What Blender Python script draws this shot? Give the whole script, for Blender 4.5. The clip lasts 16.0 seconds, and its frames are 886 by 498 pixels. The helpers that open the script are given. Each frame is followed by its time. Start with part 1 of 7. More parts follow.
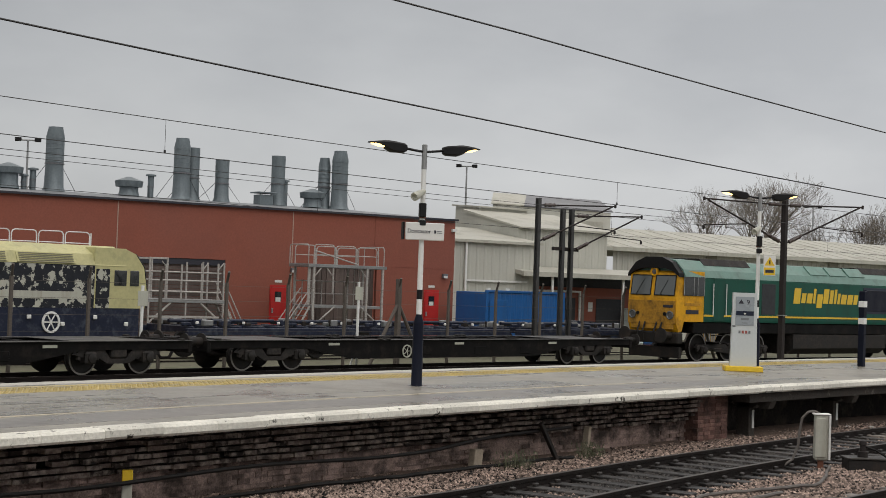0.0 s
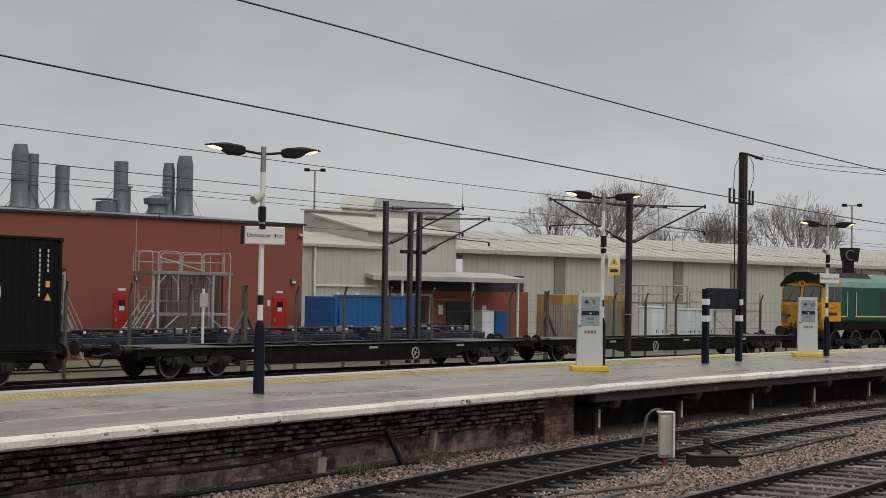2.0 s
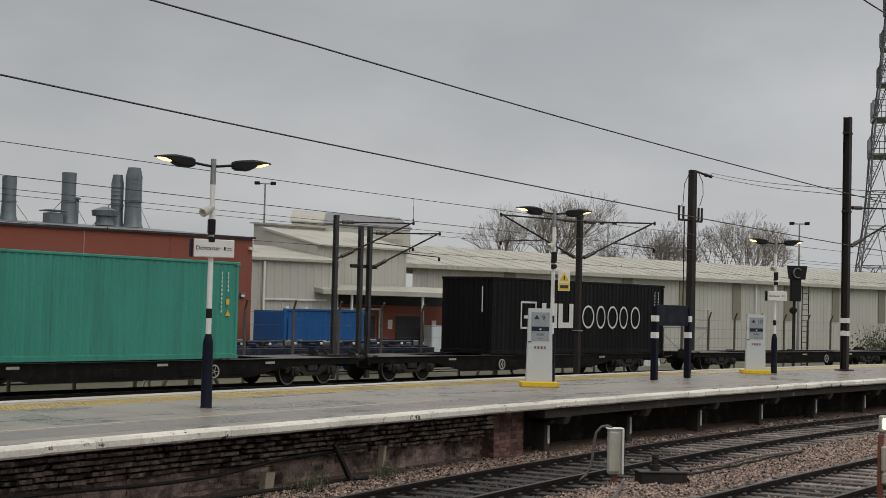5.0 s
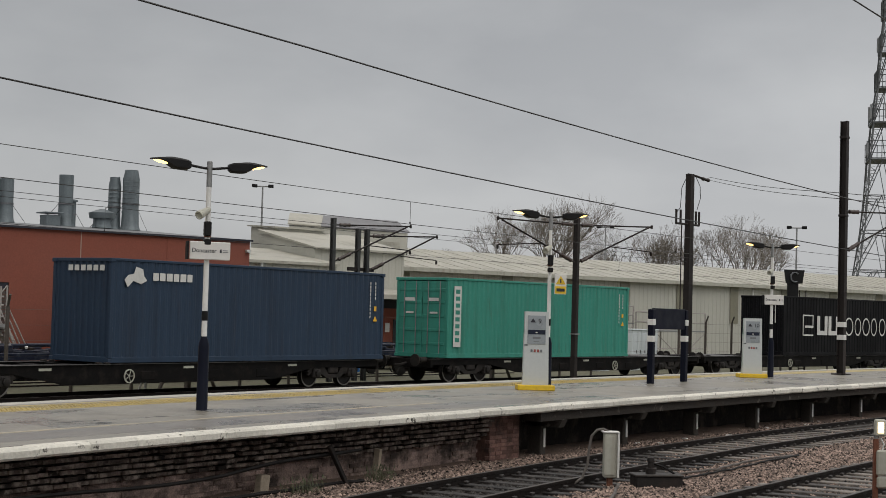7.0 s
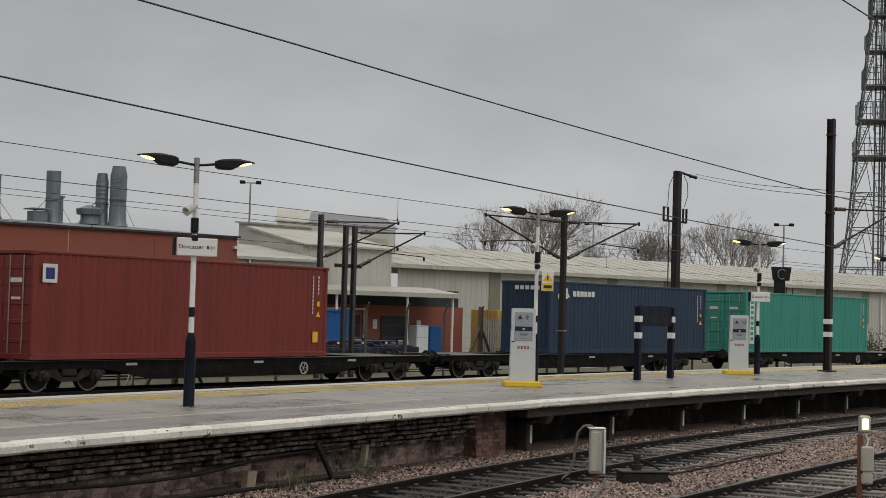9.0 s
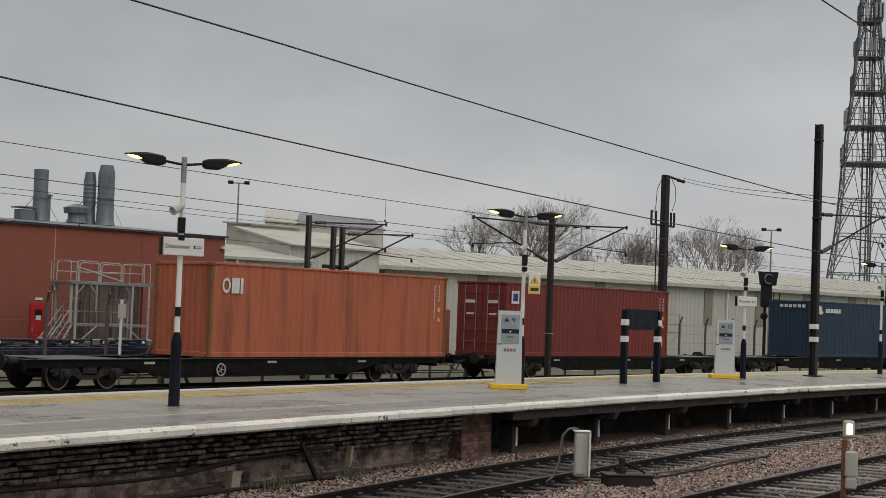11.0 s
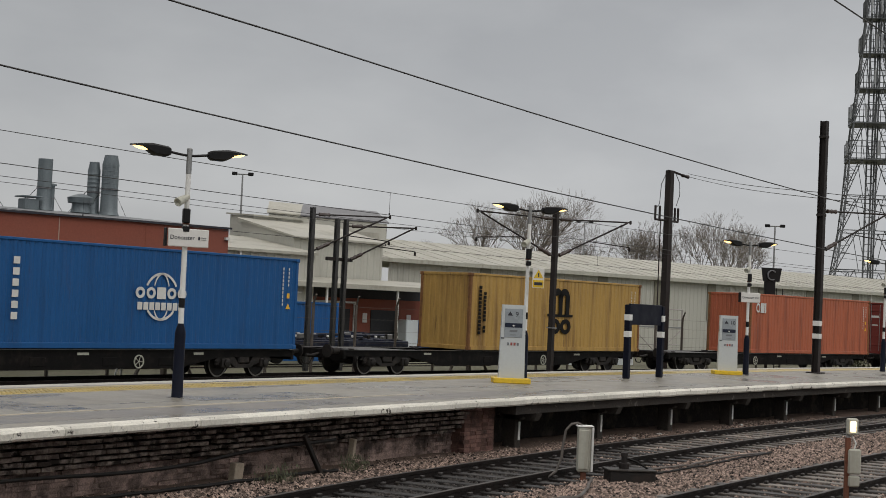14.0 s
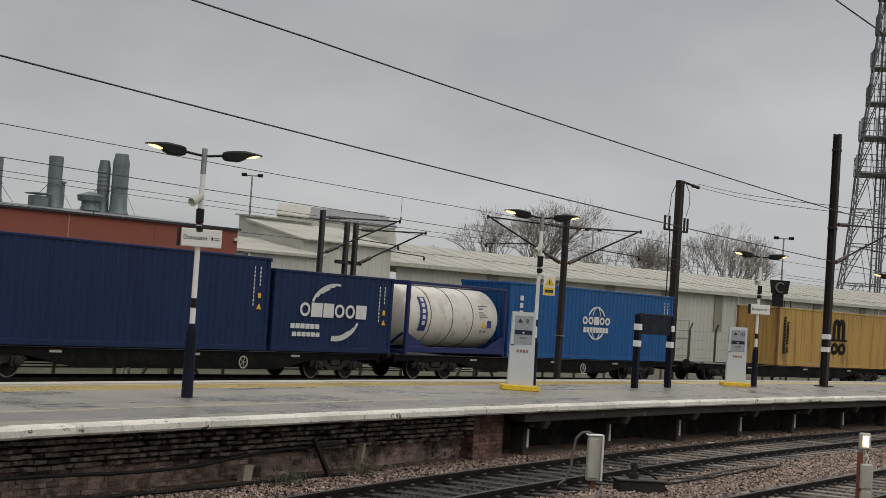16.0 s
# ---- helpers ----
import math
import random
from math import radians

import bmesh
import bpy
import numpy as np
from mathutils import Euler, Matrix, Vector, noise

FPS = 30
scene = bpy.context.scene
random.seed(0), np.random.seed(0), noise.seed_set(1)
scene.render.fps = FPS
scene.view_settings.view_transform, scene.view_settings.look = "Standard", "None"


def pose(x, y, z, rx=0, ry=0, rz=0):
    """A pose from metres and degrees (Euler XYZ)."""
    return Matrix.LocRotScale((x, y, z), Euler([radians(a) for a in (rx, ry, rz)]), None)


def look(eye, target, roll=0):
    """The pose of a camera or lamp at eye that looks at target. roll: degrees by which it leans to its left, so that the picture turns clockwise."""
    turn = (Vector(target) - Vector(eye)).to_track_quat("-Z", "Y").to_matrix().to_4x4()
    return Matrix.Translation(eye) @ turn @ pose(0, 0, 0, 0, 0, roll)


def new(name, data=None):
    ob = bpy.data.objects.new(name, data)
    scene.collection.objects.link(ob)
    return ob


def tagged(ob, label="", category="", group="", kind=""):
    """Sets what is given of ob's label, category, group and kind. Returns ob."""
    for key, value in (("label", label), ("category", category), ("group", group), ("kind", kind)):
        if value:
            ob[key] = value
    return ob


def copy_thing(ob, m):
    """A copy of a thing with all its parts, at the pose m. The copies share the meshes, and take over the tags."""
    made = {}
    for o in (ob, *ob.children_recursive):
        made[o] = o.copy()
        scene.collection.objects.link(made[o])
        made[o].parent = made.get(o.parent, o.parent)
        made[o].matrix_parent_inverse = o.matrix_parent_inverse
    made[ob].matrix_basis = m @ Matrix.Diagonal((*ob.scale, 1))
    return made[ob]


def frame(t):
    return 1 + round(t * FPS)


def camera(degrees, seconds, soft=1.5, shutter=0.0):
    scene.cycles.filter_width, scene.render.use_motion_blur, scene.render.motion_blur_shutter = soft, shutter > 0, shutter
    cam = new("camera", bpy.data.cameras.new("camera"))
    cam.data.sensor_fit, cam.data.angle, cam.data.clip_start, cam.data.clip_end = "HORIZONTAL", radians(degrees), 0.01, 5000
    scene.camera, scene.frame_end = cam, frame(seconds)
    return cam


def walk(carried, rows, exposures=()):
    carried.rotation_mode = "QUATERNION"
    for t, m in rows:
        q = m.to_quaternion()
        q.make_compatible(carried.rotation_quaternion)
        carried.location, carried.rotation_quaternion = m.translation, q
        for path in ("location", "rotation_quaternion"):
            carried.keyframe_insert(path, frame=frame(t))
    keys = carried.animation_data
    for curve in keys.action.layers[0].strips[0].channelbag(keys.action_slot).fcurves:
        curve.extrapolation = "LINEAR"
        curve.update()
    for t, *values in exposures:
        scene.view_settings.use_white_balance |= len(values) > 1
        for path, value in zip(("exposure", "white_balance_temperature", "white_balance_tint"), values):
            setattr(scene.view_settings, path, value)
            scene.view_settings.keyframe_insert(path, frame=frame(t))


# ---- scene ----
cam = camera(32.633, 16.0, soft=0.75)

# time, eye x y z, bearing from +y towards +x, tilt, roll
PATH = [
    (0, -0.445, -0.081, 2.646, 55.036, 1.371, 2.009),
    (0.5, -0.304, -0.091, 2.636, 56.096, 1.494, 1.026),
    (1, -0.138, -0.180, 2.636, 56.907, 1.525, 0.877),
    (1.5, -0.021, -0.127, 2.631, 59.228, 1.623, 1.477),
    (2, -0.002, -0.000, 2.638, 60.615, 1.679, 0.998),
    (2.5, -0.020, 0.026, 2.638, 61.413, 1.729, 0.085),
    (3, 0.022, 0.067, 2.632, 61.739, 1.707, 0.051),
    (3.5, 0.018, 0.047, 2.644, 62.479, 1.252, 0.368),
    (4, 0.054, 0.051, 2.644, 63.182, 1.209, 0.805),
    (4.5, 0.065, 0.073, 2.644, 63.066, 1.756, 1.279),
    (5, 0.063, 0.047, 2.639, 62.495, 2.279, 1.423),
    (7.5, 0.079, 0.001, 2.632, 62.654, 2.442, 1.630),
    (8, 0.046, -0.026, 2.630, 62.930, 2.271, 1.637),
    (8.5, 0.045, -0.017, 2.630, 62.978, 2.282, 1.579),
    (11, 0.053, -0.041, 2.627, 63.467, 2.387, 2.093),
    (11.5, 0.048, -0.027, 2.628, 63.561, 2.456, 2.107),
    (12, 0.034, -0.035, 2.635, 63.684, 2.449, 2.191),
    (12.5, 0.047, -0.024, 2.622, 63.879, 2.425, 2.306),
    (13, 0.028, -0.061, 2.632, 63.905, 2.154, 2.364),
    (13.5, 0.030, -0.061, 2.639, 63.746, 1.872, 2.443),
    (14, 0.053, -0.006, 2.638, 63.373, 2.117, 2.626),
    (14.5, 0.087, 0.099, 2.636, 62.799, 2.832, 3.063),
    (15, 0.058, 0.115, 2.628, 62.618, 3.031, 3.618),
    (15.5, 0.033, 0.123, 2.626, 62.784, 2.768, 3.988),
    (16, 0.058, 0.131, 2.633, 63.128, 2.305, 3.822),
]


def view_row(t, x, y, z, bearing, tilt, roll):
    b, p = radians(bearing), radians(tilt)
    way = Vector((math.sin(b) * math.cos(p), math.cos(b) * math.cos(p), math.sin(p)))
    return (t, look((x, y, z), Vector((x, y, z)) + way * 10, roll))


walk(cam, [view_row(*r) for r in PATH], [(0, 0.22), (0.5, 0.11), (1, 0.12), (2, 0.07), (3.5, 0.0), (14.0, 0.0), (14.5, -0.09), (15, -0.19), (15.5, -0.15), (16, 0.0)])

# ------------------------------------------------------------------ world and light
world = bpy.data.worlds.new("overcast_sky")
scene.world = world
world.use_nodes = True
wn, wl = world.node_tree.nodes, world.node_tree.links
wn.clear()
w_out = wn.new("ShaderNodeOutputWorld")
w_bg = wn.new("ShaderNodeBackground")
w_co = wn.new("ShaderNodeTexCoord")
w_sep = wn.new("ShaderNodeSeparateXYZ")
wl.new(w_co.outputs["Generated"], w_sep.inputs[0])
w_grad = wn.new("ShaderNodeValToRGB")
el = w_grad.color_ramp.elements
el[0].position, el[0].color = 0.0, (0.562, 0.565, 0.568, 1)
el[1].position, el[1].color = 1.0, (1.35, 1.285, 1.23, 1)
for pos, col in ((0.06, (0.588, 0.593, 0.602, 1)), (0.13, (0.521, 0.529, 0.542, 1)), (0.25, (0.438, 0.446, 0.459, 1)), (0.45, (0.81, 0.795, 0.775, 1))):
    e = el.new(pos)
    e.color = col
wl.new(w_sep.outputs["Z"], w_grad.inputs[0])
w_map = wn.new("ShaderNodeMapping")
w_map.inputs["Scale"].default_value = (3.0, 3.0, 7.0)
wl.new(w_co.outputs["Generated"], w_map.inputs[0])
w_noise = wn.new("ShaderNodeTexNoise")
w_noise.inputs["Scale"].default_value, w_noise.inputs["Detail"].default_value, w_noise.inputs["Roughness"].default_value = 1.6, 7, 0.5
wl.new(w_map.outputs[0], w_noise.inputs["Vector"])
w_cr = wn.new("ShaderNodeValToRGB")
w_cr.color_ramp.elements[0].position, w_cr.color_ramp.elements[0].color = 0.34, (0.84, 0.845, 0.855, 1)
w_cr.color_ramp.elements[1].position, w_cr.color_ramp.elements[1].color = 0.68, (1.05, 1.05, 1.045, 1)
wl.new(w_noise.outputs["Fac"], w_cr.inputs[0])
w_mul = wn.new("ShaderNodeMix")
w_mul.data_type, w_mul.blend_type = "RGBA", "MULTIPLY"
w_mul.inputs["Factor"].default_value = 1.0
wl.new(w_grad.outputs[0], w_mul.inputs[6])
wl.new(w_cr.outputs[0], w_mul.inputs[7])
w_sky = wn.new("ShaderNodeTexSky")
w_sky.sky_type = "NISHITA"
w_sky.sun_disc = False
w_sky.sun_elevation, w_sky.sun_rotation = radians(28), radians(200)
w_mix = wn.new("ShaderNodeMix")
w_mix.data_type = "RGBA"
w_mix.inputs["Factor"].default_value = 0.004
w_side = wn.new("ShaderNodeMapRange")
w_side.inputs["From Min"].default_value, w_side.inputs["From Max"].default_value = 0.3, 0.85
w_side.inputs["To Min"].default_value, w_side.inputs["To Max"].default_value = 1.05, 0.75
wl.new(w_sep.outputs["Y"], w_side.inputs["Value"])
w_mul2 = wn.new("ShaderNodeMix")
w_mul2.data_type, w_mul2.blend_type = "RGBA", "MULTIPLY"
w_mul2.inputs["Factor"].default_value = 1.0
wl.new(w_mul.outputs[2], w_mul2.inputs[6])
wl.new(w_side.outputs[0], w_mul2.inputs[7])
wl.new(w_mul2.outputs[2], w_mix.inputs[6])
wl.new(w_sky.outputs[0], w_mix.inputs[7])
wl.new(w_mix.outputs[2], w_bg.inputs["Color"])
w_bg.inputs["Strength"].default_value = 0.92
wl.new(w_bg.outputs[0], w_out.inputs[0])

sun = new("sun", bpy.data.lights.new("sun", "SUN"))
sun.data.energy, sun.data.angle, sun.data.color = 0.55, radians(40), (1.0, 0.97, 0.93)
sun.matrix_world = look((0, -60, 60), (20, 0, 0))


# ------------------------------------------------------------------ materials
def mat(name, color, rough=0.6, metal=0.0, var=0.18, scale=2.0, fine=30.0, bump=0.15, dirt=None, dirt_amt=0.0, streak=False,
        rough_var=0.1, object_random=0.0, dirt_scale=3.0, emit=0.0, spec=0.5, island=0.0, edge=(0.5, 0.72)):
    m = bpy.data.materials.new(name)
    m.use_nodes = True
    n, l = m.node_tree.nodes, m.node_tree.links
    b = n["Principled BSDF"]
    b.inputs["Metallic"].default_value = metal
    b.inputs["Specular IOR Level"].default_value = spec
    co = n.new("ShaderNodeTexCoord")
    n1 = n.new("ShaderNodeTexNoise")
    n1.inputs["Scale"].default_value, n1.inputs["Detail"].default_value = scale, 6
    n2 = n.new("ShaderNodeTexNoise")
    n2.inputs["Scale"].default_value, n2.inputs["Detail"].default_value = fine, 4
    src = co.outputs["Object"]
    if object_random:
        # pieces that share a mesh each get their own stretch of the pattern
        lo, sh = n.new("ShaderNodeObjectInfo"), n.new("ShaderNodeVectorMath")
        sh.operation = "ADD"
        l.new(src, sh.inputs[0])
        l.new(lo.outputs["Location"], sh.inputs[1])
        src = sh.outputs[0]
    l.new(src, n1.inputs["Vector"])
    l.new(src, n2.inputs["Vector"])
    add = n.new("ShaderNodeMath")
    add.operation = "ADD"
    l.new(n1.outputs["Fac"], add.inputs[0])
    l.new(n2.outputs["Fac"], add.inputs[1])
    half = n.new("ShaderNodeMath")
    half.operation = "MULTIPLY_ADD"
    half.inputs[1].default_value, half.inputs[2].default_value = 0.5, 0.0
    l.new(add.outputs[0], half.inputs[0])
    ramp = n.new("ShaderNodeValToRGB")
    ramp.color_ramp.elements[0].position, ramp.color_ramp.elements[1].position = 0.32, 0.68
    ramp.color_ramp.elements[0].color = (*[max(0, c * (1 - var)) for c in color], 1)
    ramp.color_ramp.elements[1].color = (*[min(1, c * (1 + var)) for c in color], 1)
    l.new(half.outputs[0], ramp.inputs[0])
    out = ramp.outputs[0]
    if object_random or island:
        oi = n.new("ShaderNodeNewGeometry" if island else "ShaderNodeObjectInfo")
        object_random = object_random or island
        hs = n.new("ShaderNodeHueSaturation")
        mr = n.new("ShaderNodeMapRange")
        mr.inputs["To Min"].default_value, mr.inputs["To Max"].default_value = 1 - object_random, 1 + object_random
        l.new(oi.outputs["Random Per Island" if island else "Random"], mr.inputs["Value"])
        l.new(mr.outputs[0], hs.inputs["Value"])
        l.new(out, hs.inputs["Color"])
        out = hs.outputs[0]
    if dirt:
        mp = n.new("ShaderNodeMapping")
        mp.inputs["Scale"].default_value = (1, 1, 0.08) if streak else (1, 1, 1)
        l.new(src, mp.inputs[0])
        n3 = n.new("ShaderNodeTexNoise")
        n3.inputs["Scale"].default_value, n3.inputs["Detail"].default_value, n3.inputs["Roughness"].default_value = dirt_scale, 8, 0.65
        l.new(mp.outputs[0], n3.inputs["Vector"])
        r3 = n.new("ShaderNodeValToRGB")
        r3.color_ramp.elements[0].position, r3.color_ramp.elements[1].position = edge
        r3.color_ramp.elements[0].color, r3.color_ramp.elements[1].color = (0, 0, 0, 1), (dirt_amt, dirt_amt, dirt_amt, 1)
        l.new(n3.outputs["Fac"], r3.inputs[0])
        mx = n.new("ShaderNodeMix")
        mx.data_type = "RGBA"
        l.new(r3.outputs[0], mx.inputs["Factor"])
        l.new(out, mx.inputs[6])
        mx.inputs[7].default_value = (*dirt, 1)
        out = mx.outputs[2]
    l.new(out, b.inputs["Base Color"])
    rr = n.new("ShaderNodeMapRange")
    rr.inputs["From Min"].default_value, rr.inputs["From Max"].default_value = 0.35, 0.65
    rr.inputs["To Min"].default_value, rr.inputs["To Max"].default_value = max(0.02, rough - rough_var), min(1, rough + rough_var)
    l.new(n1.outputs["Fac"], rr.inputs["Value"])
    l.new(rr.outputs[0], b.inputs["Roughness"])
    if bump:
        bp = n.new("ShaderNodeBump")
        bp.inputs["Strength"].default_value, bp.inputs["Distance"].default_value = bump, 0.02
        l.new(n2.outputs["Fac"], bp.inputs["Height"])
        l.new(bp.outputs[0], b.inputs["Normal"])
    if emit:
        b.inputs["Emission Color"].default_value = (*color, 1)
        b.inputs["Emission Strength"].default_value = emit
    return m


def rust_runs(m, amount, rust=(0.075, 0.036, 0.018)):
    """Thin vertical rust runs and small chips, gathered in patches, over the paint."""
    n, l = m.node_tree.nodes, m.node_tree.links
    b = n["Principled BSDF"]
    base = b.inputs["Base Color"].links[0].from_socket
    co, mp = n.new("ShaderNodeTexCoord"), n.new("ShaderNodeMapping")
    mp.inputs["Scale"].default_value = (9.0, 9.0, 0.55)
    l.new(co.outputs["Object"], mp.inputs[0])
    fine, patch = n.new("ShaderNodeTexNoise"), n.new("ShaderNodeTexNoise")
    fine.inputs["Scale"].default_value, fine.inputs["Detail"].default_value, fine.inputs["Roughness"].default_value = 1.0, 7, 0.7
    patch.inputs["Scale"].default_value, patch.inputs["Detail"].default_value = 1.3, 3
    l.new(mp.outputs[0], fine.inputs["Vector"])
    l.new(co.outputs["Object"], patch.inputs["Vector"])
    r1, r2 = n.new("ShaderNodeMapRange"), n.new("ShaderNodeMapRange")
    r1.inputs["From Min"].default_value, r1.inputs["From Max"].default_value = 0.55, 0.70
    r2.inputs["From Min"].default_value, r2.inputs["From Max"].default_value, r2.inputs["To Max"].default_value = 0.42, 0.66, amount
    l.new(fine.outputs["Fac"], r1.inputs["Value"])
    l.new(patch.outputs["Fac"], r2.inputs["Value"])
    mu = n.new("ShaderNodeMath")
    mu.operation = "MULTIPLY"
    l.new(r1.outputs[0], mu.inputs[0])
    l.new(r2.outputs[0], mu.inputs[1])
    mx = n.new("ShaderNodeMix")
    mx.data_type = "RGBA"
    l.new(mu.outputs[0], mx.inputs["Factor"])
    l.new(base, mx.inputs[6])
    mx.inputs[7].default_value = (*rust, 1)
    l.new(mx.outputs[2], b.inputs["Base Color"])
    return m


def paint(name, color, dirt=(0.10, 0.05, 0.03), amt=0.45, rough=0.5, spec=0.32):
    return mat(name, color, rough, 0.0, 0.10, 0.5, 12.0, 0.05, dirt, amt, True, 0.12, dirt_scale=2.2, spec=spec)


def glass(name, color, rough=0.08):
    m = bpy.data.materials.new(name)
    m.use_nodes = True
    b = m.node_tree.nodes["Principled BSDF"]
    b.inputs["Base Color"].default_value, b.inputs["Roughness"].default_value = (*color, 1), rough
    b.inputs["Coat Weight"].default_value = 0.6
    return m


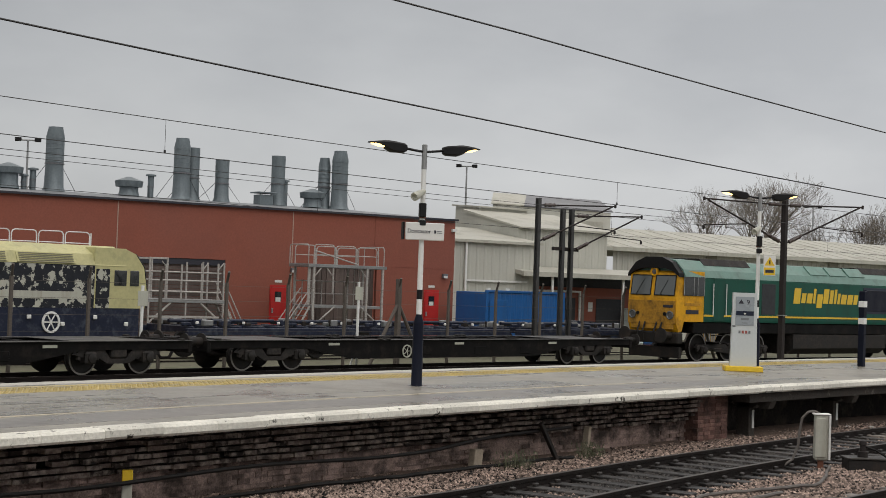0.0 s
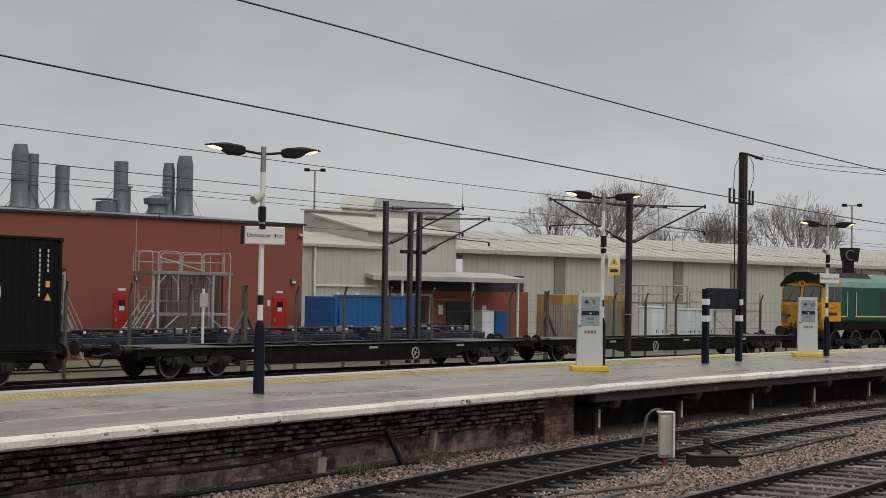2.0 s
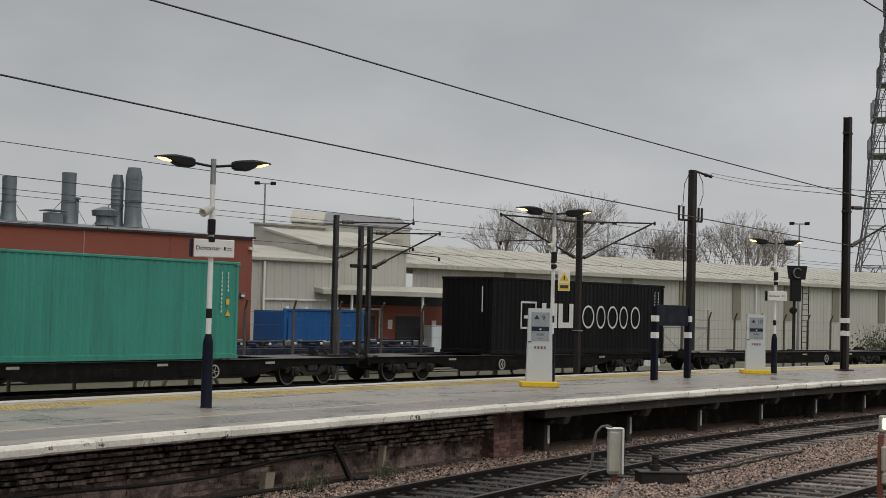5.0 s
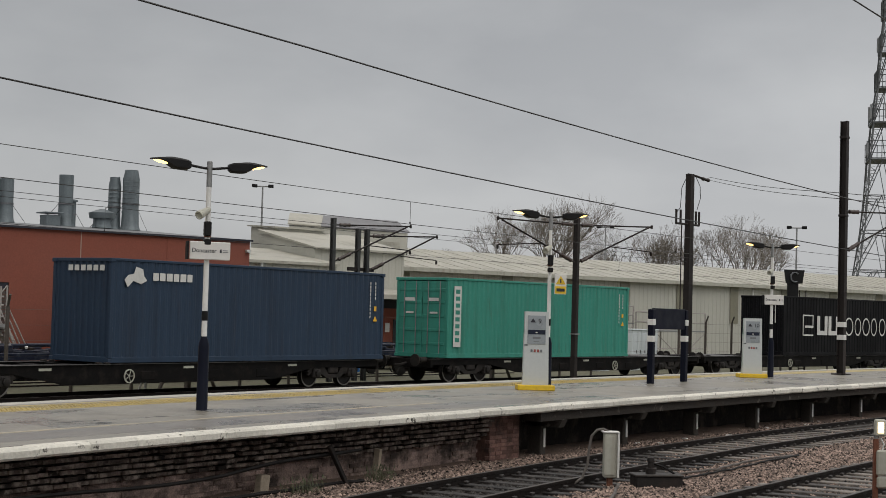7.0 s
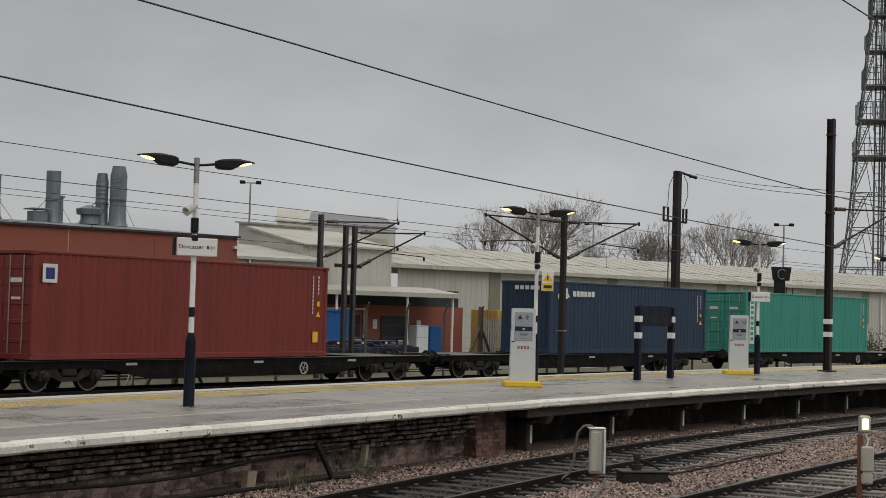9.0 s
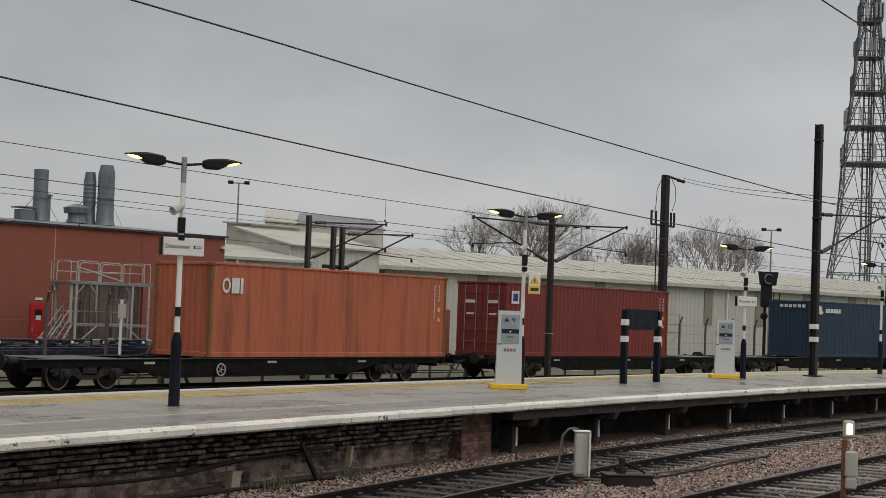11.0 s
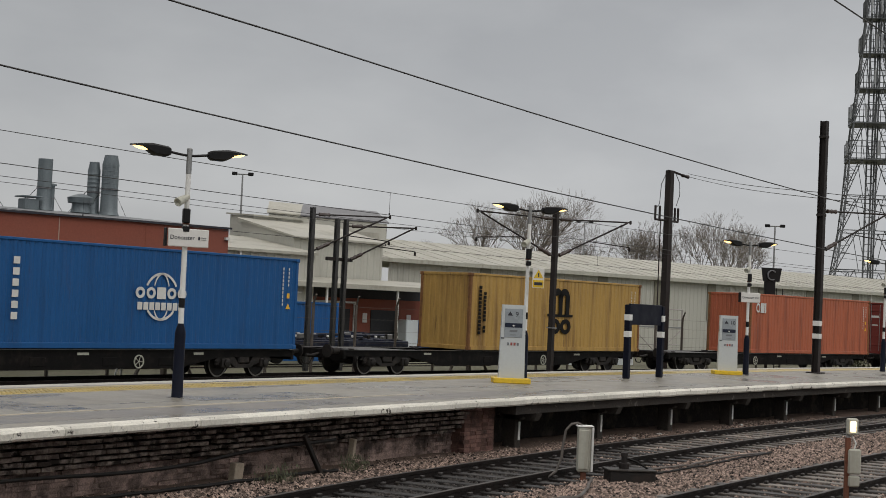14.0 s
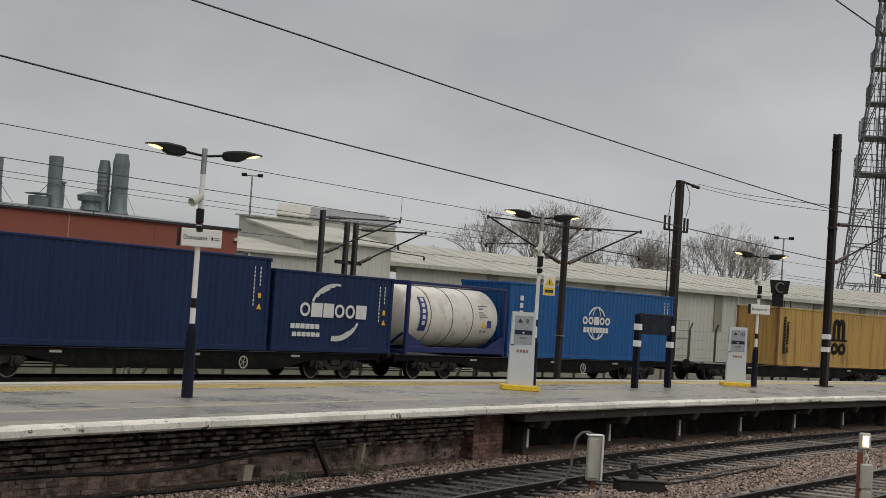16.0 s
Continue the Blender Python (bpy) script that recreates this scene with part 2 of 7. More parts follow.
M = {
    "ballast": mat("ballast", (0.135, 0.096, 0.077), 0.85, 0, 0.6, 2.2, 22, 1.0, (0.04, 0.031, 0.026), 0.8, False, dirt_scale=1.1, spec=0.25),
    "oily_stone": mat("oil_soaked_ballast", (0.030, 0.025, 0.022), 0.5, 0, 0.5, 4.0, 30, 0.4, spec=0.35, island=0.9),
    "oily_wood": mat("oil_black_sleeper", (0.016, 0.014, 0.013), 0.55, 0, 0.6, 5, 30, 0.5, (0.09, 0.078, 0.068), 0.7, False, dirt_scale=6.0, object_random=0.6, spec=0.3, edge=(0.55, 0.66)),
    "chair_iron": mat("worn_chair_iron", (0.022, 0.018, 0.016), 0.5, 0.1, 0.5, 8, 40, 0.3, (0.012, 0.010, 0.009), 0.6, False, dirt_scale=6.0),
    "stone": mat("ballast_stone", (0.218, 0.163, 0.135), 0.8, 0, 0.45, 5.0, 40, 0.4, spec=0.3, island=1.1),
    "earth": mat("yard_ground", (0.135, 0.132, 0.092), 0.85, 0, 0.35, 0.35, 7, 0.5, (0.075, 0.085, 0.04), 0.7, False, dirt_scale=0.8, spec=0.2),
    "deck": mat("wet_asphalt_paving", (0.248, 0.232, 0.200), 0.38, 0, 0.28, 0.6, 18, 0.12, (0.14, 0.122, 0.098), 0.75, False, 0.18, dirt_scale=0.9, spec=0.4),
    "coping": mat("whitewashed_concrete", (0.66, 0.64, 0.57), 0.65, 0, 0.2, 1.6, 25, 0.6, (0.03, 0.026, 0.02), 1.0, False, dirt_scale=5.5, object_random=0.12, edge=(0.60, 0.66), spec=0.25),
    "tactile": mat("yellow_tactile", (0.46, 0.365, 0.15), 0.55, 0, 0.2, 1.0, 30, 0.3, (0.26, 0.24, 0.19), 0.85, False, dirt_scale=1.4),
    "edge_stone": mat("pale_edge_stone", (0.46, 0.44, 0.39), 0.45, 0, 0.15, 1, 20, 0.2),
    "brick": mat("dark_brick", (0.075, 0.058, 0.050), 0.85, 0, 0.6, 3.0, 40, 0.6, (0.30, 0.25, 0.215), 0.9, False, dirt_scale=7.0, object_random=0.9, spec=0.15, edge=(0.47, 0.62)),
    "brick_low": mat("worn_brick", (0.26, 0.19, 0.166), 0.9, 0, 0.6, 4.0, 40, 0.8, (0.035, 0.029, 0.026), 0.9, False, dirt_scale=2.2, object_random=0.5, spec=0.15, edge=(0.44, 0.62)),
    "brick_run": mat("dark_brick_run", (0.075, 0.058, 0.050), 0.85, 0, 0.6, 3.0, 40, 0.6, (0.30, 0.25, 0.215), 0.9, False, dirt_scale=7.0, island=0.9, spec=0.15, edge=(0.47, 0.62)),
    "brick_low_run": mat("worn_brick_run", (0.26, 0.19, 0.166), 0.9, 0, 0.6, 4.0, 40, 0.8, (0.035, 0.029, 0.026), 0.9, False, dirt_scale=2.2, island=0.5, spec=0.15, edge=(0.44, 0.62)),
    "brick_red": mat("red_pier_brick", (0.175, 0.100, 0.083), 0.85, 0, 0.45, 3, 35, 0.5, (0.045, 0.033, 0.03), 0.85, False, dirt_scale=3.5, object_random=0.45, spec=0.2),
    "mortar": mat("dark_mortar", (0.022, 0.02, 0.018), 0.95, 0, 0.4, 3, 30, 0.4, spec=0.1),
    "shade": mat("shaded_back_wall", (0.034, 0.029, 0.026), 0.9, 0, 0.5, 1.5, 20, 0.4, (0.15, 0.118, 0.10), 0.6, False, dirt_scale=2.6, spec=0.15),
    "concrete": mat("stained_dark_concrete", (0.042, 0.036, 0.031), 0.8, 0, 0.4, 2, 30, 0.4, (0.26, 0.24, 0.21), 0.7, False, dirt_scale=4.0, spec=0.25, edge=(0.60, 0.70)),
    "rail": mat("rusty_rail", (0.014, 0.011, 0.010), 0.6, 0.1, 0.3, 4, 30, 0.2, spec=0.15),
    "rail_top": mat("worn_rail_head", (0.055, 0.046, 0.041), 0.5, 0.3, 0.25, 2, 30, 0.05),
    "sleeper": mat("grey_sleeper", (0.125, 0.110, 0.096), 0.55, 0, 0.5, 4, 30, 0.3, (0.022, 0.019, 0.017), 0.9, False, dirt_scale=3.0, object_random=0.9, spec=0.4),
    "iron": mat("dark_iron", (0.018, 0.016, 0.015), 0.65, 0.0, 0.35, 4, 30, 0.2, (0.06, 0.04, 0.03), 0.5, spec=0.25),
    "wagon": mat("grimy_black_steel", (0.0050, 0.0047, 0.0048), 0.65, 0.0, 0.4, 1.5, 20, 0.15, (0.028, 0.022, 0.019), 0.6, False, dirt_scale=2.6, spec=0.12),
    "wagon_top": mat("worn_deck_steel", (0.075, 0.072, 0.07), 0.45, 0.3, 0.4, 2, 20, 0.15, (0.02, 0.018, 0.016), 0.7),
    "bogie": mat("brown_grimy_bogie_steel", (0.019, 0.017, 0.016), 0.65, 0.0, 0.5, 5, 20, 0.2, (0.06, 0.048, 0.042), 0.6, False, dirt_scale=5.0, spec=0.25),
    "faint": mat("worn_faint_paint", (0.40, 0.35, 0.26), 0.5, 0, 0.2, 1, 20, 0.1, (0.24, 0.23, 0.20), 0.9, False, dirt_scale=1.5),
    "band": mat("dark_worn_asphalt", (0.185, 0.172, 0.158), 0.35, 0, 0.25, 0.8, 18, 0.12, (0.115, 0.102, 0.09), 0.75, False, 0.15, dirt_scale=1.4, spec=0.4),
    "wet": mat("wet_dark_asphalt", (0.15, 0.142, 0.125), 0.28, 0, 0.25, 1.5, 20, 0.1, (0.225, 0.218, 0.198), 0.95, False, dirt_scale=2.5, edge=(0.42, 0.6)),
    "wheel": mat("wheel_steel", (0.012, 0.0105, 0.010), 0.6, 0.0, 0.3, 4, 20, 0.1, (0.045, 0.032, 0.026), 0.5, spec=0.25),
    "wheel_rim": mat("bright_wheel_rim", (0.24, 0.23, 0.22), 0.4, 0.7, 0.2, 4, 20, 0.1),
    "mast": mat("dark_mast_steel", (0.022, 0.018, 0.017), 0.6, 0.0, 0.3, 1.5, 20, 0.15, (0.055, 0.036, 0.03), 0.5, True, spec=0.25),
    "galv_dark": mat("dark_galvanised_mast", (0.06, 0.06, 0.06), 0.55, 0.2, 0.3, 1.5, 20, 0.1, (0.03, 0.028, 0.027), 0.6, True, spec=0.3),
    "white": mat("white_gloss_paint", (0.70, 0.70, 0.68), 0.4, 0, 0.08, 2, 20, 0.05, (0.35, 0.33, 0.28), 0.4, True),
    "galv": mat("galvanised_steel", (0.36, 0.37, 0.375), 0.42, 0.75, 0.15, 2, 14, 0.1, (0.22, 0.22, 0.21), 0.5, True),
    "flue": mat("dull_zinc_flue", (0.150, 0.178, 0.192), 0.5, 0.35, 0.18, 2, 14, 0.1, (0.09, 0.105, 0.115), 0.6, True),
    "scaffold": mat("weathered_steel", (0.37, 0.35, 0.33), 0.6, 0.1, 0.3, 3, 14, 0.1, (0.15, 0.11, 0.09), 0.55),
    "rusted_paint": mat("rusting_corner_paint", (0.20, 0.095, 0.04), 0.7, 0, 0.35, 3, 20, 0.2, (0.07, 0.035, 0.02), 0.8, False, dirt_scale=4.0, spec=0.25),
    "galv_dull": mat("dull_galvanised_steel", (0.27, 0.275, 0.275), 0.5, 0.6, 0.2, 2, 14, 0.1),
    "navy": mat("navy_gloss_paint", (0.0040, 0.0058, 0.0145), 0.5, 0, 0.2, 2, 20, 0.05, spec=0.14),
    "black": mat("black_plastic", (0.006, 0.006, 0.0065), 0.5, 0, 0.2, 3, 20, 0.05, spec=0.25),
    "lens": mat("lit_sodium_lens", (1.0, 0.62, 0.20), 0.3, 0, 0.0, 1, 1, 0, emit=3.4),
    "led": mat("lit_warm_lens", (1.0, 0.80, 0.50), 0.3, 0, 0.0, 1, 1, 0, emit=1.6),
    "sign": mat("white_sign_enamel", (0.66, 0.65, 0.62), 0.4, 0, 0.05, 2, 20, 0),
    "ink": mat("dark_sign_ink", (0.02, 0.02, 0.03), 0.5, 0, 0.1, 2, 20, 0),
    "grey_ink": mat("grey_sign_ink", (0.16, 0.17, 0.18), 0.5, 0, 0.1, 2, 20, 0),
    "red_ink": mat("red_sign_ink", (0.30, 0.07, 0.06), 0.5, 0, 0.1, 2, 20, 0),
    "screen": mat("pale_grey_panel", (0.28, 0.31, 0.33), 0.25, 0, 0.06, 2, 20, 0),
    "totem": mat("pale_totem_enamel", (0.52, 0.55, 0.55), 0.35, 0, 0.05, 1, 20, 0.02),
    "yellow": mat("yellow_safety_paint", (0.72, 0.48, 0.02), 0.45, 0, 0.1, 2, 20, 0.05, (0.3, 0.2, 0.05), 0.4),
    "wall_brick": mat("red_brown_brickwork", (0.235, 0.070, 0.045), 0.8, 0, 0.13, 0.3, 14, 0.25, (0.15, 0.045, 0.032), 0.5, False, dirt_scale=0.25),
    "roof_grey": mat("wet_grey_roof_sheet", (0.135, 0.142, 0.15), 0.45, 0.0, 0.2, 0.6, 12, 0.1, (0.22, 0.225, 0.23), 0.6, False, dirt_scale=0.7, spec=0.4),
    "cream": mat("cream_cladding", (0.46, 0.455, 0.405), 0.55, 0, 0.05, 0.2, 10, 0.05, (0.30, 0.29, 0.25), 0.4, True, dirt_scale=0.8),
    "cream_roof": mat("cream_roof_sheet", (0.42, 0.41, 0.355), 0.55, 0, 0.12, 0.3, 8, 0.08, (0.20, 0.19, 0.155), 0.7, False, dirt_scale=0.6, spec=0.3),
    "roof_dark": mat("dark_rooflight_and_gable_shade", (0.13, 0.13, 0.14), 0.4, 0, 0.3, 0.5, 8, 0.1),
    "olive": mat("olive_translucent_panel", (0.20, 0.19, 0.14), 0.4, 0, 0.15, 1, 10, 0.05),
    "opening": mat("dark_open_bay", (0.018, 0.02, 0.024), 0.6, 0, 0.4, 0.6, 8, 0.1),
    "door_red": mat("red_door_paint", (0.42, 0.022, 0.02), 0.5, 0, 0.1, 2, 20, 0.03, (0.25, 0.02, 0.018), 0.5, spec=0.3),
    "prop_stone": mat("buff_stone", (0.36, 0.30, 0.23), 0.8, 0, 0.25, 4, 30, 0.3, (0.16, 0.13, 0.10), 0.6, False, dirt_scale=5.0),
    "joint_pale": mat("pale_joint_sealant", (0.36, 0.27, 0.22), 0.8, 0, 0.15, 2, 20, 0.05),
    "curtain": mat("brown_grimy_plastic", (0.085, 0.062, 0.055), 0.5, 0, 0.25, 1.5, 14, 0.1, (0.17, 0.14, 0.125), 0.8, True, dirt_scale=2.2, object_random=0.35, spec=0.3),
    "cable_grey": mat("dusty_grey_cable_sheath", (0.105, 0.092, 0.082), 0.6, 0, 0.25, 3, 20, 0.1, (0.04, 0.035, 0.03), 0.6),
    "nose_grime": mat("oily_brown_nose_grime", (0.40, 0.205, 0.025), 0.6, 0, 0.35, 3, 14, 0.1, (0.05, 0.032, 0.02), 0.9, False, dirt_scale=2.6, spec=0.25),
    "glass": glass("dark_window_glass", (0.015, 0.018, 0.02)),
    "cab_glass": glass("grey_windscreen_glass", (0.10, 0.11, 0.11), 0.12),
    "blue_box": paint("blue_container_paint", (0.015, 0.10, 0.30), (0.05, 0.06, 0.07), 0.3),
    "bark": mat("grey_bark", (0.19, 0.168, 0.145), 0.9, 0, 0.3, 3, 20, 0.2, spec=0.1),
    "bush": mat("dull_green_leaf", (0.10, 0.105, 0.065), 0.8, 0, 0.4, 2, 20, 0.1, spec=0.2),
    "cable": mat("black_cable_sheath", (0.010, 0.009, 0.0085), 0.55, 0, 0.2, 3, 20, 0.05, spec=0.2),
    "wire": mat("bronze_contact_wire", (0.03, 0.03, 0.03), 0.5, 0.3, 0.1, 1, 5, 0),
    "insul": mat("brown_porcelain", (0.045, 0.03, 0.026), 0.3, 0, 0.2, 3, 20, 0),
    "fence": mat("rusty_fence_steel", (0.10, 0.085, 0.072), 0.7, 0.2, 0.3, 3, 20, 0.2),
    "cabinet": mat("grey_cabinet_paint", (0.70, 0.76, 0.78), 0.45, 0, 0.06, 1, 20, 0.03, (0.45, 0.45, 0.43), 0.4, True),
    "cream_box": mat("cream_grey_box_paint", (0.42, 0.42, 0.36), 0.5, 0, 0.1, 2, 20, 0.05, (0.18, 0.14, 0.10), 0.5, True),
    "post_rust": mat("rusted_post", (0.15, 0.055, 0.03), 0.8, 0, 0.4, 4, 20, 0.2),
    "loco_green": paint("dark_green_loco_paint", (0.006, 0.070, 0.048), (0.012, 0.03, 0.024), 0.5, 0.45, spec=0.25),
    "loco_roof": mat("pale_green_roof_paint", (0.125, 0.225, 0.190), 0.45, 0, 0.15, 0.8, 12, 0.05, (0.05, 0.07, 0.06), 0.5),
    "loco_yellow": mat("dirty_yellow_cab_paint", (0.66, 0.33, 0.010), 0.5, 0, 0.12, 1, 14, 0.05, (0.16, 0.075, 0.02), 0.75, dirt_scale=2.2, spec=0.3),
    "logo_yellow": mat("yellow_lettering", (0.66, 0.43, 0.03), 0.5, 0, 0.06, 1, 14, 0),
    "navy_body": paint("navy_body_paint", (0.010, 0.016, 0.035), (0.03, 0.03, 0.03), 0.4, 0.4),
    "old_cream": mat("faded_cream_paint", (0.47, 0.44, 0.22), 0.6, 0, 0.12, 0.8, 14, 0.1, (0.25, 0.24, 0.14), 0.6),
    "peel": mat("peeling_black_paint", (0.016, 0.018, 0.024), 0.6, 0, 0.3, 1, 14, 0.1, (0.42, 0.42, 0.36), 1.0, False, dirt_scale=2.9, edge=(0.525, 0.54), spec=0.25),
    "siding_blue": mat("dark_blue_frame_paint", (0.010, 0.014, 0.032), 0.45, 0.0, 0.3, 1, 14, 0.1, (0.07, 0.08, 0.10), 0.7, dirt_scale=5.0, spec=0.3),
    "logo_white": mat("white_lettering", (0.62, 0.62, 0.60), 0.55, 0, 0.05, 2, 15, 0, (0.3, 0.3, 0.3), 0.3),
    "logo_black": mat("black_lettering", (0.008, 0.0075, 0.007), 0.65, 0, 0.05, 2, 15, 0, spec=0.15),
    "logo_blue": mat("blue_label", (0.02, 0.03, 0.16), 0.5, 0, 0.05, 2, 15, 0),
    "label_yellow": mat("yellow_label", (0.75, 0.42, 0.03), 0.5, 0, 0.05, 2, 15, 0),
    "tank": mat("off_white_tank_cladding", (0.66, 0.63, 0.56), 0.35, 0, 0.06, 0.6, 14, 0.05, (0.20, 0.17, 0.13), 0.7, False, dirt_scale=2.0, edge=(0.56, 0.72)),
    "tank_frame": paint("blue_tank_frame_paint", (0.015, 0.022, 0.10), (0.04, 0.03, 0.03), 0.4),
    "tower": mat("grey_lattice_steel", (0.12, 0.127, 0.132), 0.5, 0.3, 0.2, 0.5, 5, 0.05),
}
CONT = {
    "black": paint("black_container_paint", (0.0062, 0.0064, 0.0076), (0.017, 0.017, 0.019), 0.5, 0.55, spec=0.12),
    "green": paint("jade_container_paint", (0.042, 0.255, 0.198), (0.03, 0.14, 0.10), 0.5),
    "slate": paint("slate_blue_container_paint", (0.026, 0.046, 0.080), (0.02, 0.028, 0.045), 0.5, 0.5, 0.22),
    "dred": paint("dark_red_container_paint", (0.175, 0.030, 0.024), (0.09, 0.02, 0.016), 0.5),
    "orange": paint("faded_orange_container_paint", (0.41, 0.118, 0.060), (0.15, 0.045, 0.03), 0.75),
    "ochre": paint("ochre_container_paint", (0.42, 0.262, 0.075), (0.14, 0.07, 0.03), 0.8),
    "blue": paint("bright_blue_container_paint", (0.007, 0.080, 0.245), (0.006, 0.04, 0.125), 0.4),
    "dnavy": paint("deep_navy_container_paint", (0.0095, 0.0225, 0.072), (0.008, 0.012, 0.034), 0.5, 0.5, 0.22),
}

for kind_, amount_ in (("ochre", 0.95), ("orange", 0.8), ("dred", 0.6), ("green", 0.6), ("blue", 0.35), ("slate", 0.25)):
    rust_runs(CONT[kind_], amount_)


# ------------------------------------------------------------------ mesh kit
class B:
    """Vertices and faces of one mesh, grown piece by piece."""

    def __init__(self):
        self.v, self.f = [], []

    def add(self, vs, fs):
        k = len(self.v)
        self.v += [tuple(p) for p in vs]
        self.f += [tuple(i + k for i in q) for q in fs]
        return self

    def box(self, c, s, ch=0.0, m=None):
        x, y, z = s[0] / 2, s[1] / 2, s[2] / 2
        if ch <= 0:
            vs = [(a * x, b * y, d * z) for a in (-1, 1) for b in (-1, 1) for d in (-1, 1)]
            fs = [(0, 1, 3, 2), (4, 6, 7, 5), (0, 4, 5, 1), (2, 3, 7, 6), (0, 2, 6, 4), (1, 5, 7, 3)]
        else:
            ch = min(ch, x * 0.9, y * 0.9, z * 0.9)
            vs, idx = [], {}
            for a in (-1, 1):
                for b in (-1, 1):
                    for d in (-1, 1):
                        for ax, p in enumerate(((a * x, b * (y - ch), d * (z - ch)), (a * (x - ch), b * y, d * (z - ch)), (a * (x - ch), b * (y - ch), d * z))):
                            idx[a, b, d, ax] = len(vs)
                            vs.append(p)
            g = lambda a, b, d, ax: idx[a, b, d, ax]
            fs = []
            for w in (-1, 1):
                fs.append([g(w, -1, -1, 0), g(w, 1, -1, 0), g(w, 1, 1, 0), g(w, -1, 1, 0)][::w])
                fs.append([g(-1, w, -1, 1), g(-1, w, 1, 1), g(1, w, 1, 1), g(1, w, -1, 1)][::w])
                fs.append([g(-1, -1, w, 2), g(1, -1, w, 2), g(1, 1, w, 2), g(-1, 1, w, 2)][::w])
                for q in (-1, 1):
                    fs.append([g(w, q, -1, 0), g(w, q, 1, 0), g(w, q, 1, 1), g(w, q, -1, 1)][::-w * q])
                    fs.append([g(w, -1, q, 0), g(w, -1, q, 2), g(w, 1, q, 2), g(w, 1, q, 0)][::w * q])
                    fs.append([g(-1, w, q, 1), g(-1, w, q, 2), g(1, w, q, 2), g(1, w, q, 1)][::w * q])
                    for r in (-1, 1):
                        fs.append([g(w, q, r, 0), g(w, q, r, 1), g(w, q, r, 2)][::w * q * r])
        vs = [Vector(p) + Vector((0, 0, 0)) for p in vs]
        if m is not None:
            vs = [m @ p for p in vs]
        return self.add([p + Vector(c) for p in vs], fs)

    def tube(self, p0, p1, r0, r1=None, seg=8, cap=True):
        p0, p1 = Vector(p0), Vector(p1)
        r1 = r0 if r1 is None else r1
        d = (p1 - p0).normalized()
        a = d.cross(Vector((0, 0, 1)) if abs(d.z) < 0.9 else Vector((1, 0, 0))).normalized()
        b = d.cross(a)
        vs = []
        for p, r in ((p0, r0), (p1, r1)):
            for i in range(seg):
                t = 2 * math.pi * i / seg
                vs.append(p + (a * math.cos(t) + b * math.sin(t)) * r)
        fs = [(i, (i + 1) % seg, seg + (i + 1) % seg, seg + i) for i in range(seg)]
        if cap:
            fs += [tuple(range(seg))[::-1], tuple(range(seg, 2 * seg))]
        return self.add(vs, fs)

    def path(self, pts, r, seg=6):
        """One bent tube through the points."""
        pts = [Vector(p) for p in pts]
        pts = [p for k, p in enumerate(pts) if k == 0 or (p - pts[k - 1]).length > 1e-5]
        vs, fs, a = [], [], None
        n = len(pts)
        for k, p in enumerate(pts):
            d = (pts[min(k + 1, n - 1)] - pts[max(k - 1, 0)]).normalized()
            if a is None:
                a = d.cross(Vector((0, 0, 1)) if abs(d.z) < 0.9 else Vector((1, 0, 0)))
            a = (a - d * a.dot(d)).normalized()
            b = d.cross(a)
            for i in range(seg):
                t = 2 * math.pi * i / seg
                vs.append(p + (a * math.cos(t) + b * math.sin(t)) * r)
        for k in range(n - 1):
            for i in range(seg):
                j = (i + 1) % seg
                fs.append((k * seg + i, k * seg + j, (k + 1) * seg + j, (k + 1) * seg + i))
        fs += [tuple(range(seg))[::-1], tuple(range((n - 1) * seg, n * seg))]
        return self.add(vs, fs)

    def lathe(self, c, axis, prof, seg=16):
        """prof: (distance along the axis, radius) pairs."""
        d = Vector(axis).normalized()
        a = d.cross(Vector((0, 0, 1)) if abs(d.z) < 0.9 else Vector((1, 0, 0))).normalized()
        b = d.cross(a)
        vs, fs = [], []
        for h, r in prof:
            for i in range(seg):
                t = 2 * math.pi * i / seg
                vs.append(Vector(c) + d * h + (a * math.cos(t) + b * math.sin(t)) * r)
        for k in range(len(prof) - 1):
            for i in range(seg):
                j = (i + 1) % seg
                fs.append((k * seg + i, k * seg + j, (k + 1) * seg + j, (k + 1) * seg + i))
        n = len(prof)
        fs += [tuple(range(seg))[::-1], tuple(range((n - 1) * seg, n * seg))]
        return self.add(vs, fs)

    def prism(self, poly, axis, a0, a1):
        """poly extruded along axis 'x', 'y' or 'z' from a0 to a1; poly gives the other two coordinates in order."""
        def at(p, a):
            return {"x": (a, p[0], p[1]), "y": (p[0], a, p[1]), "z": (p[0], p[1], a)}[axis]
        n = len(poly)
        vs = [at(p, a0) for p in poly] + [at(p, a1) for p in poly]
        fs = [(i, (i + 1) % n, n + (i + 1) % n, n + i) for i in range(n)] + [tuple(range(n))[::-1], tuple(range(n, 2 * n))]
        return self.add(vs, fs)

    def ring(self, c, axis, r, w, t, seg=20, sx=1.0, a0=0.0, a1=360.0):
        """A flat ring (or arc) of radius r, width w, thickness t, about axis 'x' or 'y'."""
        full = abs(a1 - a0) > 359
        vs, fs = [], []
        steps = seg if full else seg + 1
        for i in range(steps):
            g = radians(a0 + (a1 - a0) * i / seg)
            for rr in (r - w / 2, r + w / 2):
                for h in (-t / 2, t / 2):
                    u, v = math.cos(g) * rr * sx, math.sin(g) * rr
                    vs.append((c[0] + u, c[1] + h, c[2] + v) if axis == "y" else (c[0] + h, c[1] + u, c[2] + v))
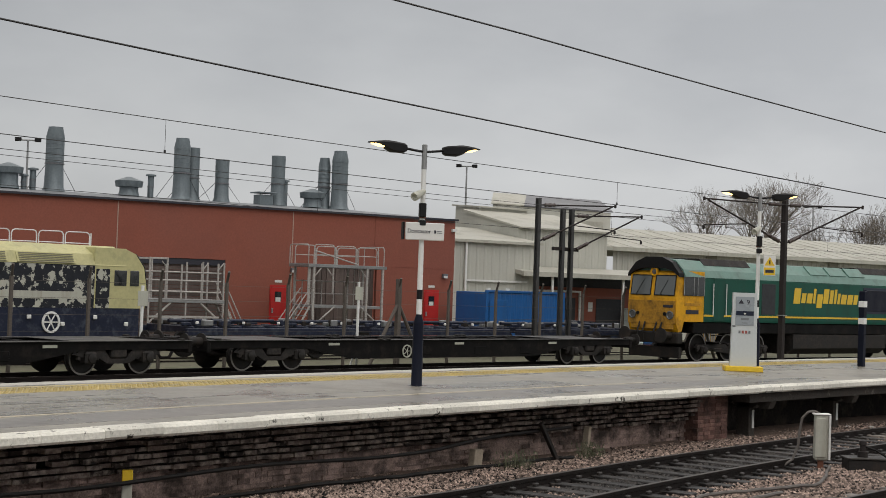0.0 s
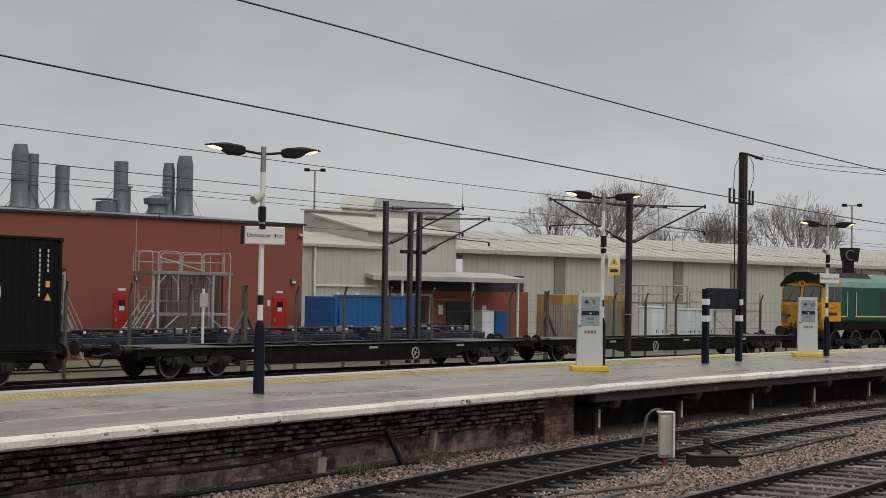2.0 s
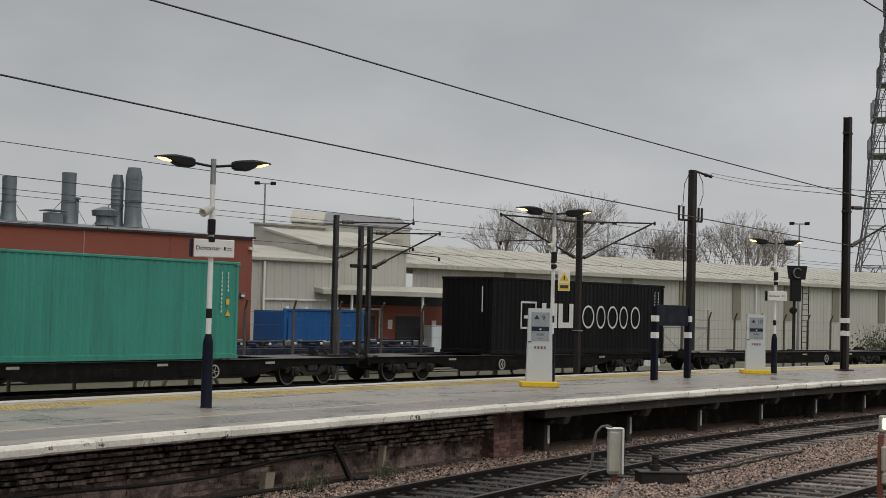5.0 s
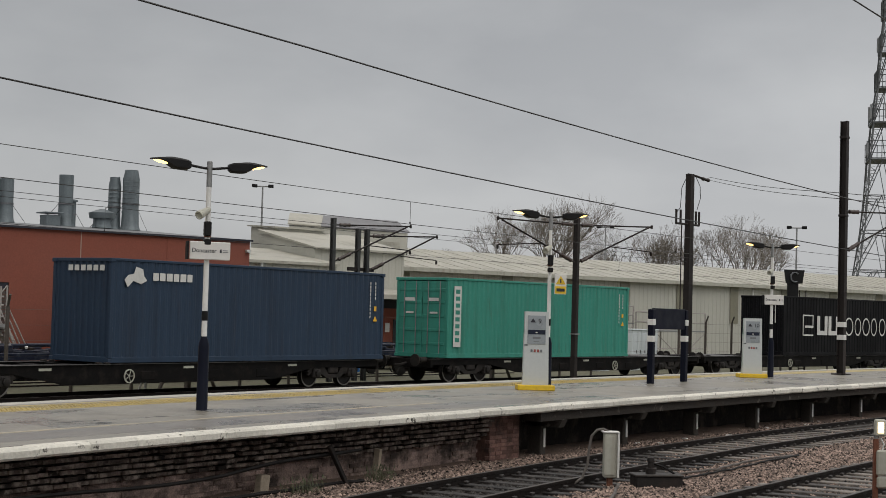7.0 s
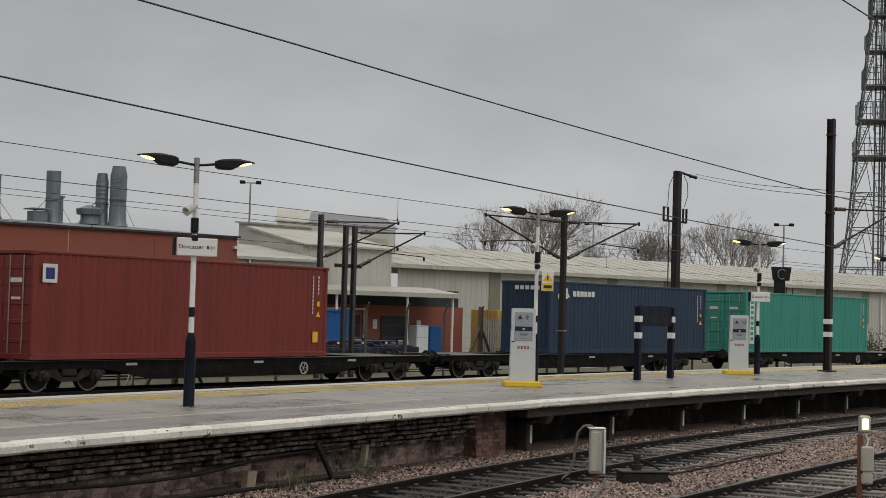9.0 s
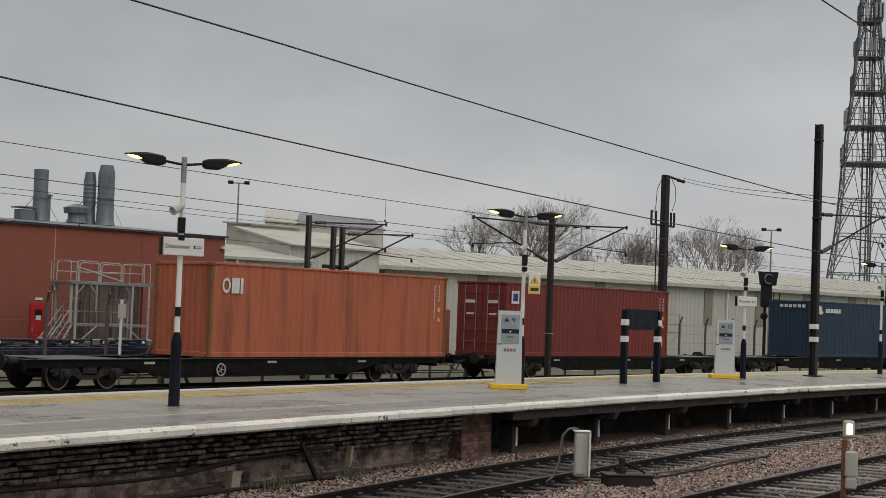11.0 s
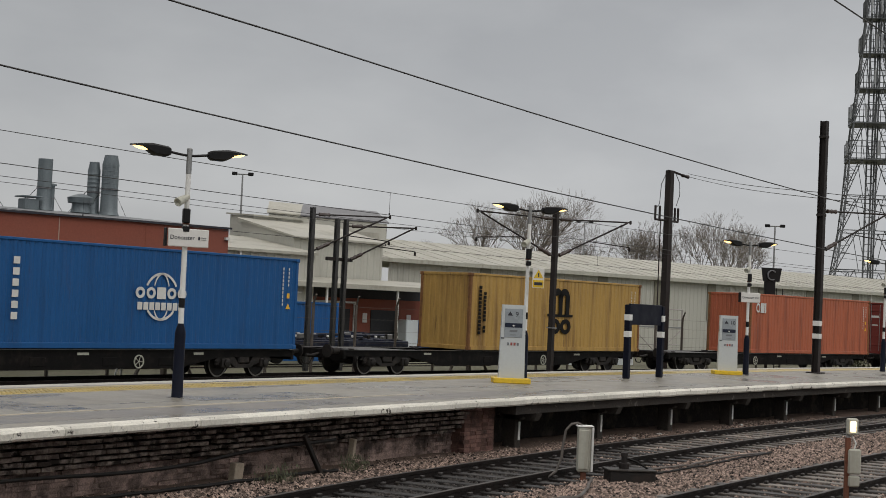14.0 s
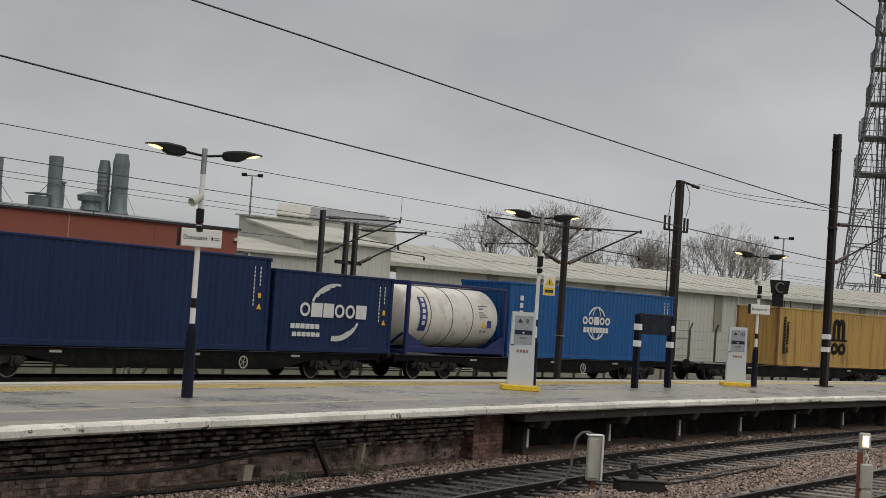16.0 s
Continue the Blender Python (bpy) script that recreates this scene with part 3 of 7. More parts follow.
        for i in range(seg):
            p, q = i * 4, ((i + 1) % steps) * 4
            fs += [(p, q, q + 1, p + 1), (p + 2, p + 3, q + 3, q + 2), (p, p + 2, q + 2, q), (p + 1, q + 1, q + 3, p + 3)]
        if not full:
            fs += [(0, 1, 3, 2), tuple(x + (steps - 1) * 4 for x in (0, 2, 3, 1))]
        return self.add(vs, fs)

    def mesh(self, name, material, smooth=False, turn=True):
        me = bpy.data.meshes.new(name)
        me.from_pydata(self.v, [], self.f)
        if turn:
            bm = bmesh.new()
            bm.from_mesh(me)
            bmesh.ops.recalc_face_normals(bm, faces=bm.faces)
            bm.to_mesh(me)
            bm.free()
        me.materials.append(material)
        if smooth:
            me.shade_smooth()
            me.set_sharp_from_angle(angle=radians(35))
        return me


def part(name, b, material, parent, label="", smooth=False, kind=""):
    ob = new(name, b.mesh(name, material, smooth) if isinstance(b, B) else b)
    ob.parent = parent
    return tagged(ob, label=label, kind=kind)


def thing(name, label, category, m=None, group="", kind=""):
    ob = new(name)
    if m is not None:
        ob.matrix_basis = m
    return tagged(ob, label, category, group, kind)


# the railway curve: s along it, n away from the camera's side, z over the rail heads
R0 = 289.911
CY = 28.156 - R0


def P(s, n, z=0.0):
    a = s / R0
    return Vector(((R0 + n) * math.sin(a), CY + (R0 + n) * math.cos(a), z))


def place(s, n, z=0.0, turn=0.0):
    p = P(s, n, z)
    return pose(p.x, p.y, p.z, 0, 0, -math.degrees(s / R0) + turn)


def sweep(b, prof, s0, s1, ds=1.0, off=None, closed=True, cap=True):
    """Sweep a section of (n, z) pairs along the curve."""
    k = max(1, int(math.ceil((s1 - s0) / ds)))
    m = len(prof)
    vs, fs = [], []
    for i in range(k + 1):
        s = s0 + (s1 - s0) * i / k
        o = off(s) if off else 0.0
        vs += [P(s, n + o, z) for n, z in prof]
    for i in range(k):
        for j in range(m if closed else m - 1):
            q = (j + 1) % m
            fs.append((i * m + j, i * m + q, (i + 1) * m + q, (i + 1) * m + j))
    if closed and cap:
        fs += [tuple(range(m))[::-1], tuple(range(k * m, k * m + m))]
    return b.add(vs, fs)


def sec(n0, n1, z0, z1):
    return [(n0, z0), (n1, z0), (n1, z1), (n0, z1)]


# the goods line drifts from the curve of the platform and lies a little higher
GOODS_Z = 0.113


def goods_n(s):
    return 1.219 + 0.85 - 0.012 * (s - 35)


# the works buildings stand square to one another, at a slant to the railway
BA = radians(-22)


def Q(u, v, z=0.0):
    return Vector((55.47 + math.cos(BA) * u - math.sin(BA) * v, 38.39 + math.sin(BA) * u + math.cos(BA) * v, z))


def place_q(u, v, z=0.0, turn=0.0):
    p = Q(u, v, z)
    return pose(p.x, p.y, p.z, 0, 0, -22 + turn)


# ------------------------------------------------------------------ ground, tracks, platform
def build_ground():
    g = B()
    g.add([(-3000, -3000, -0.32), (3000, -3000, -0.32), (3000, 3000, -0.32), (-3000, 3000, -0.32)], [(0, 1, 2, 3)])
    tagged(new("ground", g.mesh("ground", M["earth"])), "damp yard ground of grit and thin grass", "ground", kind="structure")
    # ballast in the cutting between the platforms
    vs, fs = [], []
    ss, ns = np.arange(4, 96.01, 0.4), np.arange(-27.5, -13.79, 0.3)
    for s in ss:
        for n in ns:
            p = P(s, n)
            h = -0.135 + 0.035 * noise.noise((p.x * 1.7, p.y * 1.7, 0)) + 0.03 * noise.noise((p.x * 0.4, p.y * 0.4, 5))
            if abs(n - track1_n(s)) < 1.45 or abs(n + 21.17) < 1.45:
                h = -0.17 + 0.35 * (h + 0.135)
            if n > -15.2:
                h += 0.05 * (n + 15.2)
            vs.append((p.x, p.y, h))
    k = len(ns)
    for i in range(len(ss) - 1):
        for j in range(k - 1):
            fs.append((i * k + j, (i + 1) * k + j, (i + 1) * k + j + 1, i * k + j + 1))
    b = B()
    b.v, b.f = vs, fs
    tagged(new("ballast_bed", b.mesh("ballast_bed", M["ballast"], True)), "brown granite ballast between the tracks", "ballast", kind="structure")
    # yard strip beyond the platform, on which the goods line lies
    b = B()
    sweep(b, sec(-9.17, 13.5, -0.31, -0.045), -175, 262, 2.0)
    tagged(new("goods_line_bed", b.mesh("goods_line_bed", M["earth"])), "mossy grit bed under the goods line", "ground", kind="structure")
    # loose stones
    rnd = random.Random(4)
    b, oily = B(), B()
    for i in range(130000):
        s = 12 + 36 * rnd.random() ** 1.5
        n = rnd.uniform(-23.6, -14.3)
        r = rnd.uniform(0.013, 0.037)
        d = min(abs(n - track1_n(s)), abs(n + 21.17))
        near = abs((s - 2.3 + 0.33) % 0.66 - 0.33) < 0.16
        if d < 0.72 and near and rnd.random() < (0.25 if d == abs(n - track1_n(s)) and s < 29 else 0.58):
            continue
        if abs(d - 0.752) < 0.14:
            continue
        p = P(s, n, (-0.172 if abs(d - 0.752) < 0.35 else -0.15 if d < 1.45 else -0.135) + r * 0.4)
        soaked = d < 0.95 and rnd.random() < 0.5 or abs(n - track1_n(s)) < 0.7 and 19.5 + 0.8 * math.sin(n * 3) < s < 29.0 + 1.5 * math.sin(n * 5)
        a = rnd.uniform(0, 6.28)
        q = [(r * rnd.uniform(0.7, 1.3) * math.cos(a + w), r * rnd.uniform(0.7, 1.3) * math.sin(a + w), rnd.uniform(-0.2, 0.2) * r) for w in (0, 1.57, 3.14, 4.71)]
        top = (r * rnd.uniform(-0.3, 0.3), r * rnd.uniform(-0.3, 0.3), r * rnd.uniform(0.6, 1.0))
        (oily if soaked else b).add([p + Vector(x) for x in (*q, top)], [(0, 1, 4), (1, 2, 4), (2, 3, 4), (3, 0, 4)])
    tagged(new("oily_ballast_stones", oily.mesh("oily_ballast_stones", M["oily_stone"], False, False)), "oil-stained dark ballast stones between the rails", "ballast", kind="stuff")
    tagged(new("ballast_stones", b.mesh("ballast_stones", M["stone"], False, False)), "loose brown and grey ballast stones", "ballast", kind="stuff")


RAIL = [(-0.07, -0.155), (0.07, -0.155), (0.07, -0.14), (0.022, -0.128), (0.022, -0.055), (0.038, -0.045), (0.038, -0.004), (-0.038, -0.004), (-0.038, -0.045), (-0.022, -0.055), (-0.022, -0.128), (-0.07, -0.14)]


def track1_n(s):
    return -16.55 - 0.95 * math.exp(-max(0.0, s - 17) / 9.0)


def build_track(name, off, s0, s1, label, single, sleeper_to=None, z=0.0):
    tr = tagged(new(name), label, "railway track", kind="structure")
    tr.location.z = z
    for side in (-0.752, 0.752):
        b, t = B(), B()
        sweep(b, [(n + side, z) for n, z in RAIL], s0, s1, 1.0, off)
        sweep(t, sec(side - 0.032, side + 0.032, -0.0035, 0.0), s0, s1, 1.0, off)
        r = part("rail", b, M["rail"], tr)
        part("rail_head", t, M["rail_top"], r, "worn running surface")
    sb = B().box((0, 0, -0.155), (0.255, 2.55, 0.09), 0.012)
    me = sb.mesh("sleeper", M["sleeper"])
    dark = sb.mesh("sleeper", M["oily_wood"])
    ch = B()
    rest = B()
    s, i = s0 + 0.3, 0
    while s < s1 - 0.2:
        m = place(s, off(s), 0, 0)
        if single and s < sleeper_to and s > 9:
            o = new("sleeper", dark if name == "track_near" and s < 31 else me)
            o.parent = tr
            o.matrix_basis = m
        else:
            rest.box(m.translation + Vector((0, 0, -0.155)), (0.255, 2.55, 0.09), 0, m.to_3x3())
        if single and 12 < s < 60:
            for side in (-0.752, 0.752):
                for d in (-0.11, 0.11):
                    c = P(s, off(s) + side + d, -0.09)
                    ch.box(c, (0.10, 0.06, 0.055), 0.012, m.to_3x3())
        s += 0.66
    if rest.v:
        part("sleeper_run", rest, M["sleeper"], tr, kind="stuff")
    if ch.v:
        part("rail_chairs", ch, M["chair_iron"], tr, "rusty cast rail chairs", kind="stuff")


def build_platform():
    pf = tagged(new("island_platform"), "wet island platform with whitewashed coping and dark brick face", "platform", kind="structure")
    b = B()
    sweep(b, sec(-15.02, -9.62, 0.80, 0.915), -10, 120, 1.0)
    part("paving", b, M["deck"], pf, "wet grey asphalt paving")
    b = B()
    sweep(b, sec(-9.60, -9.17, 0.70, 0.917), -10, 120, 1.0)
    part("far_edge", b, M["edge_stone"], pf, "pale stone platform edge")
    b = B()
    sweep(b, sec(-10.80, -10.12, 0.91, 0.921), -10, 95, 1.0)
    strip = part("tactile_strip", b, M["tactile"], pf, "yellow tactile warning strip")
    b = B()
    s = 10.0
    while s < 46:
        for k in range(5):
            p = P(s, -10.72 + 0.13 * k, 0.925)
            b.box(p, (0.05, 0.05, 0.01))
        s += 0.11
    part("tactile_studs", b, M["tactile"], strip, kind="stuff")
    b = B()
    sweep(b, sec(-9.98, -9.86, 0.91, 0.920), -10, 95, 1.0)
    part("yellow_line", b, M["tactile"], pf, "faded yellow safety line")
    b = B()
    sweep(b, sec(-13.65, -13.55, 0.91, 0.919), -10, 27, 1.0)
    part("yellow_line", b, M["faint"], pf, "worn faint safety line")
    b = B()
    sweep(b, sec(-14.62, -13.74, 0.912, 0.9162), -10, 31, 1.0, lambda s: 0.03 * math.sin(s * 0.9))
    part("edge_band", b, M["band"], pf, "darker worn paving along the coping")
    # low ducts and patches in the paving
    b = B()
    sweep(b, sec(-13.1, -12.3, 0.91, 0.9185), 21.3, 25.2, 0.8, lambda s: 0.06 * math.sin(s * 2.1))
    part("paving_patch", b, M["wet"], pf, "dark patched paving round the lamp post")
    rw = random.Random(12)
    for k in range(30):
        s0, n0 = rw.uniform(10, 62), rw.uniform(-14.5, -10.9)
        b = B()
        h = rw.uniform(0.05, 0.32)
        sweep(b, sec(n0, n0 + h, 0.912, 0.9165 + 0.0001 * k), s0, s0 + rw.uniform(0.8, 3.5), 0.6, lambda s, q=k: 0.05 * math.sin(s * 1.3 + q))
        part("wet_streak", b, M["wet"], pf, "dark wet streak in the paving")
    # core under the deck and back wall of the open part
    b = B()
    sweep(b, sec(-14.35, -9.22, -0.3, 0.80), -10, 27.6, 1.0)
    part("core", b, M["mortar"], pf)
    # near-black base colour paints in the shade below the deck; paler patches are brick
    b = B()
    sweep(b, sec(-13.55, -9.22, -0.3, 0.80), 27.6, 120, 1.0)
    part("back_wall", b, M["shade"], pf, "brick wall under the platform, shade painted into its colour")
    # coping stones
    rnd = random.Random(2)
    cs = B().box((0, 0, 0), (0.912, 0.30, 0.135), 0.03).mesh("coping_stone", M["coping"])
    s = 5.0
    while s < 100:
        o = new("coping_stone", cs)
        o.parent = pf
        o.matrix_basis = place(s, -15.175 + rnd.uniform(-0.012, 0.012), 0.852 + rnd.uniform(-0.006, 0.006), rnd.uniform(-0.4, 0.4))
        s += 0.92
    # edge beam and posts of the open part
    b = B()
    sweep(b, sec(-15.18, -14.8, 0.60, 0.79), 28.3, 110, 1.0)
    part("edge_beam", b, M["concrete"], pf, "stained concrete edge beam")
    pm = B().box((0, 0, 0.16), (0.22, 0.30, 0.92), 0.02).mesh("support_post", M["concrete"])
    bm_ = B().prism([(-0.55, 0.45), (0.3, 0.45), (0.3, 0.6), (-0.62, 0.6)], "x", -0.11, 0.11).mesh("bracket", M["concrete"])
    pl = B().box((0.02, -0.16, 0.22), (0.07, 0.02, 0.36), 0.004).mesh("plate", M["white"])
    s = 29.2
    while s < 90:
        for me, nm in ((pm, "support_post"), (bm_, "bracket"), (pl, "marker_plate")):
            o = new(nm, me)
            o.parent = pf
            o.matrix_basis = place(s, -14.62)
        s += 3.8
    # red brick pier
    pier = B()
    me = B().box((0, 0, 0), (0.215, 0.10, 0.066), 0.006).mesh("pier_brick", M["brick_red"])
    for c in range(14):
        for k in range(5):
            o = new("brick", me)
            o.parent = pf
            o.matrix_basis = place(27.15 + 0.226 * k + (0.04 if c % 2 else 0), -14.71 + rnd.uniform(-0.012, 0.012), -0.2 + 0.075 * c)
    pier.box(P(27.65, -14.5, 0.25), (1.1, 0.5, 1.05), 0, pose(0, 0, 0, 0, 0, -5.4).to_3x3())
    part("pier_core", pier, M["brick_red"], pf, "reddish brick pier")
    # face bricks: corbelled courses above a worn lower face
    bt = B().box((0, 0, 0), (0.218, 0.11, 0.066), 0.007)
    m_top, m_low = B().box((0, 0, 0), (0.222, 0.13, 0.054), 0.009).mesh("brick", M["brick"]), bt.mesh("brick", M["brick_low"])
    joined = {True: B(), False: B()}
    count = 0
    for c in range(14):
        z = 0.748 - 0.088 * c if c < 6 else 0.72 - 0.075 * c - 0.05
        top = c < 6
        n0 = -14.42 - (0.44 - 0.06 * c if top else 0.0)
        s = 8.0 + (0.113 if c % 2 else 0)
        while s < 27.0:
            if not ((c > 7 and rnd.random() < 0.02) or (0 < c < 6 and rnd.random() < 0.012)):
                n = n0 + (rnd.uniform(-0.05, 0.05) if top else rnd.uniform(-0.02, 0.02))
                if 17.0 < s < 22.2 and count < 300:
                    o = new("brick", m_top if top else m_low)
                    o.parent = pf
                    o.matrix_basis = place(s, n, z + rnd.uniform(-0.004, 0.004), rnd.uniform(-1.5, 1.5))
                    count += 1
                else:
                    m = place(s, n, z + rnd.uniform(-0.004, 0.004), rnd.uniform(-1.5, 1.5))
                    joined[top].box(m.translation, (0.222, 0.13, rnd.uniform(0.046, 0.06)) if top else (0.218, 0.11, 0.066), 0, m.to_3x3())
            s += 0.226
    part("upper_brickwork", joined[True], M["brick_run"], pf, "dark corbelled brick courses", kind="stuff")
    part("lower_brickwork", joined[False], M["brick_low_run"], pf, "worn reddish brickwork", kind="stuff")
    b = B()
    sweep(b, sec(-14.465, -14.36, -0.3, 0.235), 5, 27.1, 0.5, lambda s: 0.012 * math.sin(s * 1.7) + 0.008 * math.sin(s * 4.1))
    part("pointing", b, M["brick_low_run"], pf, "washed-out lime pointing")
    # timber props and stone blocks leaning on the face
    for s0, w, h in ((20.05, 0.21, 0.30), (23.25, 0.07, 0.50)):
        b = B().box(P(s0, -14.72, -0.15 + h / 2), (w, 0.12, h), 0.01, pose(0, 0, 0, 4, 3, -4).to_3x3())
        part("prop_block", b, M["prop_stone"], pf, "pale stone block against the face")
    b = B().box(P(21.7, -15.0, 0.17), (0.07, 0.07, 0.86), 0.008, pose(0, 0, 0, 0, -38, -4).to_3x3())
    part("leaning_bar", b, M["iron"], pf, "leaning rusty iron bar")
    # the platform on which the camera stands
    b = B()
    sweep(b, sec(-60, -26.2, -0.3, 0.915), -60, 110, 3.0)
    tagged(new("near_platform", b.mesh("near_platform", M["deck"])), "asphalt platform", "platform", kind="structure")


# ------------------------------------------------------------------ train
S0, SV, SA = 0.86, 11.2, 0.0225


def along(t):
    return S0 + SV * t + SA * t * t


RUN = []


def bogie(parent, x, axles, r, name="bogie"):
    b = B()
    half = max(axles)
    for y in (-1.02, 1.02):
        b.prism([(x - half - 0.42, 0.52), (x - half - 0.28, 0.64), (x - 0.45, 0.66), (x - 0.25, 0.42), (x + 0.25, 0.42), (x + 0.45, 0.66), (x + half + 0.28, 0.64), (x + half + 0.42, 0.52), (x + half + 0.2, 0.46), (x + half - 0.3, 0.44), (x + 0.34, 0.30), (x - 0.34, 0.30), (x - half + 0.3, 0.44), (x - half - 0.2, 0.46)], "y", y - 0.07, y + 0.07)
        for a in axles:
            sg = 1 if y > 0 else -1
            b.box((x + a, y + 0.04 * sg, 0.45), (0.34, 0.26, 0.30), 0.04)
            b.lathe((x + a, y + 0.16 * sg, 0.45), (0, sg, 0), [(0, 0.12), (0.06, 0.12), (0.08, 0.08)], 10)
            for d in (-0.27, 0.27):
                b.lathe((x + a + d, y, 0.40), (0, 0, 1), [(0, 0.07), (0.2, 0.07)], 8)
        b.box((x, y, 0.55), (0.5, 0.2, 0.22), 0.03)
    b.box((x, 0, 0.6), (0.5, 2.0, 0.2), 0.02)
    bg = part(name, b, M["bogie"], parent, "grimy bogie frame", True)
    for a in axles:
        for y in (-0.76, 0.76):
            sg = 1 if y > 0 else -1
            w = B().lathe((x + a, y - 0.055 * sg, r), (0, sg, 0), [(-0.03, r * 0.75), (-0.03, r + 0.025), (0.0, r + 0.025), (0.01, r), (0.10, r - 0.004), (0.115, r * 0.86), (0.09, r * 0.8), (0.07, r * 0.3), (0.12, r * 0.24), (0.12, 0.05)], 20)
            wh = part("wheel", w, M["wheel"], bg, "", True)
            if y < 0:
                part("rim", B().ring((x + a, y - 0.066, r), "y", r * 0.93, r * 0.10, 0.01, 24), M["wheel_rim"], wh, "bright worn wheel rim")
        ax = B().tube((x + a, -0.7, r), (x + a, 0.7, r), 0.08, 0.08, 8)
        part("axle", ax, M["wheel"], bg)


def make_wagon(hand_x):
    w = thing("container_wagon", "grimy black bogie container flat wagon", "wagon", group="container wagons of the train")
    b = B()
    for y in (-1.08, 1.08):
        b.prism([(-9.45, 0.74), (-6.0, 0.74), (-4.2, 0.42), (4.2, 0.42), (6.0, 0.74), (9.45, 0.74), (9.45, 0.95), (-9.45, 0.95)], "y", y - 0.05, y + 0.05)
        b.box((0, y - 0.07 * (1 if y > 0 else -1), 0.44), (8.4, 0.2, 0.035))
    part("side_frame", b, M["wagon"], w, "black fish-bellied side frame")
    b = B()
    b.box((0, 0, 0.78), (18.8, 0.5, 0.28), 0.02)
    for i in range(19):
        b.box((-9.2 + i * 18.4 / 18, 0, 0.88), (0.16, 2.1, 0.1), 0.01)
    for x in (-9.4, 9.4):
        b.box((x, 0, 0.80), (0.14, 2.3, 0.32), 0.02)
    part("underframe", b, M["wagon"], w, "black centre sill and cross members")
    b = B()
    for y in (-1.08, 1.08):
        b.box((0, y, 0.958), (18.86, 0.24, 0.016))
    for x in (-7.1, 7.1):
        b.box((x, 0, 0.956), (2.6, 2.0, 0.014))
    part("deck_plate", b, M["wagon_top"], w, "worn wet steel deck plate")
    for x in (-9.1, -3.05, 3.05, 9.1, -2.75, 2.75):
        for y in (-1.13, 1.13):
            part("twist_lock", B().box((x, y, 0.985), (0.16, 0.16, 0.05), 0.02), M["iron"], w)
    for e in (-1, 1):
        for y in (-0.87, 0.87):
            bf = B().lathe((9.47 * e, y, 0.92), (e, 0, 0), [(0, 0.11), (0.3, 0.11), (0.32, 0.07), (0.5, 0.07), (0.51, 0.22), (0.55, 0.22)], 14)
            part("buffer", bf, M["iron"], w, "", True)
        cp = B().path([(9.4 * e, 0, 0.8), (9.8 * e, 0, 0.72), (10.1 * e, 0, 0.74)], 0.05)
        cp.path([(9.4 * e, 0.3, 0.7), (9.6 * e, 0.3, 0.42), (9.9 * e, 0.3, 0.45), (10.0 * e, 0.3, 0.6)], 0.025)
        part("coupling", cp, M["iron"], w)
    hw = B().ring((hand_x, -1.17, 0.62), "y", 0.18, 0.032, 0.03, 20)
    for k in range(5):
        a = radians(72 * k)
        hw.tube((hand_x, -1.17, 0.62), (hand_x + 0.17 * math.cos(a), -1.17, 0.62 + 0.17 * math.sin(a)), 0.011, 0.011, 5)
    part("hand_brake_wheel", hw, M["cream_box"], w, "pale spoked hand brake wheel")
    for x in (-1.2, 1.4, 3.6):
        part("equipment_box", B().box((x, -1.0, 0.62), (0.55, 0.3, 0.26), 0.02), M["wagon"], w)
    for x in (-4.9, 0.4, 5.0):
        part("data_panel", B().box((x, -1.135, 0.84), (0.42, 0.008, 0.07)), M["cream_box"], w, "small stencilled data panel")
    # the frame rides low over its bogies
    for o in w.children:
        o.data.transform(Matrix.Translation((0, 0, -0.099)))
    for x in (-7.1, 7.1):
        bogie(w, x, (-0.9, 0.9), 0.42)
    return w


def corrugated(L, H, depth=0.024, pitch=0.278):
    """Panel in the xz plane, its outer face towards -y."""
    b = B()
    n = max(1, round(L / pitch))
    p = L / n
    xs = []
    for i in range(n):
        x = -L / 2 + i * p
        xs += [(x, 0.0), (x + p * 0.36, 0.0), (x + p * 0.5, depth), (x + p * 0.86, depth)]
    xs.append((L / 2, 0.0))
    vs = []
    for x, y in xs:
        vs += [(x, y, 0), (x, y, H)]
    k = len(xs)
    b.add(vs, [(2 * i, 2 * i + 2, 2 * i + 3, 2 * i + 1) for i in range(k - 1)])
    return b


def moved(b, m):
    b.v = [tuple(m @ Vector(v)) for v in b.v]
    return b


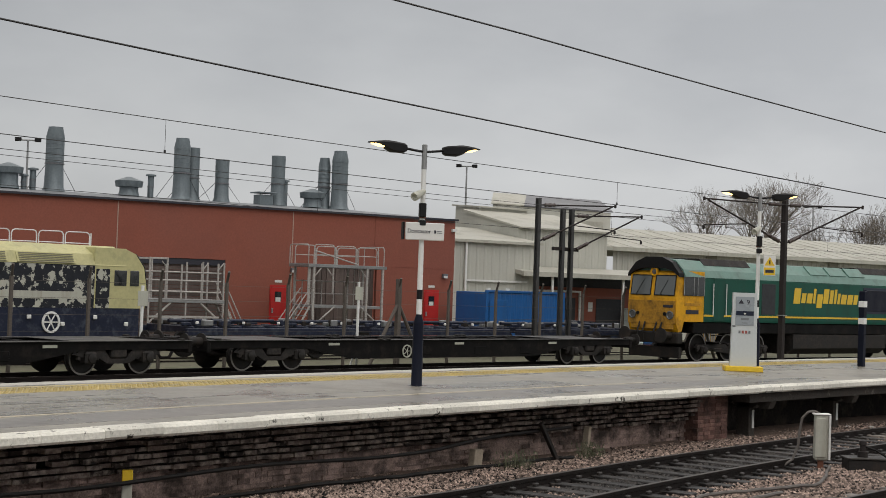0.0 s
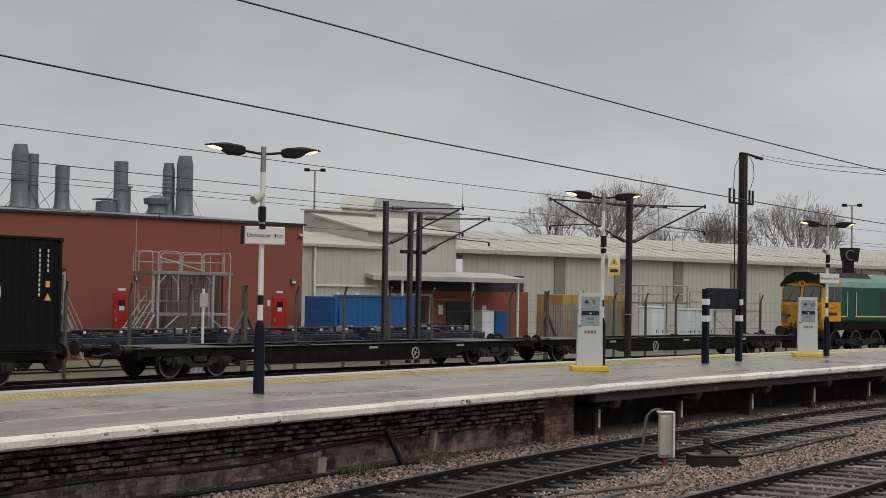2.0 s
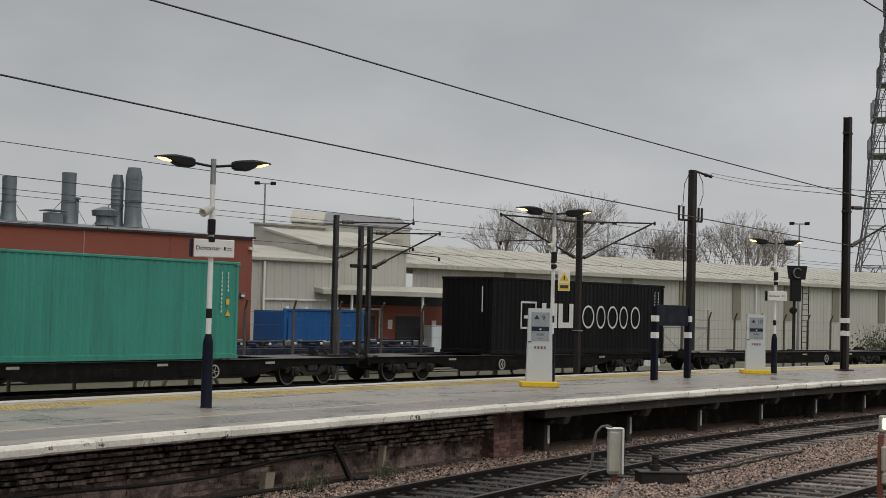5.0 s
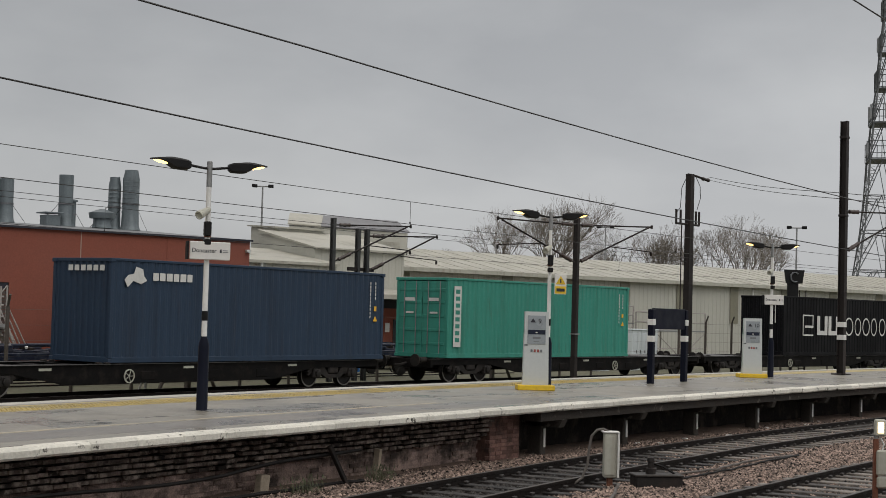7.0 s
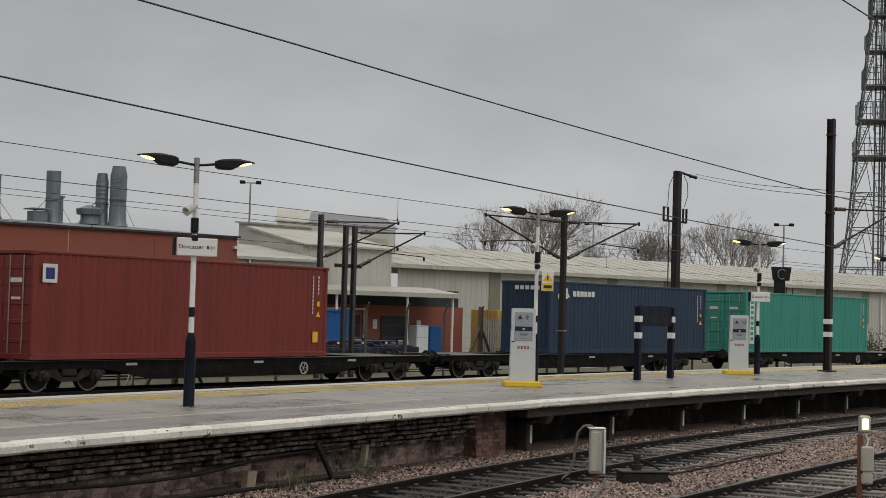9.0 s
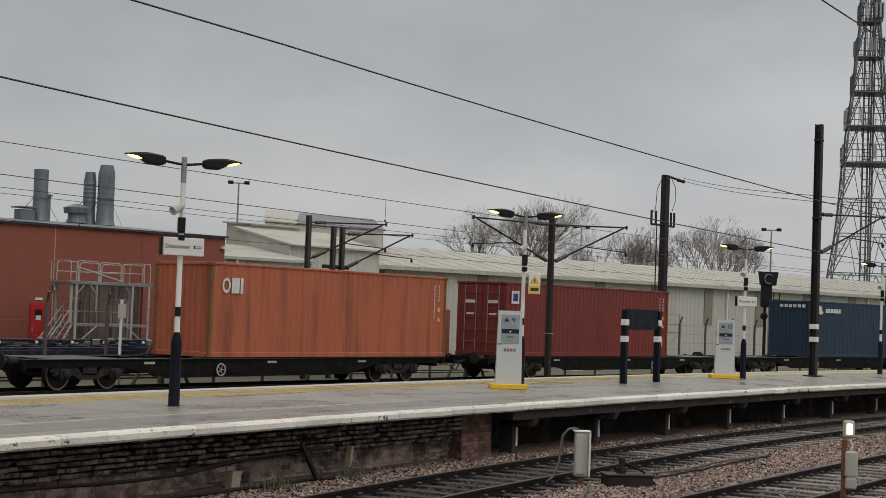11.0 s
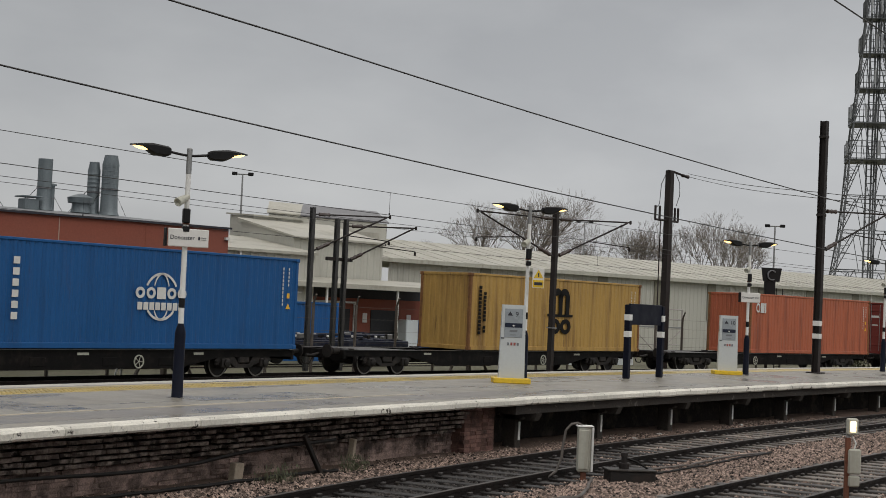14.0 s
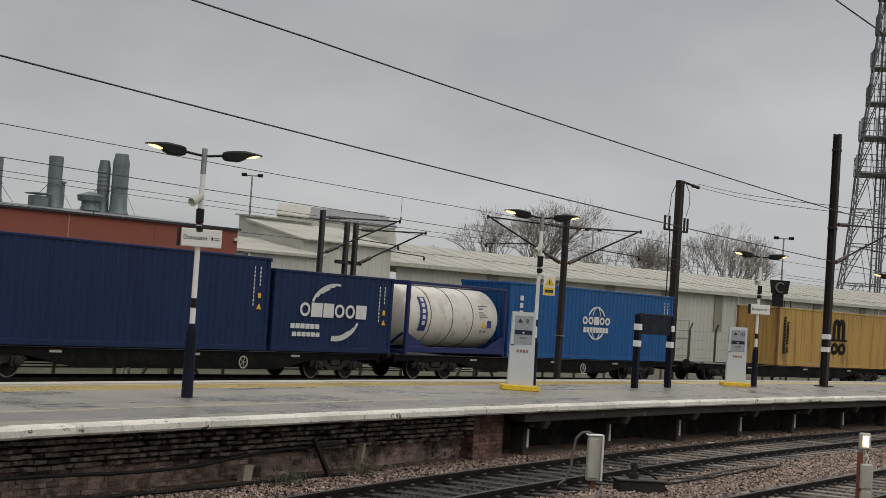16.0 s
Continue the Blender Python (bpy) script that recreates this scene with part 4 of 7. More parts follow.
def make_container(label, L, H, m, doors=False, group="containers on the train", post=None):
    post = post or m
    c = thing("shipping_container", label, "container", group=group)
    W = 2.438
    body = B()
    fr = 0.10
    for y in (-W / 2 + 0.03, W / 2 - 0.03):
        for z in (0.08, H - 0.04):
            part("top_rail" if z > 1 else "bottom_rail", B().box((0, y, z), (L - 0.2, 0.06, 0.16 if z < 1 else 0.08), 0.012), m, c)
    for x in (-L / 2 + 0.06, L / 2 - 0.06):
        for y in (-W / 2 + 0.06, W / 2 - 0.06):
            part("corner_post", B().box((x, y, H / 2), (0.12, 0.12, H - 0.24), 0.015), post, c)
            for z in (0.06, H - 0.06):
                k = part("corner_casting", B().box((x, y, z), (0.178, 0.162, 0.118), 0.014), post, c)
        part("end_rail", B().box((x, 0, H - 0.05), (0.1, W - 0.24, 0.1), 0.012), m, c)
        part("end_sill", B().box((x, 0, 0.08), (0.1, W - 0.24, 0.16), 0.012), m, c)
    side = corrugated(L - 0.22, H - 0.24)
    part("side_panel", moved(side, pose(0, -W / 2 + 0.025, 0.16)), m, c)
    part("side_panel", moved(corrugated(L - 0.22, H - 0.24), pose(0, W / 2 - 0.025, 0.16, 0, 0, 180)), m, c)
    part("end_panel", moved(corrugated(W - 0.22, H - 0.24, 0.045, 0.25), pose(L / 2 - 0.03, 0, 0.16, 0, 0, 90)), m, c)
    if doors:
        for y in (-0.56, 0.56):
            d = B().box((-L / 2 + 0.05, y, H / 2), (0.05, 1.10, H - 0.26), 0.012)
            for z in (0.5, 1.0, 1.5, 2.0, 2.45):
                d.box((-L / 2 + 0.02, y, z), (0.03, 1.0, 0.10), 0.01)
            dr = part("door", d, m, c)
            for dy in (-0.3, 0.25):
                part("locking_bar", B().tube((-L / 2 - 0.02, y + dy, 0.15), (-L / 2 - 0.02, y + dy, H - 0.12), 0.018), M["galv_dull"], dr, "galvanised locking bar")
            part("stencil", B().box((-L / 2 - 0.004, y + 0.02, 2.1), (0.006, 0.5, 0.12)), M["logo_white"], dr, "white stencilled code")
            part("stencil", B().box((-L / 2 - 0.004, y, 1.62), (0.006, 0.36, 0.07)), M["logo_white"], dr, "white stencilled code")
    else:
        part("end_panel", moved(corrugated(W - 0.22, H - 0.24, 0.045, 0.25), pose(-L / 2 + 0.03, 0, 0.16, 0, 0, -90)), m, c)
    part("roof_panel", B().box((0, 0, H - 0.045), (L - 0.2, W - 0.14, 0.03), 0.006), m, c)
    # codes in a column near the right-hand end of the long side
    yo = -W / 2 - 0.004
    for k, (x, z0, z1) in enumerate(((L / 2 - 0.75, H - 1.5, H - 0.35), (L / 2 - 0.48, H - 0.95, H - 0.35))):
        z = z1
        while z > z0:
            part("stencil", B().box((x, yo, z), (0.045, 0.008, 0.085)), M["logo_white"], c, "white stencilled code")
            z -= 0.125
    part("warning_label", B().box((L / 2 - 0.48, yo, H - 1.2), (0.13, 0.008, 0.16)), M["label_yellow"], c, "yellow warning label")
    part("warning_label", B().prism([(L / 2 - 0.58, H - 1.62), (L / 2 - 0.36, H - 1.62), (L / 2 - 0.47, H - 1.44)], "y", yo - 0.004, yo + 0.004), M["label_yellow"], c, "yellow warning triangle")
    return c


Y_OUT = -1.219 - 0.012


def mark(c, b, material, label):
    part("marking", b, material, c, label)


def bars(c, x0, widths, z, h, gap, material, label, ring_at=()):
    x = x0
    for i, w in enumerate(widths):
        if i in ring_at:
            b = B().ring((x + w / 2, Y_OUT, z), "y", h / 2 - 0.05, 0.085, 0.012, 22, w / h)
        else:
            b = B().box((x + w / 2, Y_OUT, z), (w, 0.012, h), 0.004)
        mark(c, b, material, label)
        x += w + gap


def make_loco():
    c = thing("diesel_locomotive", "green and yellow diesel freight locomotive, dirty cab end", "locomotive")
    secn = [(-1.30, 1.50), (-1.32, 1.6), (-1.32, 3.12), (-1.18, 3.42), (-0.80, 3.76), (0.80, 3.76), (1.18, 3.42), (1.32, 3.12), (1.32, 1.6), (1.30, 1.50)]
    part("body", B().prism(secn, "x", -9.25, 9.25), M["loco_green"], c, "dark green body side")
    roof = [(-1.328, 3.16), (-1.19, 3.43), (-0.81, 3.78), (0, 3.84), (0.81, 3.78), (1.19, 3.43), (1.328, 3.16), (1.2, 3.16), (-1.2, 3.16)]
    part("roof", B().prism(roof, "x", -10.37, 10.37), M["loco_roof"], c, "pale weathered green roof")

    def tapered(b, k=0.125):
        """Draw the sides in towards the cab front."""
        b.v = [(x, y * (1 - k * min(1.0, max(0.0, abs(x) - 9.25) / 1.4)), z) for x, y, z in b.v]
        return b
    for e in (-1, 1):
        b = B()
        # cab: nose leaning slightly back above the sill
        poly = [(9.25 * e, 1.5), (10.25 * e, 1.5), (10.35 * e, 1.15), (10.50 * e, 1.1), (10.66 * e, 1.45), (10.66 * e, 2.35), (10.53 * e, 3.28), (10.35 * e, 3.38), (9.25 * e, 3.36)]
        b.prism(poly, "y", -1.315, 1.315)
        cb = part("cab", tapered(b), M["loco_yellow"], c, "grimy yellow cab end")
        part("nose_panel", tapered(B().box((10.672 * e, 0, 1.82), (0.02, 2.56, 0.86), 0.006)), M["nose_grime"], cb, "oily brown lower nose")
        part("nose_skirt", tapered(B().box((10.62 * e, 0, 1.30), (0.10, 2.3, 0.24), 0.03)), M["nose_grime"], cb, "oily brown nose skirt")
        # dark roof visor with sloping shoulders
        v = B().prism([(-1.36, 3.14), (-1.34, 3.28), (-0.95, 3.68), (-0.42, 3.88), (0.42, 3.88), (0.95, 3.68), (1.34, 3.28), (1.36, 3.14), (1.0, 3.36), (0.6, 3.46), (-0.6, 3.46), (-1.0, 3.36)], "x", 10.38 * e, 10.64 * e)
        part("visor", tapered(v, 0.09), M["black"], cb, "black roof visor")
        part("top_light", B().lathe((10.52 * e, 0, 3.32), (e, 0, 0), [(0, 0.17), (0.09, 0.17), (0.10, 0.13), (0.06, 0.11)], 18), M["loco_yellow"], cb, "yellow top light housing", True)
        part("top_lens", B().lathe((10.59 * e, 0, 3.32), (e, 0, 0), [(0, 0.10), (0.02, 0.08)], 14), M["cab_glass"], cb, "top light lens")
        for y in (-0.57, 0.57):
            m = pose(10.605 * e, y, 2.82, 0, -8.0 * e, 0)
            part("windscreen", moved(B().box((0, 0, 0), (0.03, 0.92, 0.72), 0.012), m), M["cab_glass"], cb, "grey windscreen")
            fr = B()
            for dy in (-0.47, 0.47):
                fr.box((0.012 * e, dy, 0), (0.03, 0.035, 0.76), 0.01)
            for dz in (-0.37, 0.37):
                fr.box((0.012 * e, 0, dz), (0.03, 0.97, 0.035), 0.01)
            part("windscreen_frame", moved(fr, m), M["black"], cb)
            part("wiper", moved(B().path([(0.03 * e, 0.2, -0.36), (0.03 * e, -0.12, 0.2)], 0.008), m), M["black"], cb)
        for y in (-0.90, 0.90):
            for k, (z, r) in enumerate(((1.72, 0.13),)):
                part("headlight", B().lathe((10.68 * e, y, z), (e, 0, 0), [(0, r + 0.03), (0.05, r + 0.03), (0.06, r), (0.03, r - 0.02)], 16), M["cab_glass"], cb, "round headlight", True)
            part("marker_light", B().lathe((10.68 * e, y * 0.72, 1.76), (e, 0, 0), [(0, 0.07), (0.04, 0.07)], 12), M["black"], cb)
        for y in (-1.335, 1.335):
            sw = part("cab_window", tapered(B().box((9.80 * e, y, 2.82), (1.06, 0.03, 0.72), 0.02), 0.118), M["glass"], cb, "dark sliding cab window")
            for x in (9.28, 9.62, 9.82, 10.32):
                part("window_bar", tapered(B().box((x * e, y * 1.016, 2.82), (0.03, 0.02, 0.72), 0.006), 0.118), M["galv_dull"], sw, "grey window bar")
            part("handrail", B().path([(8.75 * e, y * 1.03, 1.75), (8.75 * e, y * 1.03, 2.95)], 0.018), M["white"], c, "white handrail")
            part("handrail", B().path([(7.95 * e, y * 1.03, 1.75), (7.95 * e, y * 1.03, 2.95)], 0.018), M["white"], c, "white handrail")
            part("cab_door", B().box((8.35 * e, y * 0.995, 2.35), (0.66, 0.03, 1.6), 0.02), M["loco_green"], c, "dark green cab door")
            for k in range(3):
                part("step", B().box((8.35 * e, y * 0.95, 0.5 + 0.25 * k), (0.5, 0.2, 0.03), 0.006), M["iron"], c)
        # number bars on the cab side and lower nose pipes
        part("number_panel", tapered(B().box((9.85 * e, -1.325, 1.86), (0.66, 0.012, 0.15), 0.004)), M["ink"], cb, "dark number bar")
        part("name_bar", tapered(B().box((9.85 * e, -1.325, 2.14), (0.8, 0.012, 0.10), 0.004)), M["nose_grime"], cb, "worn brown name bar")
        part("number_panel", B().box((10.688 * e, -0.78, 2.05), (0.012, 0.46, 0.10), 0.004), M["ink"], cb, "dark number bar")
        for y in (-0.5, -0.25, 0.3, 0.55):
            part("brake_hose", B().path([(10.66 * e, y, 1.45), (10.82 * e, y, 1.1), (10.78 * e, y, 0.75)], 0.035), M["iron"], cb)
        part("buffer_beam", B().box((10.5 * e, 0, 0.88), (0.34, 2.5, 0.42), 0.04), M["iron"], c, "black buffer beam")
        for y in (-0.87, 0.87):
            part("buffer", B().lathe((10.66 * e, y, 0.98), (e, 0, 0), [(0, 0.14), (0.32, 0.14), (0.33, 0.08), (0.46, 0.08), (0.47, 0.27), (0.51, 0.27)], 16), M["iron"], c, "", True)
        bogie(c, 7.08 * e, (-1.85, 0, 1.85), 0.53)
        part("snow_plough", B().prism([(-1.2, 0.15), (1.2, 0.15), (1.2, 0.55), (-1.2, 0.55)], "x", 10.35 * e, 10.5 * e), M["iron"], c)
    part("stripe", B().box((0, -1.326, 1.74), (18.5, 0.014, 0.07)), M["logo_yellow"], c, "thin yellow stripe")
    part("underframe", B().box((0, 0, 1.28), (19.5, 2.5, 0.42), 0.03), M["wagon"], c, "black underframe")
    part("fuel_tank", B().prism([(-1.28, 1.06), (-1.28, 0.5), (-0.95, 0.26), (0.95, 0.26), (1.28, 0.5), (1.28, 1.06)], "x", -3.4, 3.4), M["bogie"], c, "grimy fuel tank")
    part("grille", B().box((-5.2, -1.322, 2.42), (0.9, 0.02, 1.2), 0.01), M["opening"], c, "dark side grille")
    part("panel", B().box((5.2, -1.324, 2.5), (7.4, 0.016, 1.1), 0.004), M["navy_body"], c, "dark navy side panel")
    for x0, x1 in ((-8.9, -6.0), (1.6, 6.6)):
        part("roof_fan", B().prism([(-1.0, 3.62), (-0.75, 3.88), (0.75, 3.88), (1.0, 3.62)], "x", x0, x1), M["iron"], c, "dark roof radiator grille")
    for x in (-1.6, -0.2, 1.2):
        part("roof_hatch", B().box((x, -1.0, 3.64), (1.2, 0.5, 0.05), 0.01, pose(0, 0, 0, 44, 0, 0).to_3x3()), M["loco_roof"], c)
    # yellow lettering as a row of blocks
    x = -3.5
    for w, h, dz in ((0.44, 0.62, 0), (0.28, 0.40, -0.08), (0.36, 0.40, -0.08), (0.16, 0.60, 0.02), (0.38, 0.56, -0.18), (0.36, 0.60, 0.02), (0.24, 0.56, 0), (0.16, 0.60, 0.02), (0.16, 0.44, -0.06), (0.38, 0.40, -0.08), (0.38, 0.40, -0.08), (0.28, 0.40, -0.08)):
        part("lettering_block", B().prism([(x + 0.09 * (q - 0.5) + (w if r else 0), 2.60 + dz + (q - 0.5) * h) for q, r in ((0, 0), (0, 1), (1, 1), (1, 0))], "y", -1.334, -1.320), M["logo_yellow"], c, "yellow lettering block")
        x += w + 0.09
    return c


def key_run(ob, u, z=0.0, n=0.0):
    RUN.append((ob, u, z, n))


def build_train():
    key_run(make_loco(), 60.0, 0.0)
    proto = make_wagon(-1.95)
    proto2 = make_wagon(2.5)
    for i, u in enumerate((37.35, 18.0, -3.75, -23.1, -44.85, -64.4, -86.45, -108.3, -129.7, -149.4)):
        src = proto if i in (0, 2, 4, 6) else proto2
        w = src if i in (0, 1) else copy_thing(src, pose(0, 0, 0))
        key_run(w, u, 0.0)
    L40, H = 12.192, 2.896
    zc = 0.891
    hl = L40 / 2

    c = make_container("black corrugated forty-foot container with white side marking", L40, H, CONT["black"])
    fr = B()
    for (x, z, w, h) in ((-3.83, 1.98, 1.0, 0.07), (-3.83, 1.0, 1.0, 0.07), (-4.30, 1.49, 0.07, 1.0), (-3.36, 1.75, 0.07, 0.52)):
        fr.box((x, Y_OUT, z), (w, 0.012, h), 0.003)
    mark(c, fr, M["logo_white"], "white square emblem outline")
    mark(c, B().box((-3.72, Y_OUT, 1.42), (0.8, 0.012, 0.12), 0.003), M["logo_white"], "white wavy bar")
    for x0 in (-2.96, -1.84):
        for dx in (0.0, 0.74):
            mark(c, B().box((x0 + dx + 0.14, Y_OUT, 1.49), (0.28, 0.012, 0.96), 0.004), M["logo_white"], "heavy white lettering bar")
        mark(c, B().box((x0 + 0.51, Y_OUT, 1.12), (0.46, 0.012, 0.22), 0.004), M["logo_white"], "heavy white lettering bar")
    mark(c, B().box((-0.50, Y_OUT, 1.49), (0.30, 0.012, 0.96), 0.004), M["logo_white"], "heavy white lettering bar")
    for x0, x1, h in ((-0.18, 0.68, 0.94), (0.84, 1.5, 0.94), (1.66, 2.42, 0.94), (2.56, 3.19, 0.94), (3.43, 4.14, 0.94)):
        w = x1 - x0
        mark(c, B().ring((x0 + w / 2, Y_OUT, 1.47), "y", 0.43, 0.075, 0.012, 24, w / 0.94), M["logo_white"], "thin white lettering ring")
    mark(c, B().box((-6.096 - 0.02, -0.75, 2.05), (0.012, 0.05, 0.95), 0.003), M["logo_white"], "white code strip on the end")
    key_run(c, -6.38 + hl, zc)

    c = make_container("jade green forty-foot container with doors at one end", L40, H, CONT["green"], True)
    x = -hl + 0.55
    mark(c, B().box((x, Y_OUT, 1.5), (0.42, 0.012, 2.2), 0.004), M["logo_white"], "white vertical name panel")
    for k in range(8):
        mark(c, B().box((x, Y_OUT - 0.008, 2.4 - 0.25 * k), (0.24, 0.008, 0.15)), CONT["green"], "green lettering block")
    key_run(c, -31.84 + hl, zc)

    c = make_container("slate blue forty-foot container with small white emblem", L40, H, CONT["slate"])
    bars(c, -4.55, (0.21, 0.21, 0.23, 0.21, 0.23, 0.20), 2.42, 0.22, 0.05, M["logo_white"], "white lettering block")
    mark(c, B().prism([(-5.5, 2.1), (-5.3, 2.28), (-5.0, 2.2), (-4.78, 2.3), (-4.9, 2.42), (-4.95, 2.62), (-5.2, 2.68), (-5.28, 2.48), (-5.5, 2.44), (-5.62, 2.3)], "y", Y_OUT - 0.006, Y_OUT + 0.006), M["logo_white"], "white irregular emblem")
    e = B()
    for k in range(6):
        e.box((-hl - 0.012, 0.45 - 0.26 * k, 2.62), (0.012, 0.18, 0.16))
    mark(c, e, M["logo_white"], "white lettering blocks on the end")
    key_run(c, -47.6 + hl, zc)

    c = make_container("dark red forty-foot container with doors at one end", L40, H, CONT["dred"], True)
    mark(c, B().box((-hl + 0.55, Y_OUT, 2.3), (0.5, 0.012, 0.5), 0.004), M["logo_white"], "white square emblem")
    mark(c, B().box((-hl + 0.55, Y_OUT - 0.008, 2.3), (0.3, 0.008, 0.3)), M["logo_blue"], "dark emblem centre")
    mark(c, B().box((hl - 0.6, Y_OUT, 0.62), (0.26, 0.012, 0.34), 0.004), M["label_yellow"], "yellow label")
    key_run(c, -73.0 + hl, zc)

    c = make_container("faded orange forty-foot container with white letter blocks", L40, H, CONT["orange"], post=M["rusted_paint"])
    bars(c, -5.62, (0.36, 0.34, 0.12), 2.2, 0.48, 0.05, M["logo_white"], "white lettering block", (0,))
    key_run(c, -89.0 + hl, zc)

    c = make_container("ochre yellow forty-foot container with black emblem", L40, H, CONT["ochre"], post=M["rusted_paint"])
    for k in range(13):
        mark(c, B().box((-5.48, Y_OUT, 2.36 - 0.142 * k), (0.17, 0.012, 0.115)), M["logo_black"], "black lettering block")
    for k in range(11):
        if k != 8:
            mark(c, B().box((-5.18, Y_OUT, 2.14 - 0.142 * k), (0.15, 0.012, 0.115)), M["logo_black"], "black lettering block")
    em = B()
    for x in (-0.59, -0.09, 0.41):
        em.box((x, Y_OUT, 1.80), (0.27, 0.012, 0.68), 0.003)
    for x in (-0.34, 0.16):
        em.ring((x, Y_OUT, 2.13), "y", 0.25, 0.27, 0.012, 14, 1.0, 0, 180)
    em.box((-0.11, Y_OUT, 1.42), (1.82, 0.012, 0.1), 0.003)
    mark(c, em, M["logo_black"], "large black emblem of three bars")
    for x in (-0.46, 0.30):
        mark(c, B().ring((x, Y_OUT, 0.98), "y", 0.22, 0.17, 0.012, 20, 1.25), M["logo_black"], "large black ring")
    key_run(c, -110.84 + hl, zc)

    c = make_container("bright blue forty-foot container with white globe emblem", L40, H, CONT["blue"])
    for k in range(6):
        mark(c, B().box((-hl + 0.75, Y_OUT, 2.3 - 0.29 * k), (0.21, 0.012, 0.19), 0.003), M["logo_white"], "white character block")
    g = B()
    for a0, a1 in ((28, 152), (218, 322)):
        g.ring((-0.04, Y_OUT, 1.50), "y", 0.66, 0.07, 0.012, 20, 1.0, a0, a1)
        g.ring((-0.04, Y_OUT, 1.50), "y", 0.66, 0.06, 0.012, 20, 0.5, a0, a1)
    mark(c, g, M["logo_white"], "white globe arcs")
    bars(c, -1.07, (0.38, 0.38, 0.36, 0.38, 0.38), 1.60, 0.34, 0.045, M["logo_white"], "white lettering block", (0, 1, 3, 4))
    bars(c, -0.97, (0.19,) * 8, 1.22, 0.22, 0.045, M["logo_white"], "white lettering block")
    key_run(c, -132.58 + hl, zc)

    # tank container
    k = thing("tank_container", "off-white cylindrical tank in a dark blue frame", "tank container", group="containers on the train")
    L, Ht, W = 6.058, 2.591, 2.438
    prof = [(-2.93, 0.05), (-2.91, 0.5), (-2.84, 0.84), (-2.72, 1.02), (-2.56, 1.09), (2.56, 1.09), (2.72, 1.02), (2.84, 0.84), (2.91, 0.5), (2.93, 0.05)]
    tk = part("tank", B().lathe((0, 0, 1.36), (1, 0, 0), prof, 40), M["tank"], k, "off-white stained tank shell", True)
    for x in (-1.5, -0.2, 1.05):
        part("band", B().ring((x, 0, 1.36), "x", 1.093, 0.012, 0.035, 40), M["iron"], tk, "dark strap")
    for x in (-L / 2 + 0.07, L / 2 - 0.07):
        for y in (-W / 2 + 0.07, W / 2 - 0.07):
            part("corner_post", B().box((x, y, Ht / 2), (0.14, 0.14, Ht), 0.02), M["tank_frame"], k)
        for z in (0.08, Ht - 0.07):
            part("end_beam", B().box((x, 0, z), (0.12, W - 0.28, 0.14), 0.015), M["tank_frame"], k)
        for y0, y1 in ((-1.0, 0.0), (1.0, 0.0)):
            part("end_brace", B().tube((x, y0, 0.75), (x, y0 * 0.2, 0.15), 0.05), M["tank_frame"], k)
    for y in (-W / 2 + 0.06, W / 2 - 0.06):
        part("top_rail", B().box((0, y, Ht - 0.06), (L - 0.28, 0.1, 0.1), 0.012), M["tank_frame"], k)
        part("bottom_rail", B().box((0, y, 0.18), (L - 0.28, 0.1, 0.2), 0.012), M["tank_frame"], k)
        for sx in (-1, 1):
            part("gusset", B().prism([(sx * (L / 2 - 0.14), 0.28), (sx * (L / 2 - 1.2), 0.28), (sx * (L / 2 - 0.14), 0.75)], "y", y - 0.04, y + 0.04), M["tank_frame"], k)
    part("walkway", B().box((0, 0.3, Ht - 0.09), (4.6, 0.5, 0.03)), M["galv"], k)
    sg = B()
    for a in range(6):
        g0, g1 = radians(-28 + a * 11), radians(-28 + (a + 1) * 11)
        r = 1.108
        sg.add([(-2.15, -r * math.cos(g0), 1.36 + r * math.sin(g0)), (-1.72, -r * math.cos(g0), 1.36 + r * math.sin(g0)), (-1.72, -r * math.cos(g1), 1.36 + r * math.sin(g1)), (-2.15, -r * math.cos(g1), 1.36 + r * math.sin(g1))], [(0, 1, 2, 3)])
    part("name_plate", sg, M["logo_blue"], tk, "blue vertical name plate")
    for a in range(5):
        g0 = radians(32 - a * 11)
        part("lettering_block", B().box((-1.94, -1.116 * math.cos(g0), 1.36 + 1.116 * math.sin(g0)), (0.16, 0.012, 0.15), 0, pose(0, 0, 0, -math.degrees(g0), 0, 0).to_3x3()), M["logo_white"], tk, "white lettering block")
    for x, z, w, h in ((1.75, 1.86, 0.6, 0.035), (1.6, 1.76, 0.28, 0.05), (1.6, 1.62, 0.3, 0.03), (1.65, 1.54, 0.38, 0.025), (1.7, 1.46, 0.5, 0.025), (1.7, 0.92, 0.12, 0.08), (1.95, 0.92, 0.12, 0.08)):
        part("stencil", B().box((x, -math.sqrt(max(0.01, 1.093 ** 2 - (z - 1.36) ** 2)) - 0.008, z), (w, 0.02, h)), M["grey_ink"], tk, "dark stencilled bar")
    part("label", B().box((2.1, -1.088, 1.2), (0.24, 0.02, 0.28)), M["logo_blue"], tk, "dark blue label")
    part("label", B().prism([(1.62, 1.08), (1.86, 1.08), (1.74, 1.30)], "y", -1.099, -1.075), M["label_yellow"], tk, "yellow warning triangle")
    key_run(k, -138.95 + L / 2 + 0.1, zc)

    c = make_container("navy twenty-foot container with white lettering and swooshes", 6.058, 2.591, CONT["dnavy"])
    bars(c, -1.8, (0.50, 0.56, 0.52, 0.50, 0.50, 0.56), 1.36, 0.46, 0.05, M["logo_white"], "white lettering block", (0, 3, 4))
